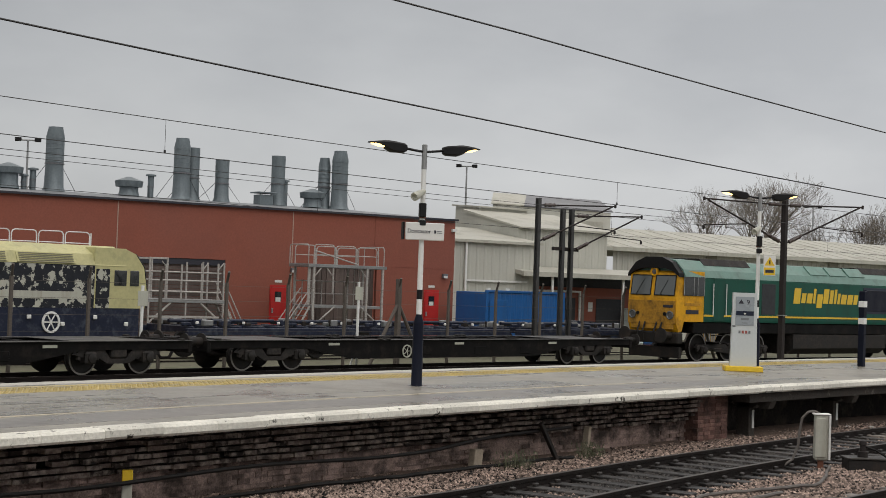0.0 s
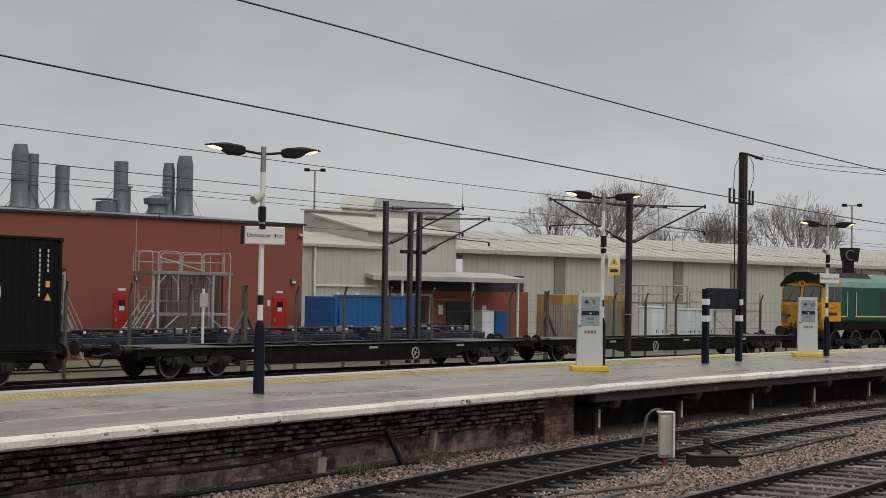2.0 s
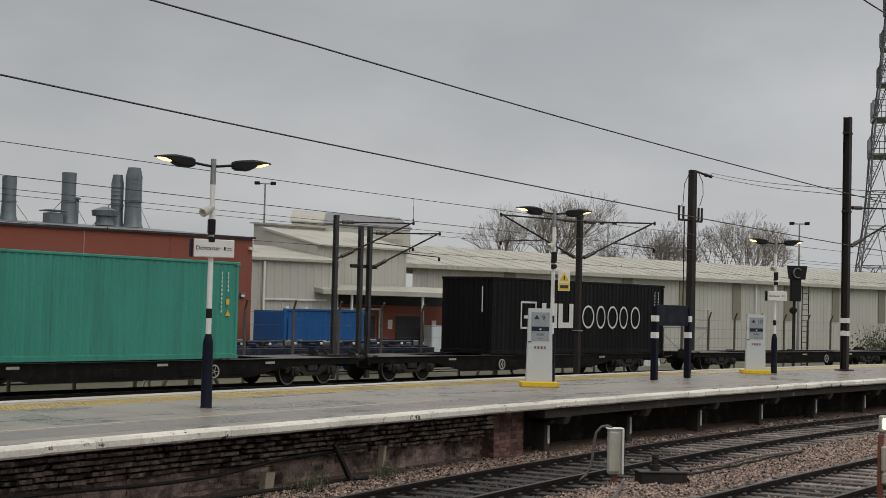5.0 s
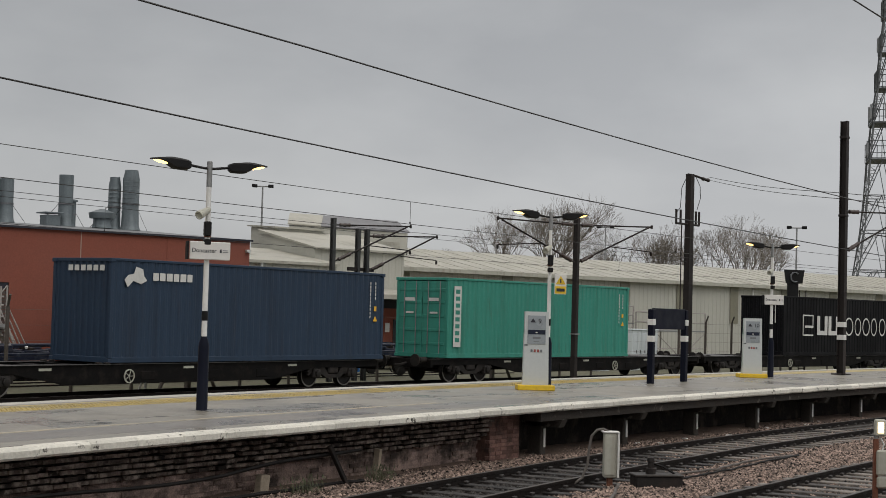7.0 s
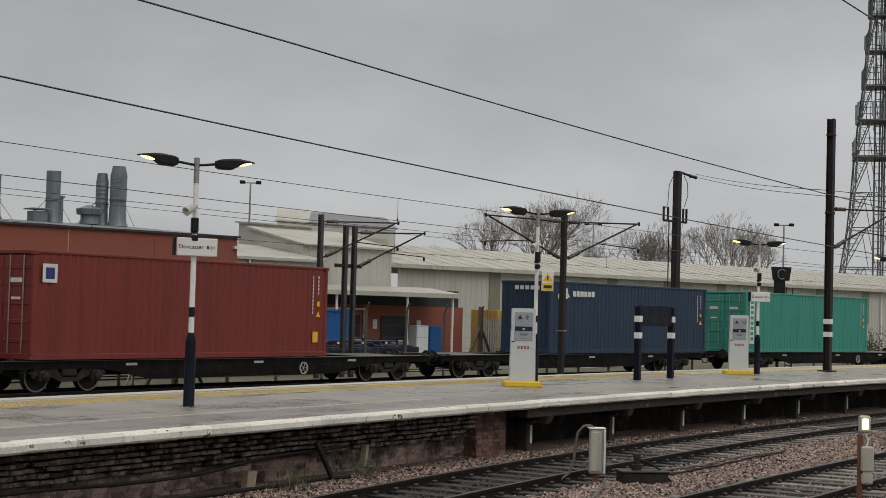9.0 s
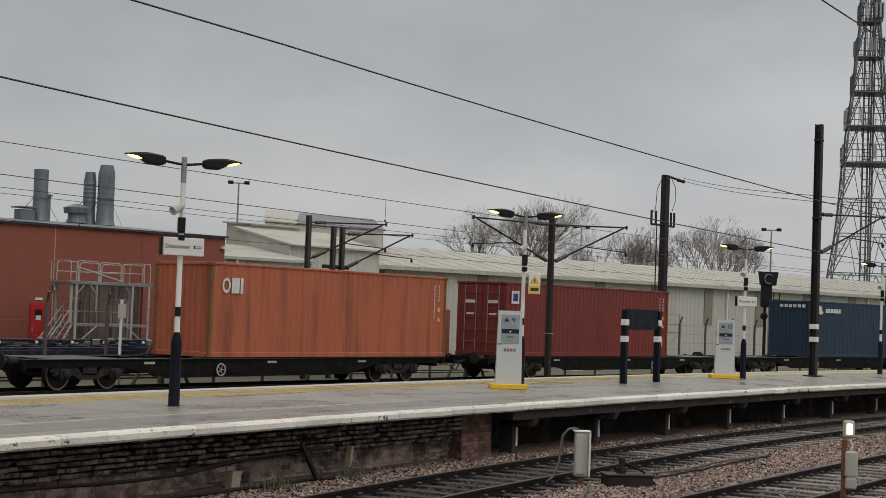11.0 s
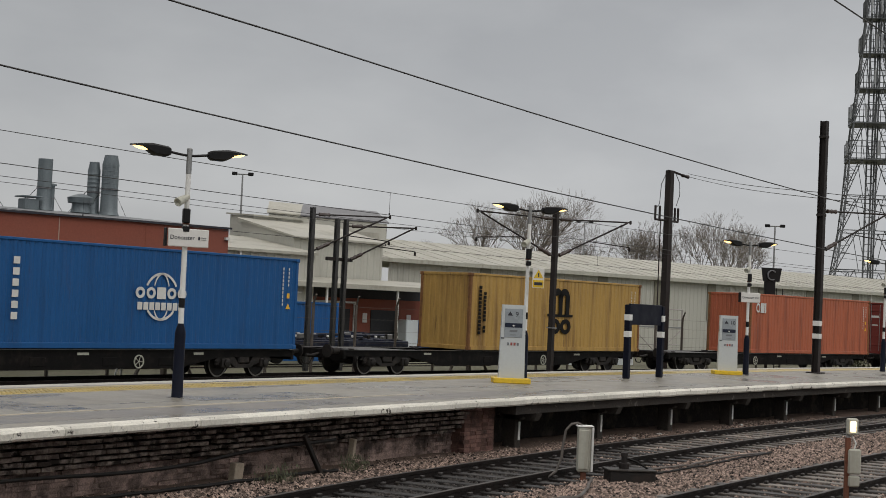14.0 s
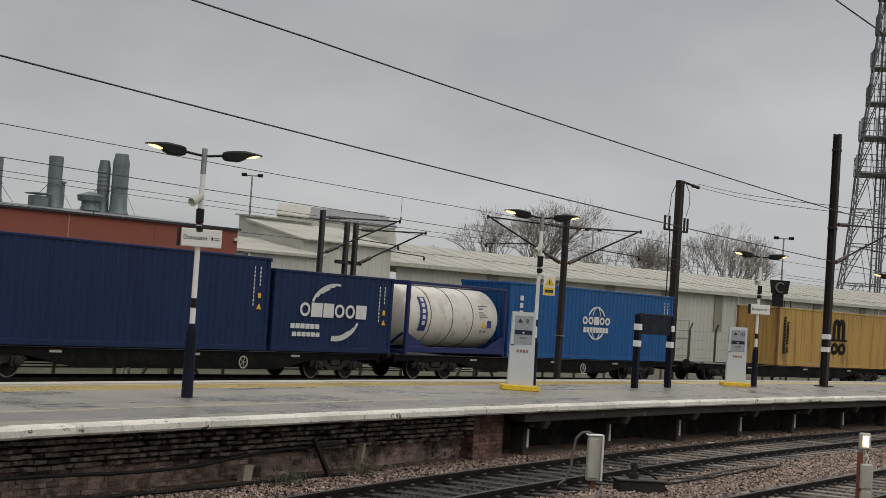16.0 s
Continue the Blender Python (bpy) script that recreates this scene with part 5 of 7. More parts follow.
    for a0, a1, dx, dz in ((80, 160, -0.05, 1.32), (262, 340, 0.0, 1.3)):
        for j in range(3):
            mark(c, B().ring((dx, Y_OUT, dz), "y", 0.90 - 0.05 * j, 0.075, 0.012, 16, 1.35, a0 + 14 * j * (a0 < 100), a1 - 14 * j), M["logo_white"], "white swoosh")
    bars(c, -2.2, (0.2,) * 6, 0.82, 0.16, 0.04, M["logo_white"], "white lettering block")
    bars(c, -2.1, (0.19,) * 6, 0.56, 0.14, 0.04, M["logo_white"], "white lettering block")
    key_run(c, -145.75 + 3.03, zc)

    c = make_container("navy blue forty-foot container, plain sides", L40, H, CONT["dnavy"])
    key_run(c, -158.1 + hl, zc)


def motions():
    for ob, u, z, n in RUN:
        walk(ob, [(t, place(u + along(t), goods_n(u + along(t)) + n, z + GOODS_Z, -0.69)) for t in range(17)])


# ------------------------------------------------------------------ platform things
def make_lamp_post():
    c = thing("platform_lamp", "white platform lamp post with two lit heads and navy base", "street lamp", group="platform lamps")
    part("base_column", B().lathe((0, 0, 0), (0, 0, 1), [(0, 0.105), (0.02, 0.094), (1.05, 0.088), (1.09, 0.084), (1.22, 0.048)], 20), M["navy"], c, "navy lower column", True)
    part("shaft", B().lathe((0, 0, 1.2), (0, 0, 1), [(0, 0.047), (2.5, 0.042)], 16), M["white"], c, "white painted shaft", True)
    part("shaft_top", B().lathe((0, 0, 3.70), (0, 0, 1), [(0, 0.046), (0.42, 0.046), (0.43, 0.03)], 16), M["galv_dull"], c, "bare grey upper shaft", True)
    part("band", B().lathe((0, 0, 1.48), (0, 0, 1), [(0, 0.051), (0.16, 0.051)], 16), M["black"], c, "black band")
    part("band", B().lathe((0, 0, 2.72), (0, 0, 1), [(0, 0.047), (0.1, 0.047)], 16), M["black"], c, "black band")
    part("junction_box", B().box((-0.03, -0.08, 3.0), (0.12, 0.09, 0.24), 0.015), M["black"], c)
    part("junction_box", B().box((-0.03, -0.08, 2.78), (0.12, 0.09, 0.10), 0.015), M["black"], c)
    part("clamp", B().lathe((0, 0, 2.86), (0, 0, 1), [(0, 0.060), (0.05, 0.060)], 12), M["post_rust"], c, "rusty clamp")
    part("loudspeaker", B().lathe((-0.04, -0.05, 3.30), (-0.80, -0.45, -0.42), [(-0.06, 0.04), (0.02, 0.055), (0.12, 0.07), (0.22, 0.075), (0.22, 0.06), (0.18, 0.035)], 14), M["cream_box"], c, "cream tubular loudspeaker", True)
    for e in (-1, 1):
        part("arm", B().path([(0, 0, 4.0), (0.12 * e, 0, 4.01), (0.38 * e, 0, 4.045)], 0.022, 8), M["black"], c)
        # flat-topped head: deep gear end, thin pointed lamp end
        hd, st = B(), ((0.33, -0.055, 0.05, 0.05), (0.39, -0.085, 0.075, 0.09), (0.60, -0.085, 0.10, 0.12), (0.68, -0.045, 0.105, 0.125), (0.76, 0.01, 0.10, 0.12), (0.90, 0.045, 0.085, 0.085), (1.02, 0.055, 0.07, 0.02))
        ring = lambda x, zb, zt, hw: [(x * e, y * hw, 4.045 + (zb if q < 0 else zt) * (1 if abs(y) < 0.9 else 0.7) + (0.0 if q > 0 or abs(y) < 0.9 else (zb + zt) * 0.15)) for y, q in ((-1, -1), (-0.7, -1), (0.7, -1), (1, -1), (1, 1), (0.7, 1), (-0.7, 1), (-1, 1))]
        for x, zb, zt, hw in st:
            hd.v += ring(x, zb, zt, hw)
        n = len(st)
        hd.f = [(8 * k + i, 8 * k + (i + 1) % 8, 8 * k + 8 + (i + 1) % 8, 8 * k + 8 + i) for k in range(n - 1) for i in range(8)] + [tuple(range(8))[::-1], tuple(range(8 * n - 8, 8 * n))]
        h = part("lamp_head", hd, M["black"], c, "black lamp head", True)
        ln = B().lathe((0.70 * e, 0, 4.065), (e, 0, 0.12), [(0, 0.015), (0.04, 0.034), (0.15, 0.036), (0.22, 0.024), (0.27, 0.008)], 12)
        ln.v = [(x, y * 2.4, z - 0.004) for x, y, z in ln.v]
        part("lens", ln, M["lens"], h, "lit orange lens", True)
    return c


def text_mesh(txt, size, material, name="lettering"):
    cu = bpy.data.curves.new(name, "FONT")
    cu.body, cu.size, cu.extrude = txt, size, 0.002
    tmp = bpy.data.objects.new("tmp", cu)
    scene.collection.objects.link(tmp)
    me = bpy.data.meshes.new_from_object(tmp.evaluated_get(bpy.context.evaluated_depsgraph_get()))
    bpy.data.objects.remove(tmp)
    me.name = name
    me.materials.append(material)
    return me


def lettering(txt, size, material, parent, m, label=""):
    o = new("lettering", text_mesh(txt, size, material))
    o.parent = parent
    o.matrix_basis = m @ pose(0, 0, 0, 90)
    return tagged(o, label=label)


def build_platform_things():
    lp = make_lamp_post()
    lp.matrix_basis = place(21.47, -12.35, 0.915, -30)
    for s, n in ((33.95, -12.25), (48.5, -11.75), (60.7, -11.6), (74.0, -11.4)):
        copy_thing(lp, place(s, n, 0.915, -30))
    # station name sign, fixed to the lamp post
    for s, n, full in ((21.47, -12.35, True), (48.5, -11.75, False)):
        sg = thing("station_sign", "white station name board with dark lettering on a lamp post", "sign", place(s, n, 3.55 if full else 3.3, -31))
        part("board", B().box((0.02, -0.10, 0), (0.70, 0.03, 0.30), 0.012), M["sign"], sg)
        part("bracket", B().box((0, -0.055, 0.02), (0.08, 0.06, 0.22), 0.01), M["black"], sg)
        part("end_cap", B().box((-0.36, -0.06, 0), (0.03, 0.11, 0.30), 0.006), M["black"], sg)
        lettering("Doncaster", 0.100, M["ink"], sg, pose(-0.30, -0.118, -0.03), "dark station name")
        part("bar", B().box((0.20, -0.118, 0.0), (0.03, 0.006, 0.055)), M["ink"], sg)
        for k in range(2):
            part("bar", B().box((0.28, -0.118, 0.012 - 0.03 * k), (0.09, 0.006, 0.010)), M["grey_ink"], sg, "small unreadable bars")
    # warning sign on the second lamp post
    ws = thing("warning_sign", "yellow and white warning sign on a lamp post", "sign", place(33.90, -12.36, 3.36, -40))
    part("plate", B().box((0.16, -0.1, 0), (0.29, 0.012, 0.46), 0.004), M["sign"], ws)
    part("panel", B().box((0.16, -0.108, -0.13), (0.26, 0.006, 0.17)), M["yellow"], ws)
    part("triangle", B().prism([(0.04, 0.0), (0.28, 0.0), (0.16, 0.2)], "y", -0.112, -0.106), M["yellow"], ws, "yellow warning triangle")
    part("mark", B().box((0.16, -0.114, 0.075), (0.03, 0.006, 0.09)), M["ink"], ws)
    part("mark", B().box((0.16, -0.114, -0.13), (0.2, 0.006, 0.07)), M["ink"], ws)
    # information totems
    for s, n, num in ((33.55, -12.15, "9"), (47.55, -11.55, "10")):
        t = thing("information_totem", "pale grey platform totem on a yellow plinth", "totem", place(s, n, 0.915, -52), group="platform totems")
        part("plinth", B().box((0, 0, 0.06), (0.86, 0.56, 0.12), 0.015), M["yellow"], t, "yellow plinth")
        part("body", B().prism([(-0.30, 0.12), (0.30, 0.12), (0.27, 1.80), (-0.27, 1.80)], "y", -0.09, 0.09), M["totem"], t)
        part("panel", B().box((-0.0, -0.096, 1.38), (0.42, 0.012, 0.66), 0.004), M["screen"], t, "grey information panel")
        part("band", B().box((0, -0.104, 1.33), (0.40, 0.006, 0.10)), M["navy_body"], t, "dark navy band")
        part("arrow", B().prism([(-0.035, 1.335), (0.035, 1.335), (0, 1.295)], "y", -0.112, -0.107), M["sign"], t, "white arrow")
        part("arrow", B().prism([(-0.15, 1.55), (-0.03, 1.55), (-0.09, 1.65)], "y", -0.108, -0.102), M["ink"], t, "dark pictogram")
        lettering(num, 0.16, M["ink"], t, pose(0.03, -0.105, 1.53), "dark platform number")
        for k, w in enumerate((0.3, 0.22)):
            part("bar", B().box((-0.0, -0.104, 1.20 - 0.09 * k), (w * 0.6, 0.006, 0.05 if k == 0 else 0.015)), M["grey_ink"], t)
        for k in range(4):
            part("emblem_bar", B().box((-0.11 + 0.075 * k, -0.096, 0.90), (0.045, 0.008, 0.065)), M["red_ink"] if k in (1, 2) else M["grey_ink"], t)
        part("slot", B().box((-0.24, -0.095, 1.03), (0.07, 0.008, 0.025)), M["ink"], t)
    # dark board on two posts
    a, b_ = P(39.95, -12.0, 0.915), P(42.12, -11.93, 0.915)
    d = b_ - a
    ang = math.degrees(math.atan2(d.y, d.x))
    nb = thing("notice_board_frame", "back of a navy notice board on two banded posts", "notice board", pose(a.x, a.y, a.z, 0, 0, ang))
    w = d.length
    for x in (0, w):
        po = part("post", B().box((x, 0, 0.98), (0.16, 0.16, 1.96), 0.015), M["navy"], nb)
        for z in (1.18, 1.62):
            part("band", B().box((x, 0, z), (0.172, 0.172, 0.17), 0.012), M["white"], po, "white reflective band")
    part("board", B().box((w / 2, 0.0, 1.71), (w - 0.17, 0.10, 0.56), 0.012), M["navy"], nb, "navy board")


def h_mast(c, x, y, z0, z1, w, d, material):
    b = B()
    b.box((x, y - d / 2, (z0 + z1) / 2), (w, 0.02, z1 - z0))
    b.box((x, y + d / 2, (z0 + z1) / 2), (w, 0.02, z1 - z0))
    b.box((x, y, (z0 + z1) / 2), (0.018, d - 0.02, z1 - z0))
    return part("column", b, material, c, "dark steel column")


def cantilever(c, x, y, z, e, reach, y2=0.0):
    """Registration arm on side e of a column; an upper tube, a diagonal strut and a steady arm."""
    top = Vector((x + e * 0.1, y, z))
    tip = Vector((x + e * reach, y + y2, z + 0.08))
    part("insulator", B().lathe(top, (tip - top), [(0.12, 0.03), (0.15, 0.075), (0.25, 0.06), (0.35, 0.075), (0.45, 0.06), (0.55, 0.075), (0.6, 0.03)], 10), M["insul"], c, "ribbed brown insulator", True)
    part("top_tube", B().tube(top, tip, 0.028), M["mast"], c)
    low = Vector((x + e * 0.1, y, z - 1.35))
    mid = Vector((x + e * reach * 0.93, y + y2, z + 0.05))
    part("insulator", B().lathe(low, (mid - low), [(0.12, 0.03), (0.15, 0.08), (0.25, 0.065), (0.35, 0.08), (0.45, 0.065), (0.6, 0.08), (0.7, 0.03)], 10), M["insul"], c, "ribbed brown insulator", True)
    part("strut", B().tube(low, mid, 0.032), M["mast"], c)
    a = low.lerp(mid, 0.45)
    part("steady_arm", B().path([a, Vector((x + e * reach * 1.0, y + y2, a.z - 0.12)), Vector((x + e * reach * 1.0, y + y2, a.z - 0.25))], 0.02), M["mast"], c)
    for q in (tip, Vector((x + e * reach, y + y2, a.z - 0.2))):
        part("clamp", B().box(q, (0.08, 0.08, 0.14), 0.02), M["mast"], c)


def build_overhead():
    # tall column standing on the platform
    c = thing("overhead_line_mast", "tall dark steel overhead line mast with two white bands", "mast", place(54.0, -11.82, 0.915))
    h_mast(c, 0, 0, 0, 8.55, 0.21, 0.21, M["mast"])
    for z in (1.25, 1.68):
        part("band", B().box((0, 0, z), (0.235, 0.25, 0.17), 0.008), M["white"], c, "white band")
    part("base_plate", B().box((0, 0, 0.02), (0.5, 0.5, 0.04), 0.01), M["mast"], c)
    part("clamp_band", B().box((0, 0, 8.0), (0.26, 0.26, 0.08), 0.01), M["mast"], c)
    part("clamp_band", B().box((0, 0, 5.35), (0.26, 0.26, 0.08), 0.01), M["mast"], c)
    cantilever(c, 0.1, 0, 5.5, 1, 2.8, -1.2)
    # slender mast with two arms beyond the platform
    c = thing("overhead_line_mast", "rusty steel mast with arms on both sides", "mast", place(51.1, -3.0, -0.2))
    part("column", B().prism([(-0.095, 0), (0.095, 0), (0.075, 6.45), (-0.075, 6.45)], "y", -0.09, 0.09), M["mast"], c, "dark steel column")
    for e in (-1, 1):
        cantilever(c, 0, 0, 6.1, e, 2.9, -1.4 * e)
    part("cable_strap", B().box((0, 0, 2.2), (0.27, 0.27, 0.04)), M["galv_dull"], c)
    # tall switching mast behind the goods line
    c = thing("overhead_line_mast", "tall dark mast with a wire-tensioning switch frame", "mast", place(72.8, 5.2, -0.2))
    part("column", B().prism([(-0.20, 0), (0.20, 0), (0.155, 10.15), (-0.155, 10.15)], "y", -0.16, 0.16), M["mast"], c, "dark tapered column")
    part("head_arm", B().path([(-0.2, 0, 10.12), (0.5, 0, 10.1), (1.3, -0.3, 9.9)], 0.06, 8), M["mast"], c)
    part("insulator", B().lathe((0.9, -0.1, 10.0), (1, -0.2, -0.1), [(0, 0.04), (0.1, 0.1), (0.3, 0.07), (0.5, 0.1), (0.6, 0.04)], 10), M["insul"], c)
    fr = B().path([(-1.2, 0, 7.6), (0.9, 0, 7.6)], 0.06)
    for x in (-1.2, -0.8, 0.6, 0.9):
        fr.tube((x, 0, 7.6), (x, 0, 8.3), 0.06)
    part("switch_frame", fr, M["mast"], c)
    part("jumper", B().path([(0.5, 0, 10.1), (0.95, 0, 9.6), (1.0, 0, 9.0), (0.7, 0, 8.4)], 0.018, 5), M["cable"], c)
    part("jumper", B().path([(-0.3, 0, 10.0), (-0.75, 0, 9.4), (-0.85, 0, 8.4), (-1.1, 0, 8.2)], 0.018, 5), M["cable"], c)
    part("drop_rod", B().tube((-0.85, -0.1, 0.6), (-0.85, -0.1, 7.6), 0.03), M["mast"], c)
    # group of three slim columns with slanting arms
    for (s, n, h, arm) in ((47.5, 5.4, 6.25, True), (49.15, 5.6, 5.95, False), (49.55, 5.5, 5.95, True)):
        c = thing("overhead_line_mast", "slim dark steel mast with slanting arms", "mast", place(s, n, -0.2))
        h_mast(c, 0, 0, 0, h, 0.15, 0.15, M["galv_dark"])
        if arm:
            cantilever(c, 0.05, 0, h - 0.25, 1, 2.7 if s < 48 else 2.4, -1.5)
        else:
            part("cross_beam", B().box((0.2, 0, h - 1.55), (1.5, 0.12, 0.14), 0.01), M["mast"], c)
    # distant masts along the curve
    for s, n, h in ((98.0, 6.0, 8.4), (96.0, -5.0, 7.2), (112.0, 6.5, 8.0)):
        c = thing("overhead_line_mast", "dark steel overhead line mast", "mast", place(s, n, -0.2))
        h_mast(c, 0, 0, 0, h, 0.26, 0.26, M["mast"])
        cantilever(c, 0, 0, h - 1.2, -1, 3.2, -1.8)
    # wires
    def wire(label, off, zf, s0, s1, r, ds=1.5):
        b = B()
        k = int((s1 - s0) / ds)
        pts = [P(s0 + (s1 - s0) * i / k, off(s0 + (s1 - s0) * i / k) if callable(off) else off, zf(s0 + (s1 - s0) * i / k)) for i in range(k + 1)]
        b.path(pts, r, 5)
        ob = new("overhead_wire", b.mesh("overhead_wire", M["wire"]))
        return tagged(ob, label, "overhead wire", group="overhead wires")

    def droppers(off, zc, zm, s0, s1, step):
        s = s0
        while s < s1:
            b = B().tube(P(s, off, zc(s)), P(s, off, zm(s)), 0.006, 0.006, 4)
            b.box(P(s, off, zc(s) + 0.03), (0.03, 0.03, 0.06))
            tagged(new("dropper", b.mesh("dropper", M["wire"])), "thin dropper wire between overhead wires", "dropper", group="droppers")
            s += step
    wire("dark overhead catenary wire", -16.6, lambda s: 6.15 - 0.0125 * max(0, s - 18), -12, 56, 0.013)
    wire("dark overhead contact wire", -16.6, lambda s: 4.985 - 0.0137 * (s - 9.2), -12, 60, 0.011)
    wire("dark overhead feeder wire", -21.2, lambda s: 8.5 - 0.0125 * s, -10, 70, 0.014)
    for off, zm, zc in ((-7.5, 5.56, 4.90), (5.2, 5.75, 4.9)):
        wire("thin overhead catenary wire", off, lambda s, z=zm: z - 0.0032 * s, -20, 100, 0.008)
        wire("thin overhead contact wire", off, lambda s, z=zc: z - 0.0008 * s, -20, 100, 0.008)
        droppers(off, lambda s, z=zc: z - 0.0008 * s, lambda s, z=zm: z - 0.0032 * s, 4.6 if off < 0 else 6.0, 70, 15.2)
    wire("thin dark overhead wire", 1.2, lambda s: 5.48 - 0.001 * s, -20, 100, 0.008)
    # wires that run from the switch mast to the platform mast and on
    for z0, z1 in ((9.9, 7.05), (9.75, 6.85)):
        b = B()
        p0, p1 = P(74.0, 4.9, z0), P(54.0, -11.6, z1)
        b.path([p0.lerp(p1, i / 10) - Vector((0, 0, 0.12 * math.sin(math.pi * i / 10))) for i in range(11)], 0.012, 5)
        p2 = P(88, -18, z1 + 0.3)
        b.path([p1, p2], 0.012, 5)
        tagged(new("overhead_wire", b.mesh("overhead_wire", M["wire"])), "dark span wire between two masts", "overhead wire", group="overhead wires")


# ------------------------------------------------------------------ works buildings
def ribbed(u0, u1, z0, z1, v, pitch=0.45, depth=0.03):
    """Ribbed cladding sheet on a wall plane of the works."""
    n = max(1, int((u1 - u0) / pitch))
    p = (u1 - u0) / n
    xs = []
    for i in range(n):
        a = u0 + i * p
        xs += [(a, v), (a + p * 0.6, v), (a + p * 0.7, v - depth), (a + p * 0.9, v - depth)]
    xs.append((u1, v))
    vs = []
    for x, y in xs:
        vs += [Q(x, y, z0), Q(x, y, z1)]
    return B().add(vs, [(2 * i, 2 * i + 2, 2 * i + 3, 2 * i + 1) for i in range(len(xs) - 1)])


def qbox(b, u0, u1, v0, v1, z0, z1):
    vs = [Q(u, v, z) for u in (u0, u1) for v in (v0, v1) for z in (z0, z1)]
    return b.add(vs, [(0, 1, 3, 2), (4, 6, 7, 5), (0, 4, 5, 1), (2, 3, 7, 6), (0, 2, 6, 4), (1, 5, 7, 3)])


def qprism(b, poly_vz, u0, u1):
    n = len(poly_vz)
    vs = [Q(u0, v, z) for v, z in poly_vz] + [Q(u1, v, z) for v, z in poly_vz]
    return b.add(vs, [(i, (i + 1) % n, n + (i + 1) % n, n + i) for i in range(n)] + [tuple(range(n)), tuple(range(n, 2 * n))])


def build_works():
    w = tagged(new("brick_workshop"), "long red-brown brick workshop with a grey sheet roof", "building")
    top = 5.56
    # front wall with two tall doorways through it
    for u0, u1, z0 in ((-60, -15.7, -0.3), (-15.7, -11.17, 3.36), (-11.17, -7.3, -0.3), (-7.3, -4.0, 3.3), (-4.0, 0, -0.3)):
        part("wall", qbox(B(), u0, u1, 0, 0.35, z0, top), M["wall_brick"], w, "red-brown brick wall")
    part("wall", qbox(B(), -0.35, 0, 0.352, 20, -0.3, top), M["wall_brick"], w)
    part("wall", qbox(B(), -60, -0.36, 19.6, 20, -0.3, top), M["wall_brick"], w)
    part("roof", qprism(B(), [(-0.06, 5.60), (10, 6.28), (20.1, 5.60), (20.1, 5.563), (10, 6.14), (-0.06, 5.563)], -60, 0.06), M["roof_grey"], w, "wet grey sheet roof")
    part("gutter", qbox(B(), -60, 0.08, -0.15, -0.07, 5.53, 5.615), M["ink"], w, "dark eaves gutter")
    for u in (-24, -15.85, -8.15):
        part("joint_strip", qbox(B(), u - 0.02, u + 0.02, -0.012, 0, 3.4 if -16 < u < -15 else 0.0, 5.5), M["joint_pale"], w, "pale vertical movement joint")
    part("joint_strip", qbox(B(), -4.16, -4.11, -0.02, 0, 0.0, 5.5), M["wall_brick"], w, "vertical movement joint")
    for u0, u1 in ((-60, -11.2), (-7.9, -0.02)):
        part("ledge", qbox(B(), u0, u1, -0.012, 0, 3.365, 3.40), M["wall_brick"], w, "thin brick ledge")
    # wide doorway with hanging strips, and one with a slatted shutter
    d = tagged(new("strip_curtain"), "brown plastic strip curtain in a tall doorway")
    d.parent = w
    rs = random.Random(17)
    for k in range(15):
        u = -7.28 + 0.218 * k
        part("strip", qbox(B(), u, u + 0.205, 0.10 + rs.uniform(0, 0.05), 0.17, -0.2 + rs.uniform(0, 0.1), 3.29), M["curtain"], d)
    d = tagged(new("roller_shutter"), "dark brown slatted roller shutter in a tall doorway")
    d.parent = w
    for k in range(24):
        part("slat", qbox(B(), -15.68, -11.19, 0.12, 0.16, -0.25 + 0.15 * k, -0.25 + 0.15 * k + 0.135), M["curtain"], d)
    part("shutter_box", qbox(B(), -15.68, -11.19, 0.03, 0.11, 3.12, 3.355), M["ink"], d, "dark shutter box")
    for u0 in (-9.13, -1.55):
        d = tagged(new("red_door"), "bright red steel door with a small dark window", "door", "red doors")
        d.parent = w
        part("door_frame", qbox(B(), u0 + 0.0, u0 + 0.78, -0.03, 0, 0.2, 2.42), M["door_red"], d)
        part("leaf", qbox(B(), u0 + 0.05, u0 + 0.73, -0.06, -0.032, 0.25, 2.36), M["door_red"], d)
        part("window", qbox(B(), u0 + 0.22, u0 + 0.52, -0.07, -0.061, 1.75, 2.14), M["glass"], d, "small dark window")
        part("notice", qbox(B(), u0 + 0.25, u0 + 0.48, -0.078, -0.071, 1.72, 1.9), M["sign"], d, "white notice")
        part("handle", qbox(B(), u0 + 0.08, u0 + 0.14, -0.10, -0.061, 1.25, 1.45), M["galv_dull"], d, "steel door handle")
        part("sign", qbox(B(), u0 + 0.22, u0 + 0.55, -0.03, 0, 2.52, 2.62), M["sign"], w, "white sign over the door")
        wl_ = part("wall_light", qbox(B(), u0 + 0.92, u0 + 1.16, -0.14, 0, 2.98, 3.16), M["roof_dark"], w, "small wall light")
        part("diffuser", qbox(B(), u0 + 0.95, u0 + 1.13, -0.16, -0.142, 2.96, 3.06), M["sign"], wl_, "pale diffuser")
    part("notice", qbox(B(), -1.78, -1.64, -0.02, 0, 1.95, 2.22), M["sign"], w, "white and red notice")
    part("wall_light", qbox(B(), -0.22, -0.02, -0.16, 0, 5.05, 5.17), M["sign"], w, "small pale wall light")
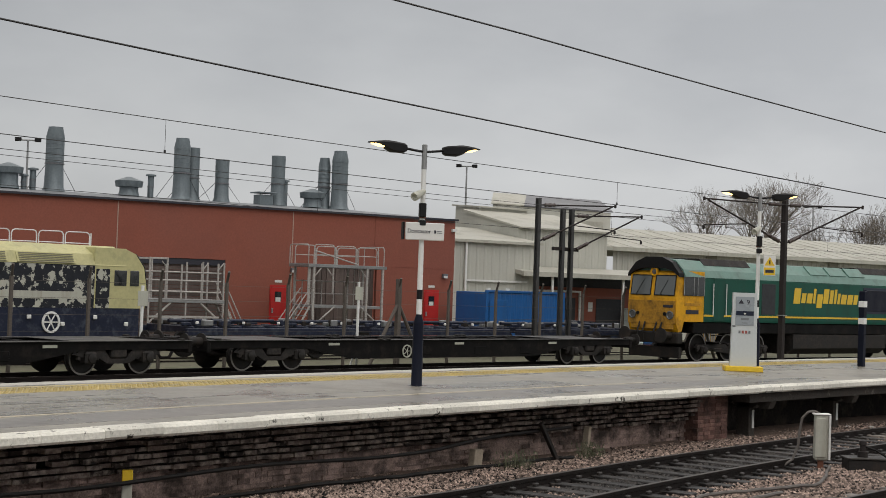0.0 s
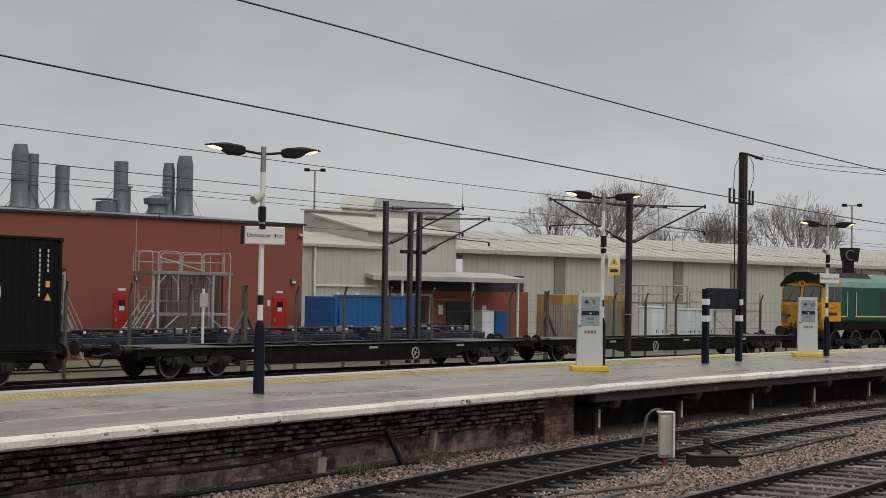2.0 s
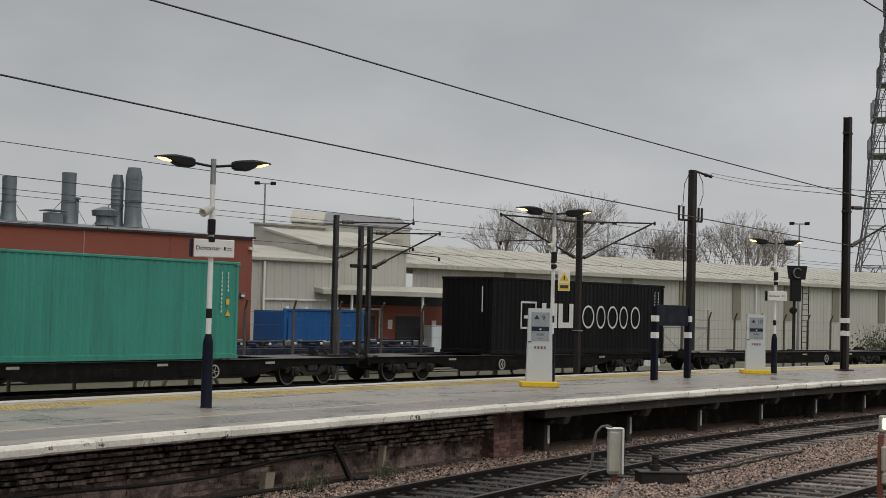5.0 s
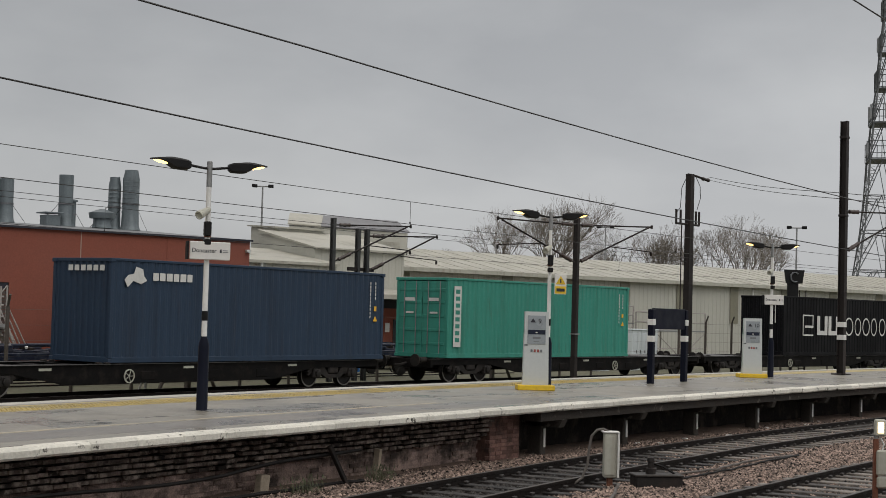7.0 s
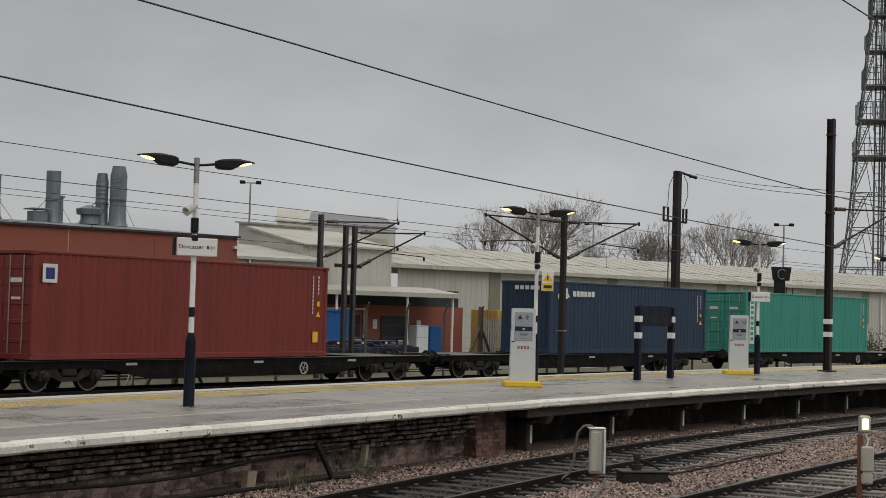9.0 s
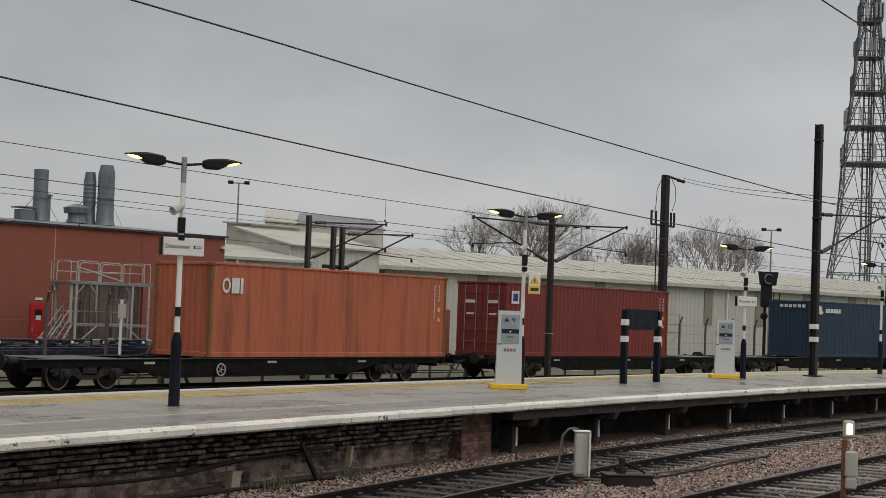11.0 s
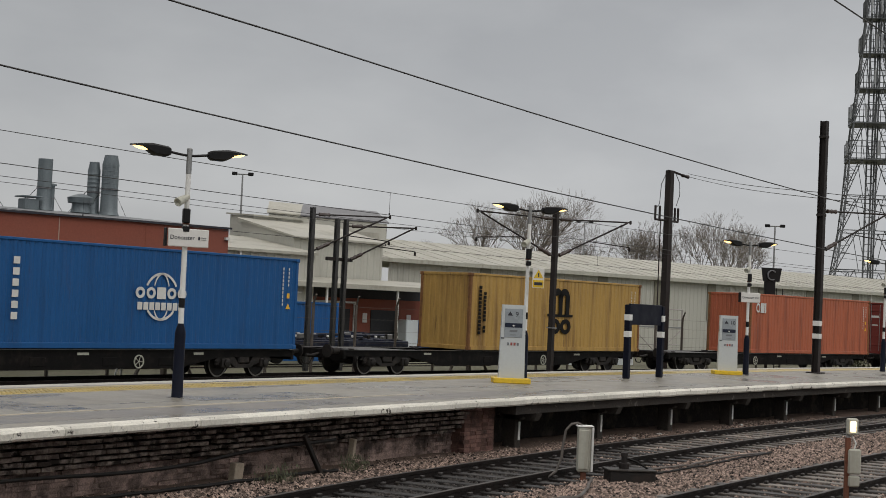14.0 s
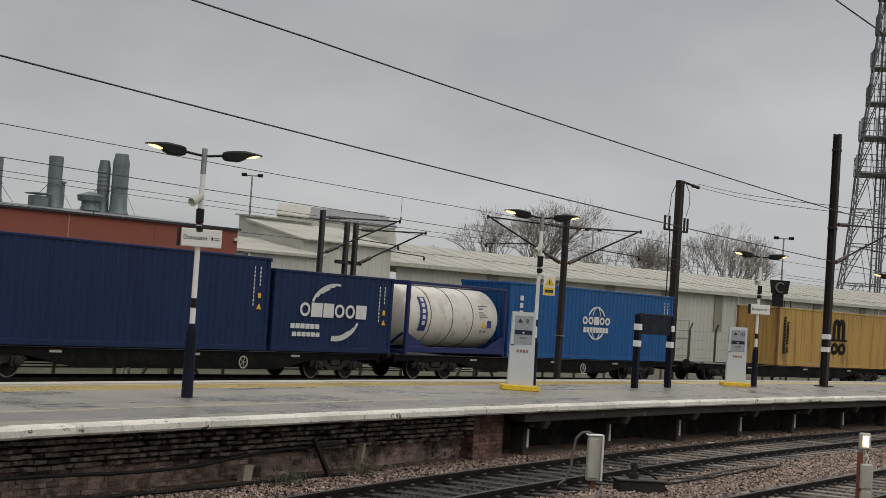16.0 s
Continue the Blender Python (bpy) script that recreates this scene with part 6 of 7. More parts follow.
    # roof plant
    def flue_profile(h, r):
        if r < 0.2:
            return [(0, r), (h - 0.12, r), (h - 0.12, r * 1.7), (h - 0.05, r * 1.7), (h, r * 0.3)]
        out = [(0, r * 1.3), (0.18, r * 1.08), (h * 0.42, r * 0.97)]
        if r in (0.33, 0.34):
            return out + [(h - 0.05, r), (h, r), (h, r * 0.9), (h - 0.5, r * 0.88)]
        z = h * 0.45
        while z < h - 0.55:
            out += [(z, r), (z + 0.015, r * 1.03), (z + 0.03, r)]
            z += 0.2
        return out + [(h - 0.45, r * 1.02), (h - 0.05, r * 0.80), (h, r * 0.80), (h, r * 0.72), (h - 0.5, r * 0.7)]

    def flue(u, v, z0, z1, r, angle=0.0, twin=False):
        c = thing("flue", "galvanised steel roof flue with guy wires", "flue", place_q(u, v, 0), group="roof flues")
        part("pipe", B().lathe((0, 0, z0), (0, 0, 1), flue_profile(z1 - z0, r), 20), M["flue"], c, "", True)
        part("collar", B().lathe((0, 0, z0 + (z1 - z0) * 0.42), (0, 0, 1), [(0, r * 1.08), (0.05, r * 1.08)], 20), M["roof_dark"], c, "dark clamp collar")
        if r > 0.22:
            for e in (-1, 1):
                part("guy_wire", B().tube((0, 0, z0 + (z1 - z0) * 0.6), (1.1 * e, 0.3, z0 + 0.05), 0.012, 0.012, 4), M["cable"], c)
    for u, z1, r in ((-15.45, 9.05, 0.40), (-9.4, 9.05, 0.38), (-8.6, 8.7, 0.33), (-7.35, 8.2, 0.33), (-4.4, 8.6, 0.34), (-1.0, 9.1, 0.40), (-1.55, 8.75, 0.30), (-19.0, 8.4, 0.4), (-4.0, 7.5, 0.12), (-10.9, 7.3, 0.14), (-16.4, 7.2, 0.14), (-16.8, 6.9, 0.12)):
        flue(u, 9 + (0.6 if u in (-8.6, -1.55) else 0), 6.2, z1, r)
    for u, z, kind in ((-12.1, 6.95, 0), (-2.7, 7.0, 0), (-5.35, 6.75, 1), (-17.6, 7.2, 0)):
        c = thing("roof_vent", "galvanised roof vent with a capped hood", "roof vent", place_q(u, 8.6, 0), group="roof vents")
        if kind == 0:
            part("neck", B().lathe((0, 0, 6.2), (0, 0, 1), [(0, 0.48), (0.2, 0.42), (z - 6.45, 0.42)], 16), M["flue"], c, "", True)
            part("hood", B().lathe((0, 0, z - 0.35), (0, 0, 1), [(0, 0.6), (0.26, 0.64), (0.45, 0.12)], 16), M["flue"], c, "", True)
        else:
            part("body", B().box((0, 0, 6.4), (0.7, 0.7, 0.5), 0.02), M["flue"], c)
            part("cap", B().box((0, 0, z), (0.95, 0.95, 0.06), 0.01), M["flue"], c)
            for x in (-0.3, 0.3):
                part("leg", B().tube((x, -0.3, 6.6), (x, -0.3, z), 0.02), M["flue"], c)
    # cream sheds
    s = tagged(new("low_cream_shed"), "low cream clad shed with a sloping roof", "building")
    part("wall", ribbed(2.6, 9.25, -0.3, 4.95, 6.0), M["cream"], s, "cream ribbed cladding")
    part("wall", qbox(B(), 2.4, 2.58, 6.0, 12, -0.3, 5.0), M["cream"], s)
    part("roof", qprism(B(), [(5.75, 4.98), (12, 5.85), (12, 5.72), (5.75, 4.84)], 2.4, 9.28), M["cream_roof"], s, "cream sheet roof")
    part("downpipe", qbox(B(), 4.55, 4.65, 5.84, 5.95, 0.3, 4.9), M["white"], s, "white downpipe")
    part("pipe", qbox(B(), 4.66, 8.4, 5.84, 5.93, 2.9, 2.99), M["white"], s, "white pipe")
    s = tagged(new("tall_cream_shed"), "cream clad shed with a stepped roof", "building")
    part("wall", ribbed(9.45, 15.3, -0.3, 5.78, 8.0), M["cream"], s, "cream ribbed cladding")
    part("wall", qprism(B(), [(8.0, -0.3), (8.0, 5.78), (13.0, 6.75), (13.0, -0.3)], 9.3, 9.44), M["cream"], s, "cream gable wall")
    part("roof", qprism(B(), [(7.7, 5.87), (13.2, 6.92), (13.2, 6.78), (7.7, 5.78)], 9.15, 15.5), M["cream_roof"], s, "cream sheet roof")
    part("roof_step", qprism(B(), [(13.2, 6.0), (13.2, 7.05), (15.6, 7.2), (15.6, 6.0)], 10.3, 13.6), M["cream"], s, "raised roof monitor")
    part("roof_step_top", qprism(B(), [(13.0, 7.06), (15.8, 7.22), (15.8, 7.30), (13.0, 7.14)], 10.15, 13.75), M["cream_roof"], s)
    part("back_roof", qprism(B(), [(13.2, 6.0), (13.2, 6.7), (19.2, 7.0), (19.2, 6.0)], 15.52, 19.2), M["cream_roof"], s)
    # ridge house set askew on the roof, with a dark roof light
    def slab(p, lift):
        vs = [Q(*q) for q in p] + [Q(q[0], q[1], q[2] + lift) for q in p]
        n = len(p)
        return B().add(vs, [(i, (i + 1) % n, n + (i + 1) % n, n + i) for i in range(n)] + [tuple(range(n))[::-1], tuple(range(n, 2 * n))])
    part("roof_house", slab([(15.6, 19.5, 6.2), (24.9, 19.5, 6.2), (29.2, 25.5, 6.2), (19.9, 25.5, 6.2)], 1.5), M["cream"], s, "raised ridge house")
    # the gable takes the dark roof colour to stand for shadow under the overhang
    part("gable", B().add([Q(15.6, 19.5, 7.7), Q(17.8, 22.5, 8.55), Q(19.9, 25.5, 7.7), Q(15.7, 19.5, 7.7), Q(17.9, 22.5, 8.55), Q(20.0, 25.5, 7.7)], [(0, 1, 2), (3, 5, 4), (0, 3, 4, 1), (1, 4, 5, 2), (0, 2, 5, 3)]), M["roof_dark"], s, "gable painted dark as overhang shade")
    part("roof_sheet", slab([(15.4, 19.4, 7.72), (17.9, 19.4, 7.72), (20.3, 22.5, 8.60), (17.7, 22.5, 8.60)], 0.08), M["cream_roof"], s, "cream sheet roof")
    part("roof_light", slab([(17.91, 19.4, 7.72), (25.0, 19.4, 7.72), (26.4, 22.5, 8.60), (20.31, 22.5, 8.60)], 0.075), M["roof_dark"], s, "dark roof light")
    part("roof_light", slab([(17.7, 22.52, 8.60), (26.4, 22.52, 8.60), (29.2, 25.6, 7.72), (19.9, 25.6, 7.72)], 0.07), M["roof_dark"], s, "dark roof light")
    s = tagged(new("long_cream_shed"), "long cream clad shed with a pale sheet roof", "building")
    part("wall", ribbed(22.32, 120, -0.3, 5.3, 16.0), M["cream"], s, "cream ribbed cladding")
    rf = B()
    qprism(rf, [(15.6, 5.40), (24.0, 6.98), (32, 5.40), (32, 5.26), (24.0, 6.84), (15.6, 5.26)], 21.2, 121)
    rp = part("roof", rf, M["cream_roof"], s, "pale weathered sheet roof")
    u = 22.0
    sb = B()
    while u < 120:
        qprism(sb, [(15.58, 5.42), (24.0, 7.0), (24.0, 6.98), (15.58, 5.40)], u, u + 0.05)
        u += 1.6
    part("roof_seams", sb, M["cream_roof"], rp, kind="stuff")
    part("gutter", qbox(B(), 21.2, 121, 15.42, 15.56, 5.14, 5.36), M["cream_box"], s, "grey gutter")
    for u in (30.5, 36.0, 41.8, 47.8, 53.9, 60.2, 66.5, 73):
        part("light_panel", qbox(B(), u - 0.48, u + 0.48, 15.93, 15.955, 2.4, 5.2), M["olive"], s, "olive translucent wall panel")
        if u in (53.9, 73):
            part("downpipe", qbox(B(), u + 2.1, u + 2.2, 15.8, 15.9, 0.2, 5.2), M["white"], s)
    # lean-to canopy and brick annex
    c = tagged(new("loading_canopy"), "cream sheet canopy over a dark loading bay", "canopy")
    part("roof", qprism(B(), [(5.2, 3.26), (5.2, 3.50), (7.9, 3.82), (7.9, 3.70)], 7.7, 18.0), M["cream_roof"], c)
    part("bay", qbox(B(), 9.6, 20.2, 7.91, 7.96, 2.4, 3.69), M["opening"], c, "dark open bay")
    for u in (9.7, 14.4, 17.6):
        part("post", qbox(B(), u - 0.05, u + 0.05, 5.4, 5.5, -0.2, 3.4), M["white"], c, "pale post")
    a = tagged(new("brick_annex"), "low red brick annex wall in front of the bay", "wall")
    part("wall", qbox(B(), 9.6, 20.42, 7.75, 7.9, -0.3, 2.78), M["wall_brick"], a)
    for u0, u1 in ((12.3, 13.0), (14.45, 16.4)):
        part("doorway", qbox(B(), u0, u1, 7.70, 7.745, -0.2, 2.2), M["opening"], a, "dark doorway")
    for u0 in (13.9, 17.0):
        part("notice", qbox(B(), u0, u0 + 0.3, 7.72, 7.745, 1.5, 2.0), M["sign"], a, "white notice")
    part("pipe", qbox(B(), 10.2, 13.3, 7.60, 7.70, 2.5, 2.6), M["white"], a)
    part("pipe", qbox(B(), 13.2, 13.3, 7.60, 7.70, 0.2, 2.49), M["white"], a)


# ------------------------------------------------------------------ yard between the goods line and the works
def hoop(x0, x1, y, z0, z1, r=0.022, k=0.12):
    return B().path([(x0, y, z0), (x0, y, z1 - k), (x0 + k * 0.3, y, z1 - k * 0.3), (x0 + k, y, z1), (x1 - k, y, z1), (x1 - k * 0.3, y, z1 - k * 0.3), (x1, y, z1 - k), (x1, y, z0)], r, 6)


def staging_stair(c, x0, x1, z1):
    """Steps from the ground at x0 up to a deck of height z1 at x1."""
    w = 0.8
    for y in (0.1, 0.1 + w):
        part("stringer", B().tube((x0, y, -0.15), (x1, y, z1), 0.045), M["scaffold"], c)
        for h in (0.5, 0.95):
            part("hand_rail", B().path([(x0, y, -0.1), (x0, y, h), (x1, y, z1 + h * 0.75)], 0.024), M["scaffold"], c)
    n = 7
    for k in range(n):
        f = (k + 0.5) / n
        part("tread", B().box((x0 + (x1 - x0) * f, 0.1 + w / 2, -0.15 + (z1 + 0.15) * f), (0.24, w - 0.04, 0.04)), M["galv_dull"], c)


def make_staging(u, v, w, z_deck, z_top, label):
    """Plain frame staging: posts, rails and a deck."""
    c = thing("access_staging", label, "staging", place_q(u, v, 0), group="access stagings")
    d = 1.6
    for x in (0, w / 2, w):
        for y in (0, d):
            part("post", B().tube((x, y, -0.2), (x, y, z_top), 0.05), M["scaffold"], c)
    for z in (z_deck + 0.5, z_top):
        for y in (0, d):
            part("rail", B().tube((0, y, z), (w, y, z), 0.036), M["scaffold"], c)
        for x in (0, w):
            part("rail", B().tube((x, 0, z), (x, d, z), 0.036), M["scaffold"], c)
    part("deck", B().box((w / 2, d / 2, z_deck), (w + 0.1, d + 0.1, 0.09), 0.01), M["galv_dull"], c)
    for x in (0, w):
        part("brace", B().tube((x, 0, z_deck - 0.1), (w / 2, 0, 0.3), 0.03), M["scaffold"], c)
    part("mid_beam", B().tube((0, 0, z_deck * 0.45), (w, 0, z_deck * 0.45), 0.03), M["scaffold"], c)
    return c


def make_double_staging(u, v):
    c = thing("access_staging", "two-level galvanised access staging with hooped guard rails", "staging", place_q(u, v, 0), group="access stagings")
    w, d, zd, zt, zl = 3.22, 1.6, 3.28, 4.08, 1.64
    for y in (0, d):
        for x in (0.04, 2.45, w - 0.04):
            part("post", B().box((x, y, (zd - 0.2) / 2), (0.09, 0.09, zd + 0.2), 0.01), M["scaffold"], c)
        for k in range(3):
            part("guard_hoop", hoop(0.02 + 0.97 * k, 0.94 + 0.97 * k, y, zd, zt - 0.03 * k), M["scaffold"], c)
            part("mid_rail", B().tube((0.02 + 0.97 * k, y, zd + 0.40), (0.94 + 0.97 * k, y, zd + 0.40), 0.018), M["scaffold"], c)
    for x in (-0.22, 2.95, w):
        part("guard_hoop", moved(hoop(0, d, 0, zd, zt), pose(x, 0, 0, 0, 0, 90)), M["scaffold"], c)
    part("deck", B().box((w / 2 - 0.05, d / 2, zd - 0.03), (w + 0.35, d + 0.1, 0.13), 0.01), M["galv_dull"], c)
    part("lower_deck", B().box((w / 2, d / 2, zl), (w + 0.05, d, 0.11), 0.01), M["galv_dull"], c)
    part("slanting_rail", B().tube((0.05, -0.03, zt - 0.25), (2.0, -0.03, zd + 0.06), 0.03), M["scaffold"], c)
    for x, e in ((0.08, 1), (0.9, -1), (2.42, -1)):
        part("knee_brace", B().tube((x, 0, zd - 0.45), (x + 0.3 * e, 0, zd - 0.1), 0.028), M["scaffold"], c)
    part("post", B().tube((0.9, 0, zd - 1.1), (0.9, 0, zd), 0.035), M["scaffold"], c)
    for x, x2 in ((0.1, 1.0), (w - 0.1, w - 1.0)):
        part("knee_brace", B().tube((x2, 0, zl), (x, 0, zl - 0.75), 0.032), M["scaffold"], c)
    for x in (0.35, 0.8, 1.25, 1.8, 2.75, 3.0):
        part("baluster", B().tube((x, d - 0.05, zl), (x, d - 0.05, zl + (1.5 if x > 2 else 1.05)), 0.022), M["scaffold"], c)
    for z in (zl + 0.5, zl + 1.0):
        part("rail", B().tube((0, d - 0.05, z), (w, d - 0.05, z), 0.024), M["scaffold"], c)
    part("cheek_plate", B().box((-0.12, 0.1, (zl + zd) / 2), (0.12, 0.05, zd - zl - 0.1), 0.01), M["scaffold"], c)
    staging_stair(c, -1.05, -0.05, zl)
    return c


def make_railed_staging(u, v):
    c = thing("access_staging", "galvanised access staging with three guard rails over a deck", "staging", place_q(u, v, 0), group="access stagings")
    w, d, zd, zt = 3.05, 1.5, 1.72, 3.30
    for y in (0, d):
        for x, h in ((0.03, zt), (0.72, zt - 0.02), (1.30, zt - 0.22), (2.15, zt - 0.1), (2.78, zt - 0.14), (3.02, zt - 0.1)):
            part("post", B().tube((x, y, -0.2 if x in (0.03, 3.02) else zd), (x, y, h), 0.038), M["scaffold"], c)
        for z in (2.06, 2.48, 2.79):
            part("rail", B().tube((0.03, y, z), (2.9, y, z), 0.028), M["scaffold"], c)
        part("head_rail", B().box((0.38, y, zt - 0.02), (0.75, 0.07, 0.07), 0.01), M["scaffold"], c)
    for x, e in ((0.72, -1), (2.15, 1), (2.78, 1)):
        part("knee_brace", B().tube((x, 0, zt - 0.38), (x + 0.22 * e, 0, zt - 0.12), 0.024), M["scaffold"], c)
    part("deck", B().box((w / 2, d / 2, zd), (w + 0.12, d + 0.1, 0.13), 0.01), M["galv_dull"], c)
    for x, x2 in ((0.05, 0.9), (3.0, 2.1)):
        part("brace", B().tube((x2, 0, zd - 0.08), (x, 0, 0.9), 0.04), M["scaffold"], c)
    part("base_beam", B().box((w / 2 - 0.1, 0, 1.12), (w - 0.2, 0.1, 0.08), 0.01), M["scaffold"], c)
    part("post", B().tube((1.5, 0, -0.2), (1.5, 0, zd), 0.035), M["scaffold"], c)
    staging_stair(c, 3.9, 3.12, zd)
    return c


def build_yard():
    make_double_staging(-9.26, -4.0)
    make_railed_staging(-16.09, -4.0)
    c = thing("roof_access_rail", "white hooped guard rail above the old locomotive", "guard rail", place_q(-24.62, -5.5, 0))
    for k in range(6):
        x = 0.10 + k * 0.94
        part("hoop", hoop(x, x + 0.87, 0, 3.5, 4.05), M["white"], c)
        part("mid_rail", B().tube((x, 0, 3.66), (x + 0.87, 0, 3.66), 0.018), M["white"], c)
        part("leg", B().tube((x + 0.43, 0, 0), (x + 0.43, 0, 3.5), 0.04), M["galv_dull"], c)
    part("end_post", B().tube((5.72, 0, 3.5), (5.72, 0, 4.03), 0.024), M["white"], c)
    part("deck", B().box((2.8, 0, 3.45), (5.8, 0.5, 0.08), 0.01), M["galv_dull"], c)
    # fence with cranked posts
    for k in range(31):
        s = 56.71 + 2.43 * (k - 18)
        strut = k in (11, 18)
        f = thing("fence_post", "rusty steel fence post with a cranked top", "fence post", place(s, 4.7, -0.2), group="yard fence posts")
        part("post", B().box((0, 0, 1.35), (0.09, 0.09, 2.7), 0.01), M["fence"], f)
        part("crank", B().tube((0, 0, 2.68), (-0.12, -0.22, 3.02), 0.04), M["fence"], f)
        if strut:
            for e in (-1, 1):
                part("strut", B().tube((0, 0, 2.2), (1.35 * e, 0, 0.0), 0.06), M["fence"], f)
            part("wide_post", B().box((0, 0, 1.5), (0.16, 0.16, 3.0), 0.01), M["fence"], f)
    f = tagged(new("fence_mesh"), "thin wire mesh between the fence posts", "fence", kind="stuff")
    b = B()
    for z in (0.15, 0.6, 1.05, 1.5, 1.95, 2.4):
        b.path([P(13 + i * 2.43, 4.7, z) for i in range(31)], 0.004, 4)
    part("strand", b, M["fence"], f)
    # marker boards and lineside posts
    for s, n, h in ((28.5, 3.6, 2.55), (36.8, 3.6, 2.85)):
        c = thing("marker_post", "white lineside post with a small plate", "marker post", place(s, n, -0.2), group="lineside marker posts")
        part("post", B().box((0, 0, h / 2), (0.07, 0.07, h), 0.008), M["white"], c)
        part("plate", B().box((-0.02, -0.05, h - 0.35), (0.34, 0.02, 0.42), 0.005), M["cream_box"], c, "grey plate")
        part("stay", B().tube((0, 0, 0.9), (-0.35, 0, 0.0), 0.03), M["white"], c)
    # siding wagons
    proto = None
    for i, s in enumerate((36.5, 44.4, 52.0)):
        if proto is None:
            c = thing("flat_wagon_frame", "dark blue wagon underframe on a siding", "wagon", place(s, 8.3, 0), group="siding wagon frames")
            b = B()
            for y in (-1.2, 1.2):
                b.box((0, y, 0.92), (7.4, 0.12, 0.24), 0.02)
            for k in range(8):
                b.box((-3.4 + 0.97 * k, 0, 0.98), (0.14, 2.3, 0.22), 0.02)
            part("frame", b, M["siding_blue"], c)
            for k, x in enumerate((-3.2, -1.3, 0.2, 1.7, 3.1)):
                part("pipe_roll", B().lathe((x - 0.7, -0.55 + 0.2 * (k % 3), 1.24), (1, 0, 0), [(0, 0.06), (1.3, 0.06)], 10), M["siding_blue"], c, "", True)
                part("cover", B().box((x, -1.1, 1.2), (0.09, 0.09, 0.09), 0.02), M["white"], c, "small white cap")
            rs = random.Random(31)
            for k in range(44):
                x, y = rs.uniform(-3.6, 3.6), rs.uniform(-1.15, 0.9)
                h = rs.uniform(0.05, 0.22)
                part("fitting", B().box((x, y, 1.1 + h / 2), (rs.uniform(0.06, 0.5), rs.uniform(0.06, 0.2), h), 0.02), M[rs.choice(("siding_blue", "siding_blue", "iron", "galv_dull"))], c)
            for x in (-2.2, 2.2):
                for y in (-0.78, 0.78):
                    part("wheel", B().lathe((x, y, 0.46), (0, 1, 0), [(-0.07, 0.3), (-0.07, 0.46), (0.07, 0.46), (0.07, 0.3)], 18), M["wheel"], c, "", True)
            proto = c
        else:
            copy_thing(proto, place(s, 8.3, 0))
    # withdrawn locomotive
    c = thing("withdrawn_locomotive", "old locomotive body with peeling black sides and cream roof", "locomotive", place(22.05, 8.35, 0))
    hl = 9.5
    side = [(-1.33, 1.62), (-1.33, 2.86), (1.33, 2.86), (1.33, 1.62)]
    part("body", B().prism(side, "x", -hl, hl - 1.9), M["peel"], c, "peeling black and grey side")
    part("lower_side", B().prism([(-1.32, 0.75), (-1.32, 1.615), (1.32, 1.615), (1.32, 0.75)], "x", -hl, hl - 0.2), M["siding_blue"], c, "dark blue lower side")
    part("side_band", B().box((-1, -1.336, 1.98), (16, 0.012, 0.22)), M["cream_box"], c, "faded pale band")
    part("roof", B().prism([(-1.34, 2.87), (-1.2, 3.2), (-0.7, 3.46), (0.7, 3.46), (1.2, 3.2), (1.34, 2.87)], "x", -hl, hl - 0.75), M["old_cream"], c, "faded cream roof")
    for k in range(6):
        x = hl - 3.6 - 2.3 * k
        gr = part("roof_grille", B().box((x, -1.285, 3.03), (2.0, 0.03, 0.30), 0.005, pose(0, 0, 0, -23, 0, 0).to_3x3()), M["old_cream"], c)
        for k2 in range(6):
            z = 2.915 + 0.048 * k2
            part("louvre", B().box((x, -1.372 + 0.424 * (z - 2.87), z), (1.85, 0.04, 0.020)), M["olive"], gr)
    cab = B().prism([(hl - 1.9, 1.62), (hl, 1.62), (hl + 0.08, 2.1), (hl - 0.06, 2.85), (hl - 0.4, 3.25), (hl - 0.8, 3.4), (hl - 1.9, 3.4)], "y", -1.325, 1.325)
    cb = part("cab", cab, M["old_cream"], c, "cream cab end")
    for x, w in ((0.95, 0.46), (0.42, 0.34)):
        part("cab_window", B().box((hl - x, -1.335, 2.52), (w, 0.03, 0.46), 0.02), M["glass"], cb, "dark cab window")
    part("cab_edge", B().path([(hl + 0.09, -1.3, 1.65), (hl + 0.1, -1.3, 2.1), (hl - 0.04, -1.3, 2.85), (hl - 0.38, -1.3, 3.24)], 0.03, 6), M["black"], cb, "dark cab corner edge")
    part("cab_door", B().box((hl - 1.6, -1.335, 2.2), (0.5, 0.03, 1.15), 0.01), M["peel"], cb, "open dark doorway")
    bogie(c, hl - 4, (-1.9, 0, 1.9), 0.5)
    bogie(c, -hl + 4, (-1.9, 0, 1.9), 0.5)
    hw = B().ring((hl - 3.4, -1.36, 1.2), "y", 0.28, 0.06, 0.04, 20)
    for k in range(6):
        a = radians(60 * k)
        hw.tube((hl - 3.4, -1.36, 1.2), (hl - 3.4 + 0.27 * math.cos(a), -1.36, 1.2 + 0.27 * math.sin(a)), 0.02, 0.02, 5)
    part("hand_wheel", hw, M["white"], c, "white spoked hand wheel")
    for k in range(6):
        part("pipe_cap", B().box((hl - 0.7 - 1.15 * k, -1.36, 1.15 + 0.2 * (k % 2)), (0.14, 0.06, 0.12), 0.02), M["white"], c, "small white cap")
    # blue container and other yard things
    c = thing("blue_container", "plain blue steel site container", "container", place_q(1.4, -2.4, -0.2))
    part("side_panel", moved(corrugated(4.1, 2.5, 0.02, 0.3), pose(0, -1.2, 0.12)), M["blue_box"], c)
    part("body", B().box((0, 0.02, 1.37), (4.1, 2.3, 2.5), 0.02), M["blue_box"], c)
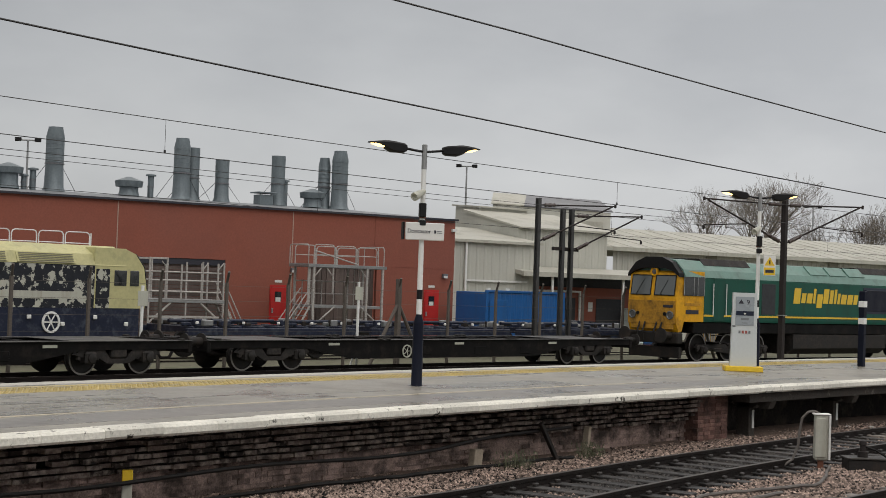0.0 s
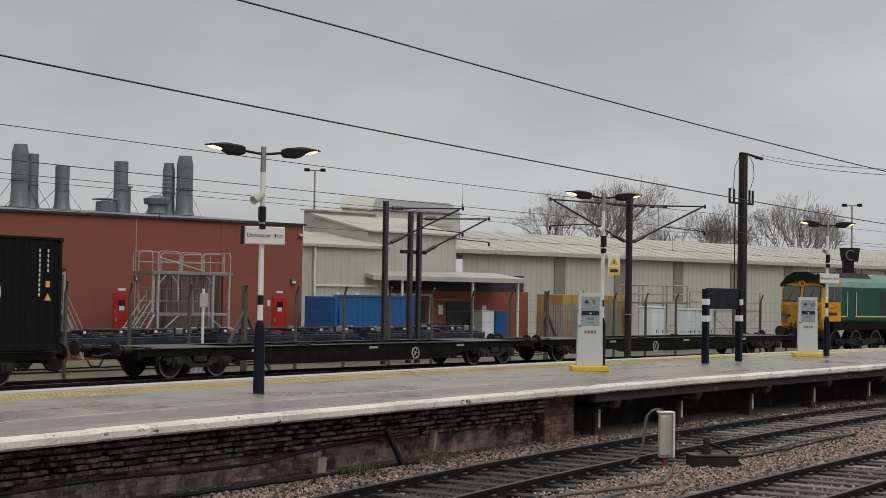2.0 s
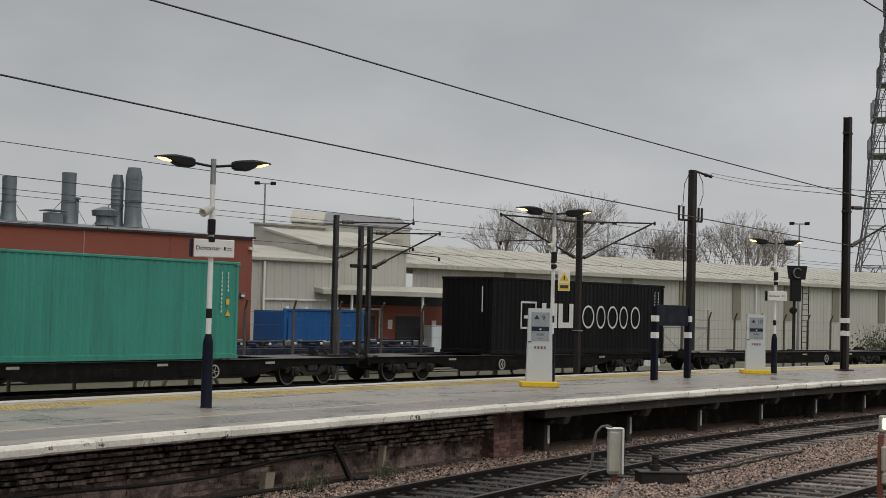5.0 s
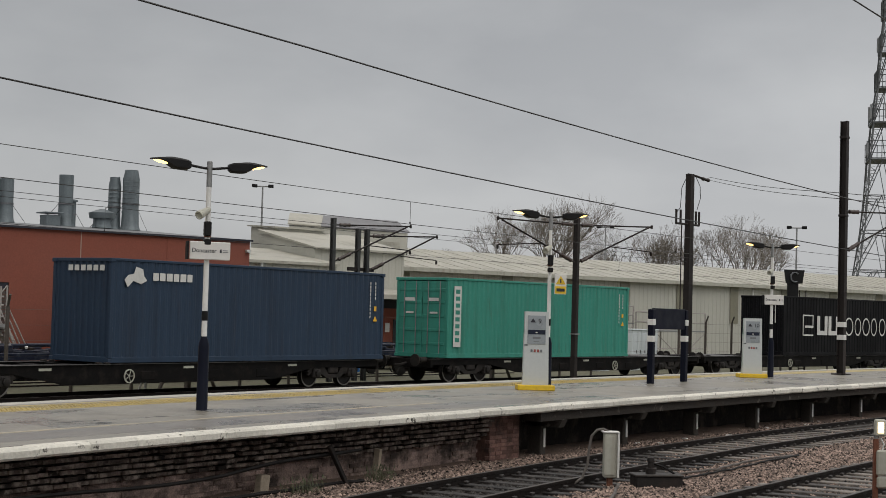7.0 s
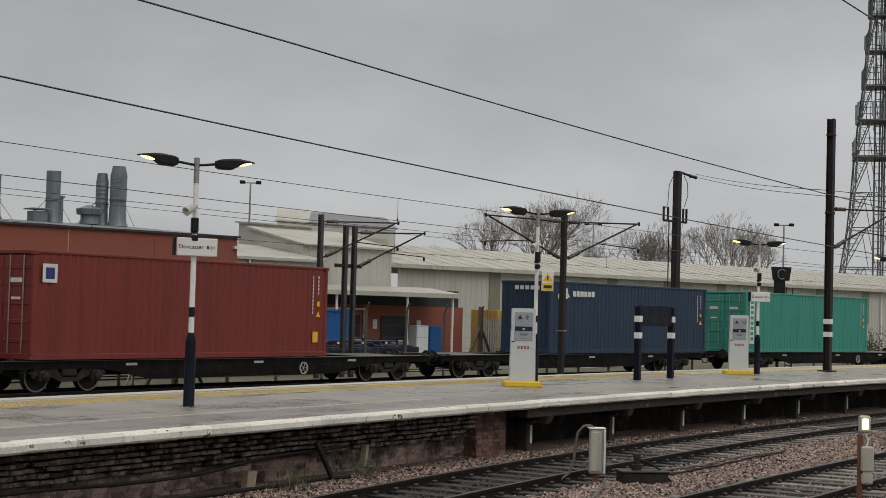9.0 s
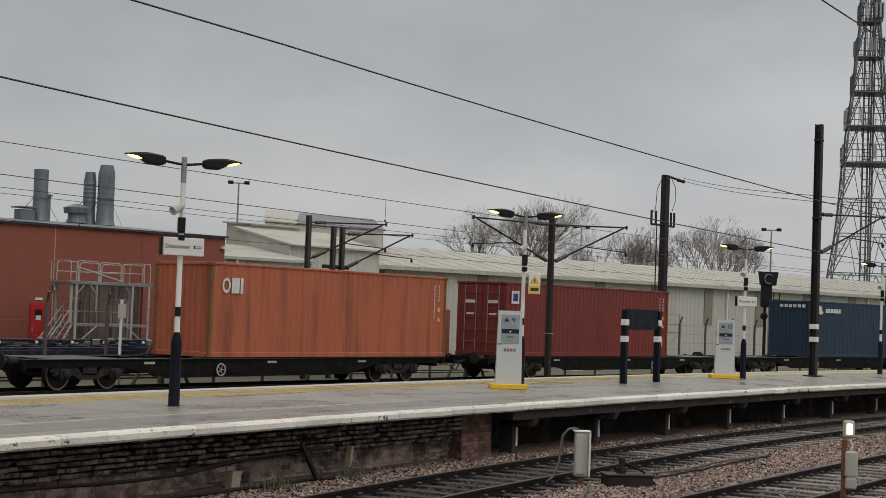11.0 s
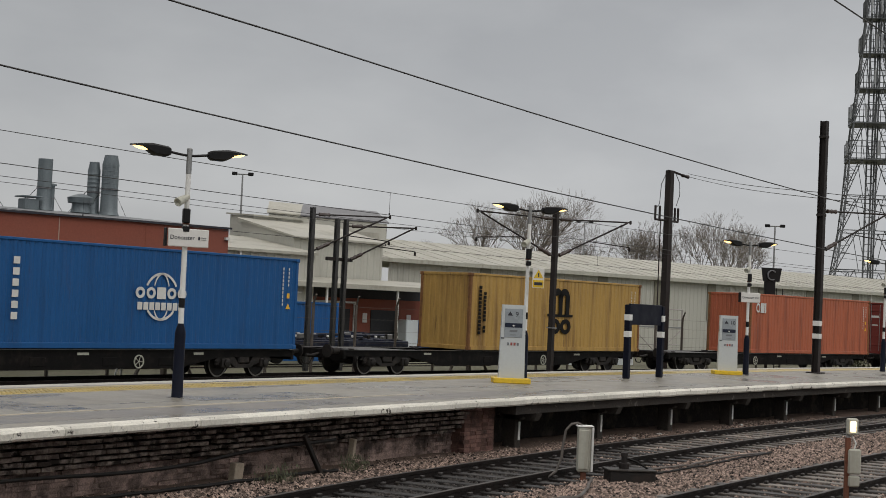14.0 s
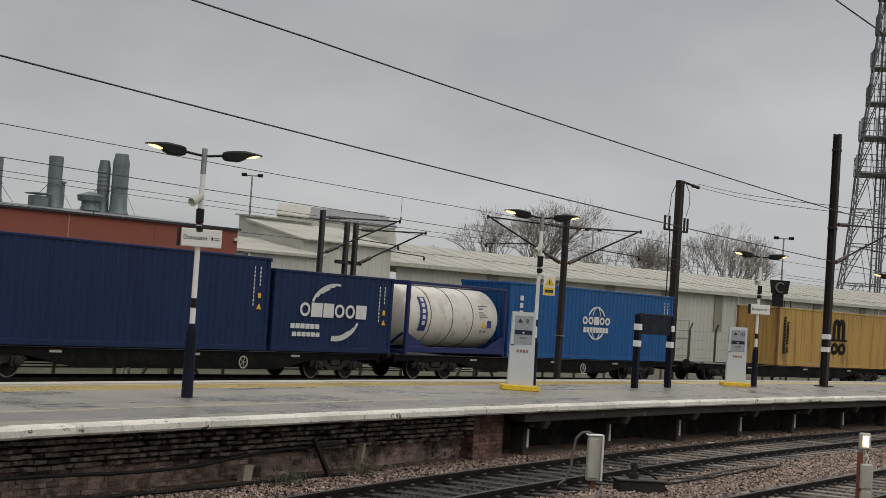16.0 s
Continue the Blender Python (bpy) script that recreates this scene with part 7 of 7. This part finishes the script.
    part("top_rail", B().box((0, -1.2, 2.66), (4.25, 0.1, 0.1), 0.01), M["blue_box"], c)
    for x in (-2.06, 2.06):
        part("corner_post", B().box((x, -1.2, 1.36), (0.12, 0.12, 2.6), 0.01), M["blue_box"], c)
    part("door", B().box((-1.45, -1.235, 1.25), (0.9, 0.03, 2.1), 0.01), M["blue_box"], c)
    for x in (-1.9, -0.9):
        part("lifting_lug", B().box((x, -1.1, 2.75), (0.16, 0.1, 0.1), 0.01), M["white"], c)
    c = thing("parked_car", "dark blue car parked in the yard", "car", place_q(5.8, -1.4, -0.2, 4))
    bd = B().prism([(-1.9, 0.35), (1.95, 0.35), (2.0, 0.75), (1.2, 0.95), (0.6, 1.42), (-0.9, 1.45), (-1.75, 1.0), (-2.0, 0.9)], "y", -0.82, 0.82)
    part("body", bd, M["siding_blue"], c)
    part("side_window", B().prism([(-1.3, 0.98), (0.9, 0.96), (0.5, 1.34), (-0.85, 1.36)], "y", -0.83, -0.822), M["glass"], c)
    for x in (-1.25, 1.25):
        for y in (-0.76, 0.76):
            wh = part("wheel", B().lathe((x, y, 0.33), (0, 1, 0), [(-0.1, 0.2), (-0.1, 0.33), (0.1, 0.33), (0.1, 0.2)], 20), M["black"], c)
            part("rim", B().ring((x, y - 0.105, 0.33), "y", 0.17, 0.07, 0.02, 18), M["white"], wh, "pale wheel rim")
    c = thing("yellow_store", "yellow steel store box", "container", place_q(23.6, 6.6, -0.2))
    part("body", B().box((0, 0, 1.45), (5.2, 2.2, 2.9), 0.03), CONT["ochre"], c)
    for x in (-1.6, -0.8):
        part("vent", B().box((x, -1.11, 1.5), (0.5, 0.02, 1.1)), M["olive"], c)
    for s, h, w in ((69.55, 2.3, 1.0), (72.35, 2.2, 0.72), (73.1, 2.2, 0.7), (73.85, 2.2, 0.7)):
        c = thing("equipment_cabinet", "pale grey lineside equipment cabinet", "cabinet", place(s, 8.3, -0.2), group="lineside cabinets")
        part("body", B().box((0, 0, h / 2), (w, 0.8, h), 0.03), M["cabinet"], c)
        part("roof_cap", B().box((0, 0, h + 0.03), (w + 0.1, 0.9, 0.07), 0.02), M["cabinet"], c)
        for x in (-w / 4, w / 4):
            part("door", B().box((x, -0.41, h / 2), (w / 2 - 0.08, 0.02, h - 0.25), 0.006), M["cabinet"], c)
            part("handle", B().box((x + 0.1, -0.43, h / 2), (0.04, 0.03, 0.16), 0.006), M["ink"], c)
    for u, col, label in ((16.45, "cabinet", "white upright locker"), (17.4, "blue_box", "blue upright locker")):
        c = thing("yard_locker", label + " standing in the yard", "locker", place_q(u, 6.9, -0.2))
        part("body", B().box((0, 0, 0.97), (0.85, 0.7, 1.94), 0.02), M[col], c)
        part("door", B().box((0, -0.36, 0.97), (0.76, 0.02, 1.8), 0.006), M[col], c)
    for k in range(34):
        c = thing("palisade_pale", "galvanised palisade fence pale", "fence", place_q(16.8 + 0.17 * k, 2.4, -0.2), group="palisade fence")
        part("pale", B().prism([(-0.05, 0), (0.05, 0), (0.05, 2.3), (0, 2.45), (-0.05, 2.3)], "y", -0.012, 0.012), M["galv_dull"], c)
    make_staging(25.0, 3.5, 4.0, 2.3, 3.3, "galvanised staging frame behind the cabinets")
    make_staging(31.0, 3.5, 4.5, 1.9, 3.0, "galvanised staging frame behind the cabinets")
    # signal
    c = thing("railway_signal", "black colour-light signal seen on its post with a ladder", "signal", place(82.5, 5.0, -0.2, -30))
    part("post", B().tube((0, 0, 0), (0, 0, 4.2), 0.09), M["mast"], c)
    part("head", B().box((0, -0.12, 4.6), (0.62, 0.25, 1.7), 0.04), M["black"], c)
    part("hood_panel", B().prism([(-0.5, 4.95), (0.5, 4.95), (0.62, 5.7), (-0.62, 5.7)], "y", -0.3, -0.25), M["black"], c, "black back board")
    part("hood_ring", B().ring((0, -0.34, 5.3), "y", 0.26, 0.05, 0.12, 18, 1.0, 40, 300), M["grey_ink"], c)
    part("lower_head", B().lathe((-0.15, -0.15, 3.25), (-0.4, -1, 0), [(0, 0.2), (0.25, 0.2), (0.28, 0.14)], 14), M["black"], c)
    for x in (0.55, 0.95):
        part("ladder_side", B().tube((x, 0.1, 0), (x, 0.1, 4.6), 0.03), M["mast"], c)
    for k in range(14):
        part("rung", B().tube((0.55, 0.1, 0.3 + 0.3 * k), (0.95, 0.1, 0.3 + 0.3 * k), 0.018), M["mast"], c)
    # yard floodlight poles
    for brg, d, z in ((55.72, 95, 10.5), (39.35, 82, 9.8), (75.73, 105, 9.3), (68.7, 120, 10.0)):
        a = radians(brg)
        c = thing("floodlight_pole", "slim grey pole with two floodlights", "floodlight", pose(d * math.sin(a), d * math.cos(a), -0.3, 0, 0, -brg), group="yard floodlights")
        part("pole", B().lathe((0, 0, 0), (0, 0, 1), [(0, 0.1), (z, 0.05)], 10), M["galv_dull"], c)
        part("cross_arm", B().tube((-0.45, 0, z), (0.45, 0, z), 0.04), M["galv_dull"], c)
        for x in (-0.5, 0.5):
            part("flood_lamp", B().box((x, -0.1, z + 0.02), (0.34, 0.3, 0.2), 0.03), M["black"], c)


# ------------------------------------------------------------------ trackside things
def build_trackside():
    c = thing("location_box", "pale grey-green lineside box on a short post", "equipment box", place(25.1, -18.15, -0.2, -55))
    part("body", B().box((0, 0, 0.58), (0.22, 0.20, 0.74), 0.02), M["cream_box"], c)
    part("cover", B().box((-0.03, -0.12, 0.58), (0.17, 0.02, 0.64), 0.008), M["cream_box"], c)
    part("side_rib", B().box((0.12, -0.115, 0.58), (0.035, 0.03, 0.72), 0.006), M["white"], c)
    part("cap", B().box((0, 0, 0.955), (0.28, 0.24, 0.025), 0.01), M["white"], c)
    part("stub_post", B().box((0, 0, 0.12), (0.09, 0.09, 0.3), 0.01), M["post_rust"], c)
    part("cable", B().path([(-0.04, 0, 0.96), (-0.12, 0, 1.00), (-0.22, 0, 0.98), (-0.31, 0, 0.88), (-0.35, 0, 0.65), (-0.37, -0.02, 0.42), (-0.46, -0.05, 0.2), (-0.62, -0.1, 0.09), (-0.9, -0.4, 0.07)], 0.022, 8), M["cable_grey"], c, "thick grey cable")
    c = thing("trough_box", "dark timber cable trough box with a pipe stub", "cable trough", place(25.65, -18.75, -0.2, -50))
    part("body", B().box((0, 0, 0.12), (0.78, 0.42, 0.27), 0.02), M["iron"], c)
    part("lid", B().box((0, 0, 0.265), (0.82, 0.46, 0.03), 0.008), M["sleeper"], c)
    part("pipe_stub", B().lathe((-0.1, 0, 0.27), (0, 0, 1), [(0, 0.085), (0.10, 0.085), (0.11, 0.055), (0.2, 0.05), (0.21, 0.065), (0.27, 0.06), (0.28, 0.03)], 12), M["mast"], c, "", True)
    part("hose", B().path([(-0.05, 0, 0.45), (0.1, 0, 0.4), (0.28, 0, 0.30), (0.55, 0.1, 0.06)], 0.02, 6), M["cable"], c)
    rnd = random.Random(8)

    def ground_cable(pts, r, label):
        b = B()
        out = []
        for (s0, n0), (s1, n1) in zip(pts, pts[1:]):
            for i in range(8):
                t = i / 8
                out.append(P(s0 + (s1 - s0) * t, n0 + (n1 - n0) * t + rnd.uniform(-0.015, 0.015), -0.092 + rnd.uniform(0, 0.02)))
        b.path(out, r, 6)
        tagged(new("ground_cable", b.mesh("ground_cable", M["cable_grey"] if r > 0.025 and "loop" in label or "pale" in label else M["cable"])), label, "cable", group="ground cables")
    ground_cable([(25.0, -18.35), (23.6, -18.9), (22.6, -19.25), (21.3, -19.05), (20.0, -18.75), (18.9, -19.0), (18.2, -19.35), (19.1, -19.4), (21.5, -19.3)], 0.026, "dusty grey cable loop lying on the ballast")
    ground_cable([(25.8, -18.5), (27.2, -18.3), (28.9, -18.55), (31.0, -18.35), (33.5, -18.5)], 0.02, "pale cable lying on the ballast")
    ground_cable([(25.9, -18.7), (27.4, -18.75), (29.2, -18.75), (31.5, -18.6), (33.6, -18.55)], 0.02, "dark cable lying on the ballast")
    ground_cable([(8, -14.9), (12, -14.95), (16, -14.9), (19, -15.0), (21.8, -14.95), (22.4, -15.1)], 0.03, "dark cable along the platform face")
    b = B()
    b.path([P(8 + 0.6 * i, -14.93 + 0.02 * math.sin(i), 0.24 + 0.03 * math.sin(i * 0.7) + (0.03 * (i - 18) if i > 18 else 0)) for i in range(25)], 0.028, 6)
    tagged(new("face_cable", b.mesh("face_cable", M["cable"])), "thick black cable along the platform face", "cable", group="ground cables")
    c = thing("lit_marker_post", "rusted post with a small lit lamp and cream box", "lamp post", place(24.2, -22.75, -0.2, -60))
    part("post", B().box((0, 0, 0.6), (0.07, 0.07, 1.2), 0.006), M["post_rust"], c)
    part("upper_post", B().box((0, 0.0, 1.15), (0.05, 0.05, 0.55), 0.006), M["galv_dull"], c)
    part("lamp_body", B().box((0.05, -0.02, 1.36), (0.16, 0.10, 0.24), 0.02), M["cream_box"], c)
    part("lens", B().box((0.05, -0.078, 1.36), (0.09, 0.02, 0.16), 0.01), M["led"], c, "lit white lens")
    part("junction_box", B().box((0.09, -0.03, 0.86), (0.18, 0.12, 0.36), 0.02), M["cream_box"], c, "cream junction box")
    part("junction_box", B().box((0.09, -0.03, 0.58), (0.16, 0.11, 0.16), 0.02), M["cream_box"], c)
    part("conduit", B().path([(0.05, 0, 1.24), (0.12, 0.02, 1.12), (0.1, 0.02, 1.04)], 0.012, 6), M["white"], c)
    for s, n in ((20.25, -22.15),):
        c = thing("marker_stub", "short pale concrete marker stub", "marker", place(s, n, -0.2, -50), group="marker stubs")
        part("stub", B().box((0, 0, 0.14), (0.17, 0.12, 0.3), 0.015), M["white"], c)
    c = thing("yellow_tipped_stub", "short concrete stub with a yellow top", "marker", place(12.72, -14.83, -0.2, -40))
    part("stub", B().box((0, 0, 0.2), (0.12, 0.1, 0.4), 0.01), M["cream_box"], c)
    part("cap", B().box((0, 0, 0.48), (0.125, 0.105, 0.15), 0.01), M["yellow"], c, "yellow top")
    # litter and weeds on the ballast
    for i in range(14):
        s, n = rnd.uniform(27, 46), rnd.uniform(-15.7, -14.2)
        c = thing("litter", "scrap of pale litter on the ballast", "litter", place(s, n, -0.15, rnd.uniform(0, 180)), group="litter")
        part("scrap", B().box((0, 0, 0.03), (rnd.uniform(0.06, 0.2), rnd.uniform(0.05, 0.1), 0.05), 0.015), M["white"], c)
    for k, (s, n) in enumerate(((20.5, -15.2), (22.9, -15.05))):
        b = B()
        for i in range(120):
            a, h = rnd.uniform(0, 6.28), rnd.uniform(0.06, 0.26)
            p = P(s + rnd.gauss(0, 0.2), n + rnd.gauss(0, 0.1), -0.15)
            q = p + Vector((math.cos(a) * h * 0.6, math.sin(a) * h * 0.6, h))
            sd = Vector((-math.sin(a), math.cos(a), 0)) * 0.006
            b.add([p - sd, p + sd, q], [(0, 1, 2)])
            b.add([q - sd * 2, q + sd * 2, q + Vector((0.02, 0.02, 0.05))], [(0, 1, 2)])
        tagged(new("weed", b.mesh("weed", M["bush"])), "straggling weed tuft on the ballast", "weed", kind="stuff")


# ------------------------------------------------------------------ distance
def build_tree(d, brg, h, seed, spread=1.0):
    rnd = random.Random(seed)
    a = radians(brg)
    c = thing("bare_tree", "leafless winter tree with a fine grey crown", "tree", pose(d * math.sin(a), d * math.cos(a), -0.3, 0, 0, rnd.uniform(0, 360)), group="bare trees")
    tr, cr = B(), B()

    def grow(p, dirn, length, r, depth):
        q = p + dirn * length
        (tr if depth < 2 else cr).tube(p, q, r, r * 0.72, 5 if depth < 2 else 3, cap=False)
        if depth >= 8:
            return
        k = 3 if depth in (1, 2, 3, 4) else 2
        for i in range(k):
            ax = Vector((rnd.gauss(0, 1), rnd.gauss(0, 1), rnd.gauss(0, 0.5))).normalized()
            nd = (dirn + ax * rnd.uniform(0.35, 0.75) * spread + Vector((0, 0, 0.22))).normalized()
            grow(q, nd, length * rnd.uniform(0.66, 0.86), max(r * 0.60, 0.0085), depth + 1)
    grow(Vector((0, 0, 0)), Vector((0, 0, 1)), h * 0.24, h * 0.018, 0)
    top = max(v[2] for v in tr.v + cr.v)
    k = h / top
    for b in (tr, cr):
        b.v = [(x * k, y * k, z * k) for x, y, z in b.v]
    part("trunk", tr, M["bark"], c)
    part("crown", cr, M["bark"], c, "fine bare twigs")


def build_distance():
    for i, (d, brg, h, sp) in enumerate(((156, 62.7, 9.6, 1.0), (154, 63.7, 9.9, 1.0), (142, 65.1, 13.3, 1.0), (140, 66.1, 14.6, 1.0), (144, 66.9, 13.2, 0.95), (151, 69.6, 11.8, 1.0), (148, 70.5, 12.7, 0.95), (150, 71.3, 12.0, 0.9), (148, 72.8, 12.6, 1.0), (146, 73.6, 13.2, 0.95), (150, 74.5, 12.4, 1.0))):
        build_tree(d, brg, h, 20 + i, sp)
    # shrub by the fence
    rnd = random.Random(5)
    for s, n in ((93.2, 6.3), (95.6, 6.8)):
        b = B()
        for i in range(700):
            v = Vector((rnd.gauss(0, 0.8), rnd.gauss(0, 0.6), abs(rnd.gauss(0.7, 0.5))))
            p = P(s, n) + v
            d = Vector((rnd.gauss(0, 1), rnd.gauss(0, 1), rnd.gauss(0, 1))).normalized() * 0.09
            e = d.cross(Vector((rnd.gauss(0, 1), rnd.gauss(0, 1), 1))).normalized() * 0.05
            b.add([p - d, p + e, p + d, p - e], [(0, 1, 2, 3)])
        for i in range(40):
            b.tube(P(s + rnd.gauss(0, 0.2), n, -0.3), P(s + rnd.gauss(0, 0.9), n + rnd.gauss(0, 0.5), rnd.uniform(1.2, 2.6)), 0.012, 0.006, 3)
        tagged(new("shrub", b.mesh("shrub", M["bush"])), "thin green shrub by the yard fence", "shrub", group="shrubs")
    # lattice mast
    a = radians(79.05)
    D = 180
    c = thing("lattice_tower", "tall grey steel lattice communications tower with antenna decks", "lattice tower", pose(D * math.sin(a), D * math.cos(a), -0.3, 0, 0, -79 + 6))

    taper = ((0, 5.0), (9, 3.75), (13.5, 3.14), (17.5, 2.8), (21.6, 2.57), (25.8, 2.2), (29.8, 1.75), (33.9, 1.43), (38, 1.07), (50, 0.9))

    def half(z):
        for (z0, h0), (z1, h1) in zip(taper, taper[1:]):
            if z <= z1:
                return h0 + (h1 - h0) * (z - z0) / (z1 - z0)
        return 0.9
    zs = [0, 4.5, 9, 13.5, 17.5, 21.6, 25.8, 29.8, 33.9, 38, 42, 47]
    cn = ((-1, -1), (1, -1), (1, 1), (-1, 1))
    for x, y in cn:
        part("leg", B().path([(x * half(z), y * half(z), z) for z in zs], 0.085, 5), M["tower"], c)
    for k in range(4):
        (x0, y0), (x1, y1) = cn[k], cn[(k + 1) % 4]
        b = B()

        def on_face(w, z):
            h, t = half(z), (w + 1) / 2
            return ((x0 + (x1 - x0) * t) * h, (y0 + (y1 - y0) * t) * h, z)
        for z0, z1 in zip(zs, zs[1:]):
            b.tube(on_face(-1, z1), on_face(1, z1), 0.055, None, 4)
            for e in (-1, 1):
                b.tube(on_face(e, z0), on_face(0.46 * e, z1), 0.055, None, 4)
                b.tube(on_face(0.46 * e, z1), on_face(0.14 * e, z0), 0.04, None, 4)
                for f in (0.2, 0.4, 0.6, 0.8):
                    z = z0 + (z1 - z0) * f
                    b.tube(on_face(e, z), on_face(e * (1 - 0.54 * f), z), 0.028, None, 4)
                    b.tube(on_face(e, z + 0.2 * (z1 - z0)), on_face(e * (1 - 0.54 * f), z), 0.024, None, 4)
        part("bracing", b, M["tower"], c, kind="stuff")
    b = B()
    for x in (-0.45, 0.1, 0.4, 0.65):
        b.tube((x, 0, 0), (x, 0, 47), 0.11, None, 5)
    for k in range(60):
        b.tube((-0.5, 0, 0.4 + 0.78 * k), (0.5, 0, 0.4 + 0.78 * k), 0.04, None, 4)
    part("cable_ladder", b, M["tower"], c, kind="stuff")
    rnd = random.Random(3)
    for z, hw in ((21.6, 2.7), (25.8, 2.4), (29.8, 1.85), (33.9, 1.52), (38.0, 1.27), (42.0, 1.2)):
        dk = part("deck", B().box((0, 0, z), (hw * 2, hw * 2, 0.12), 0.02), M["tower"], c, "antenna deck")
        b = B()
        for k in range(4):
            (x0, y0), (x1, y1) = cn[k], cn[(k + 1) % 4]
            for zz in (0.7, 2.1):
                b.tube((x0 * hw, y0 * hw, z + zz), (x1 * hw, y1 * hw, z + zz), 0.045, None, 4)
            for i in range(5):
                t = i / 4
                b.tube(((x0 + (x1 - x0) * t) * hw, (y0 + (y1 - y0) * t) * hw, z), ((x0 + (x1 - x0) * t) * hw, (y0 + (y1 - y0) * t) * hw, z + 2.2), 0.045, None, 4)
        part("guard_rail", b, M["tower"], dk, kind="stuff")
        for i in range(5):
            x, y = rnd.choice((-1, 1)) * hw * 1.05, rnd.uniform(-1, 1) * hw
            if rnd.random() < 0.5:
                x, y = y, -hw * 1.05
            part("antenna", B().box((x, y, z + 1.3), (0.22, 0.22, 1.7), 0.04), M["galv"], dk, "grey panel antenna")


build_ground()
build_track("track_near", track1_n, 2, 100, "worn track beside the island platform", True, 62)
build_track("track_front", lambda s: -21.17, 2, 80, "worn track in front of the station platforms", True, 56)
build_track("track_far_platform", lambda s: -7.5, -30, 120, "track on the far side of the island platform", False)
build_track("goods_line", goods_n, -175, 262, "goods line on which the train runs", False, z=GOODS_Z)
build_track("siding_track", lambda s: 8.3, -20, 62, "yard siding", False)
build_train()
build_works()
build_yard()
build_overhead()
build_platform_things()
build_trackside()
build_distance()
build_platform()
motions()
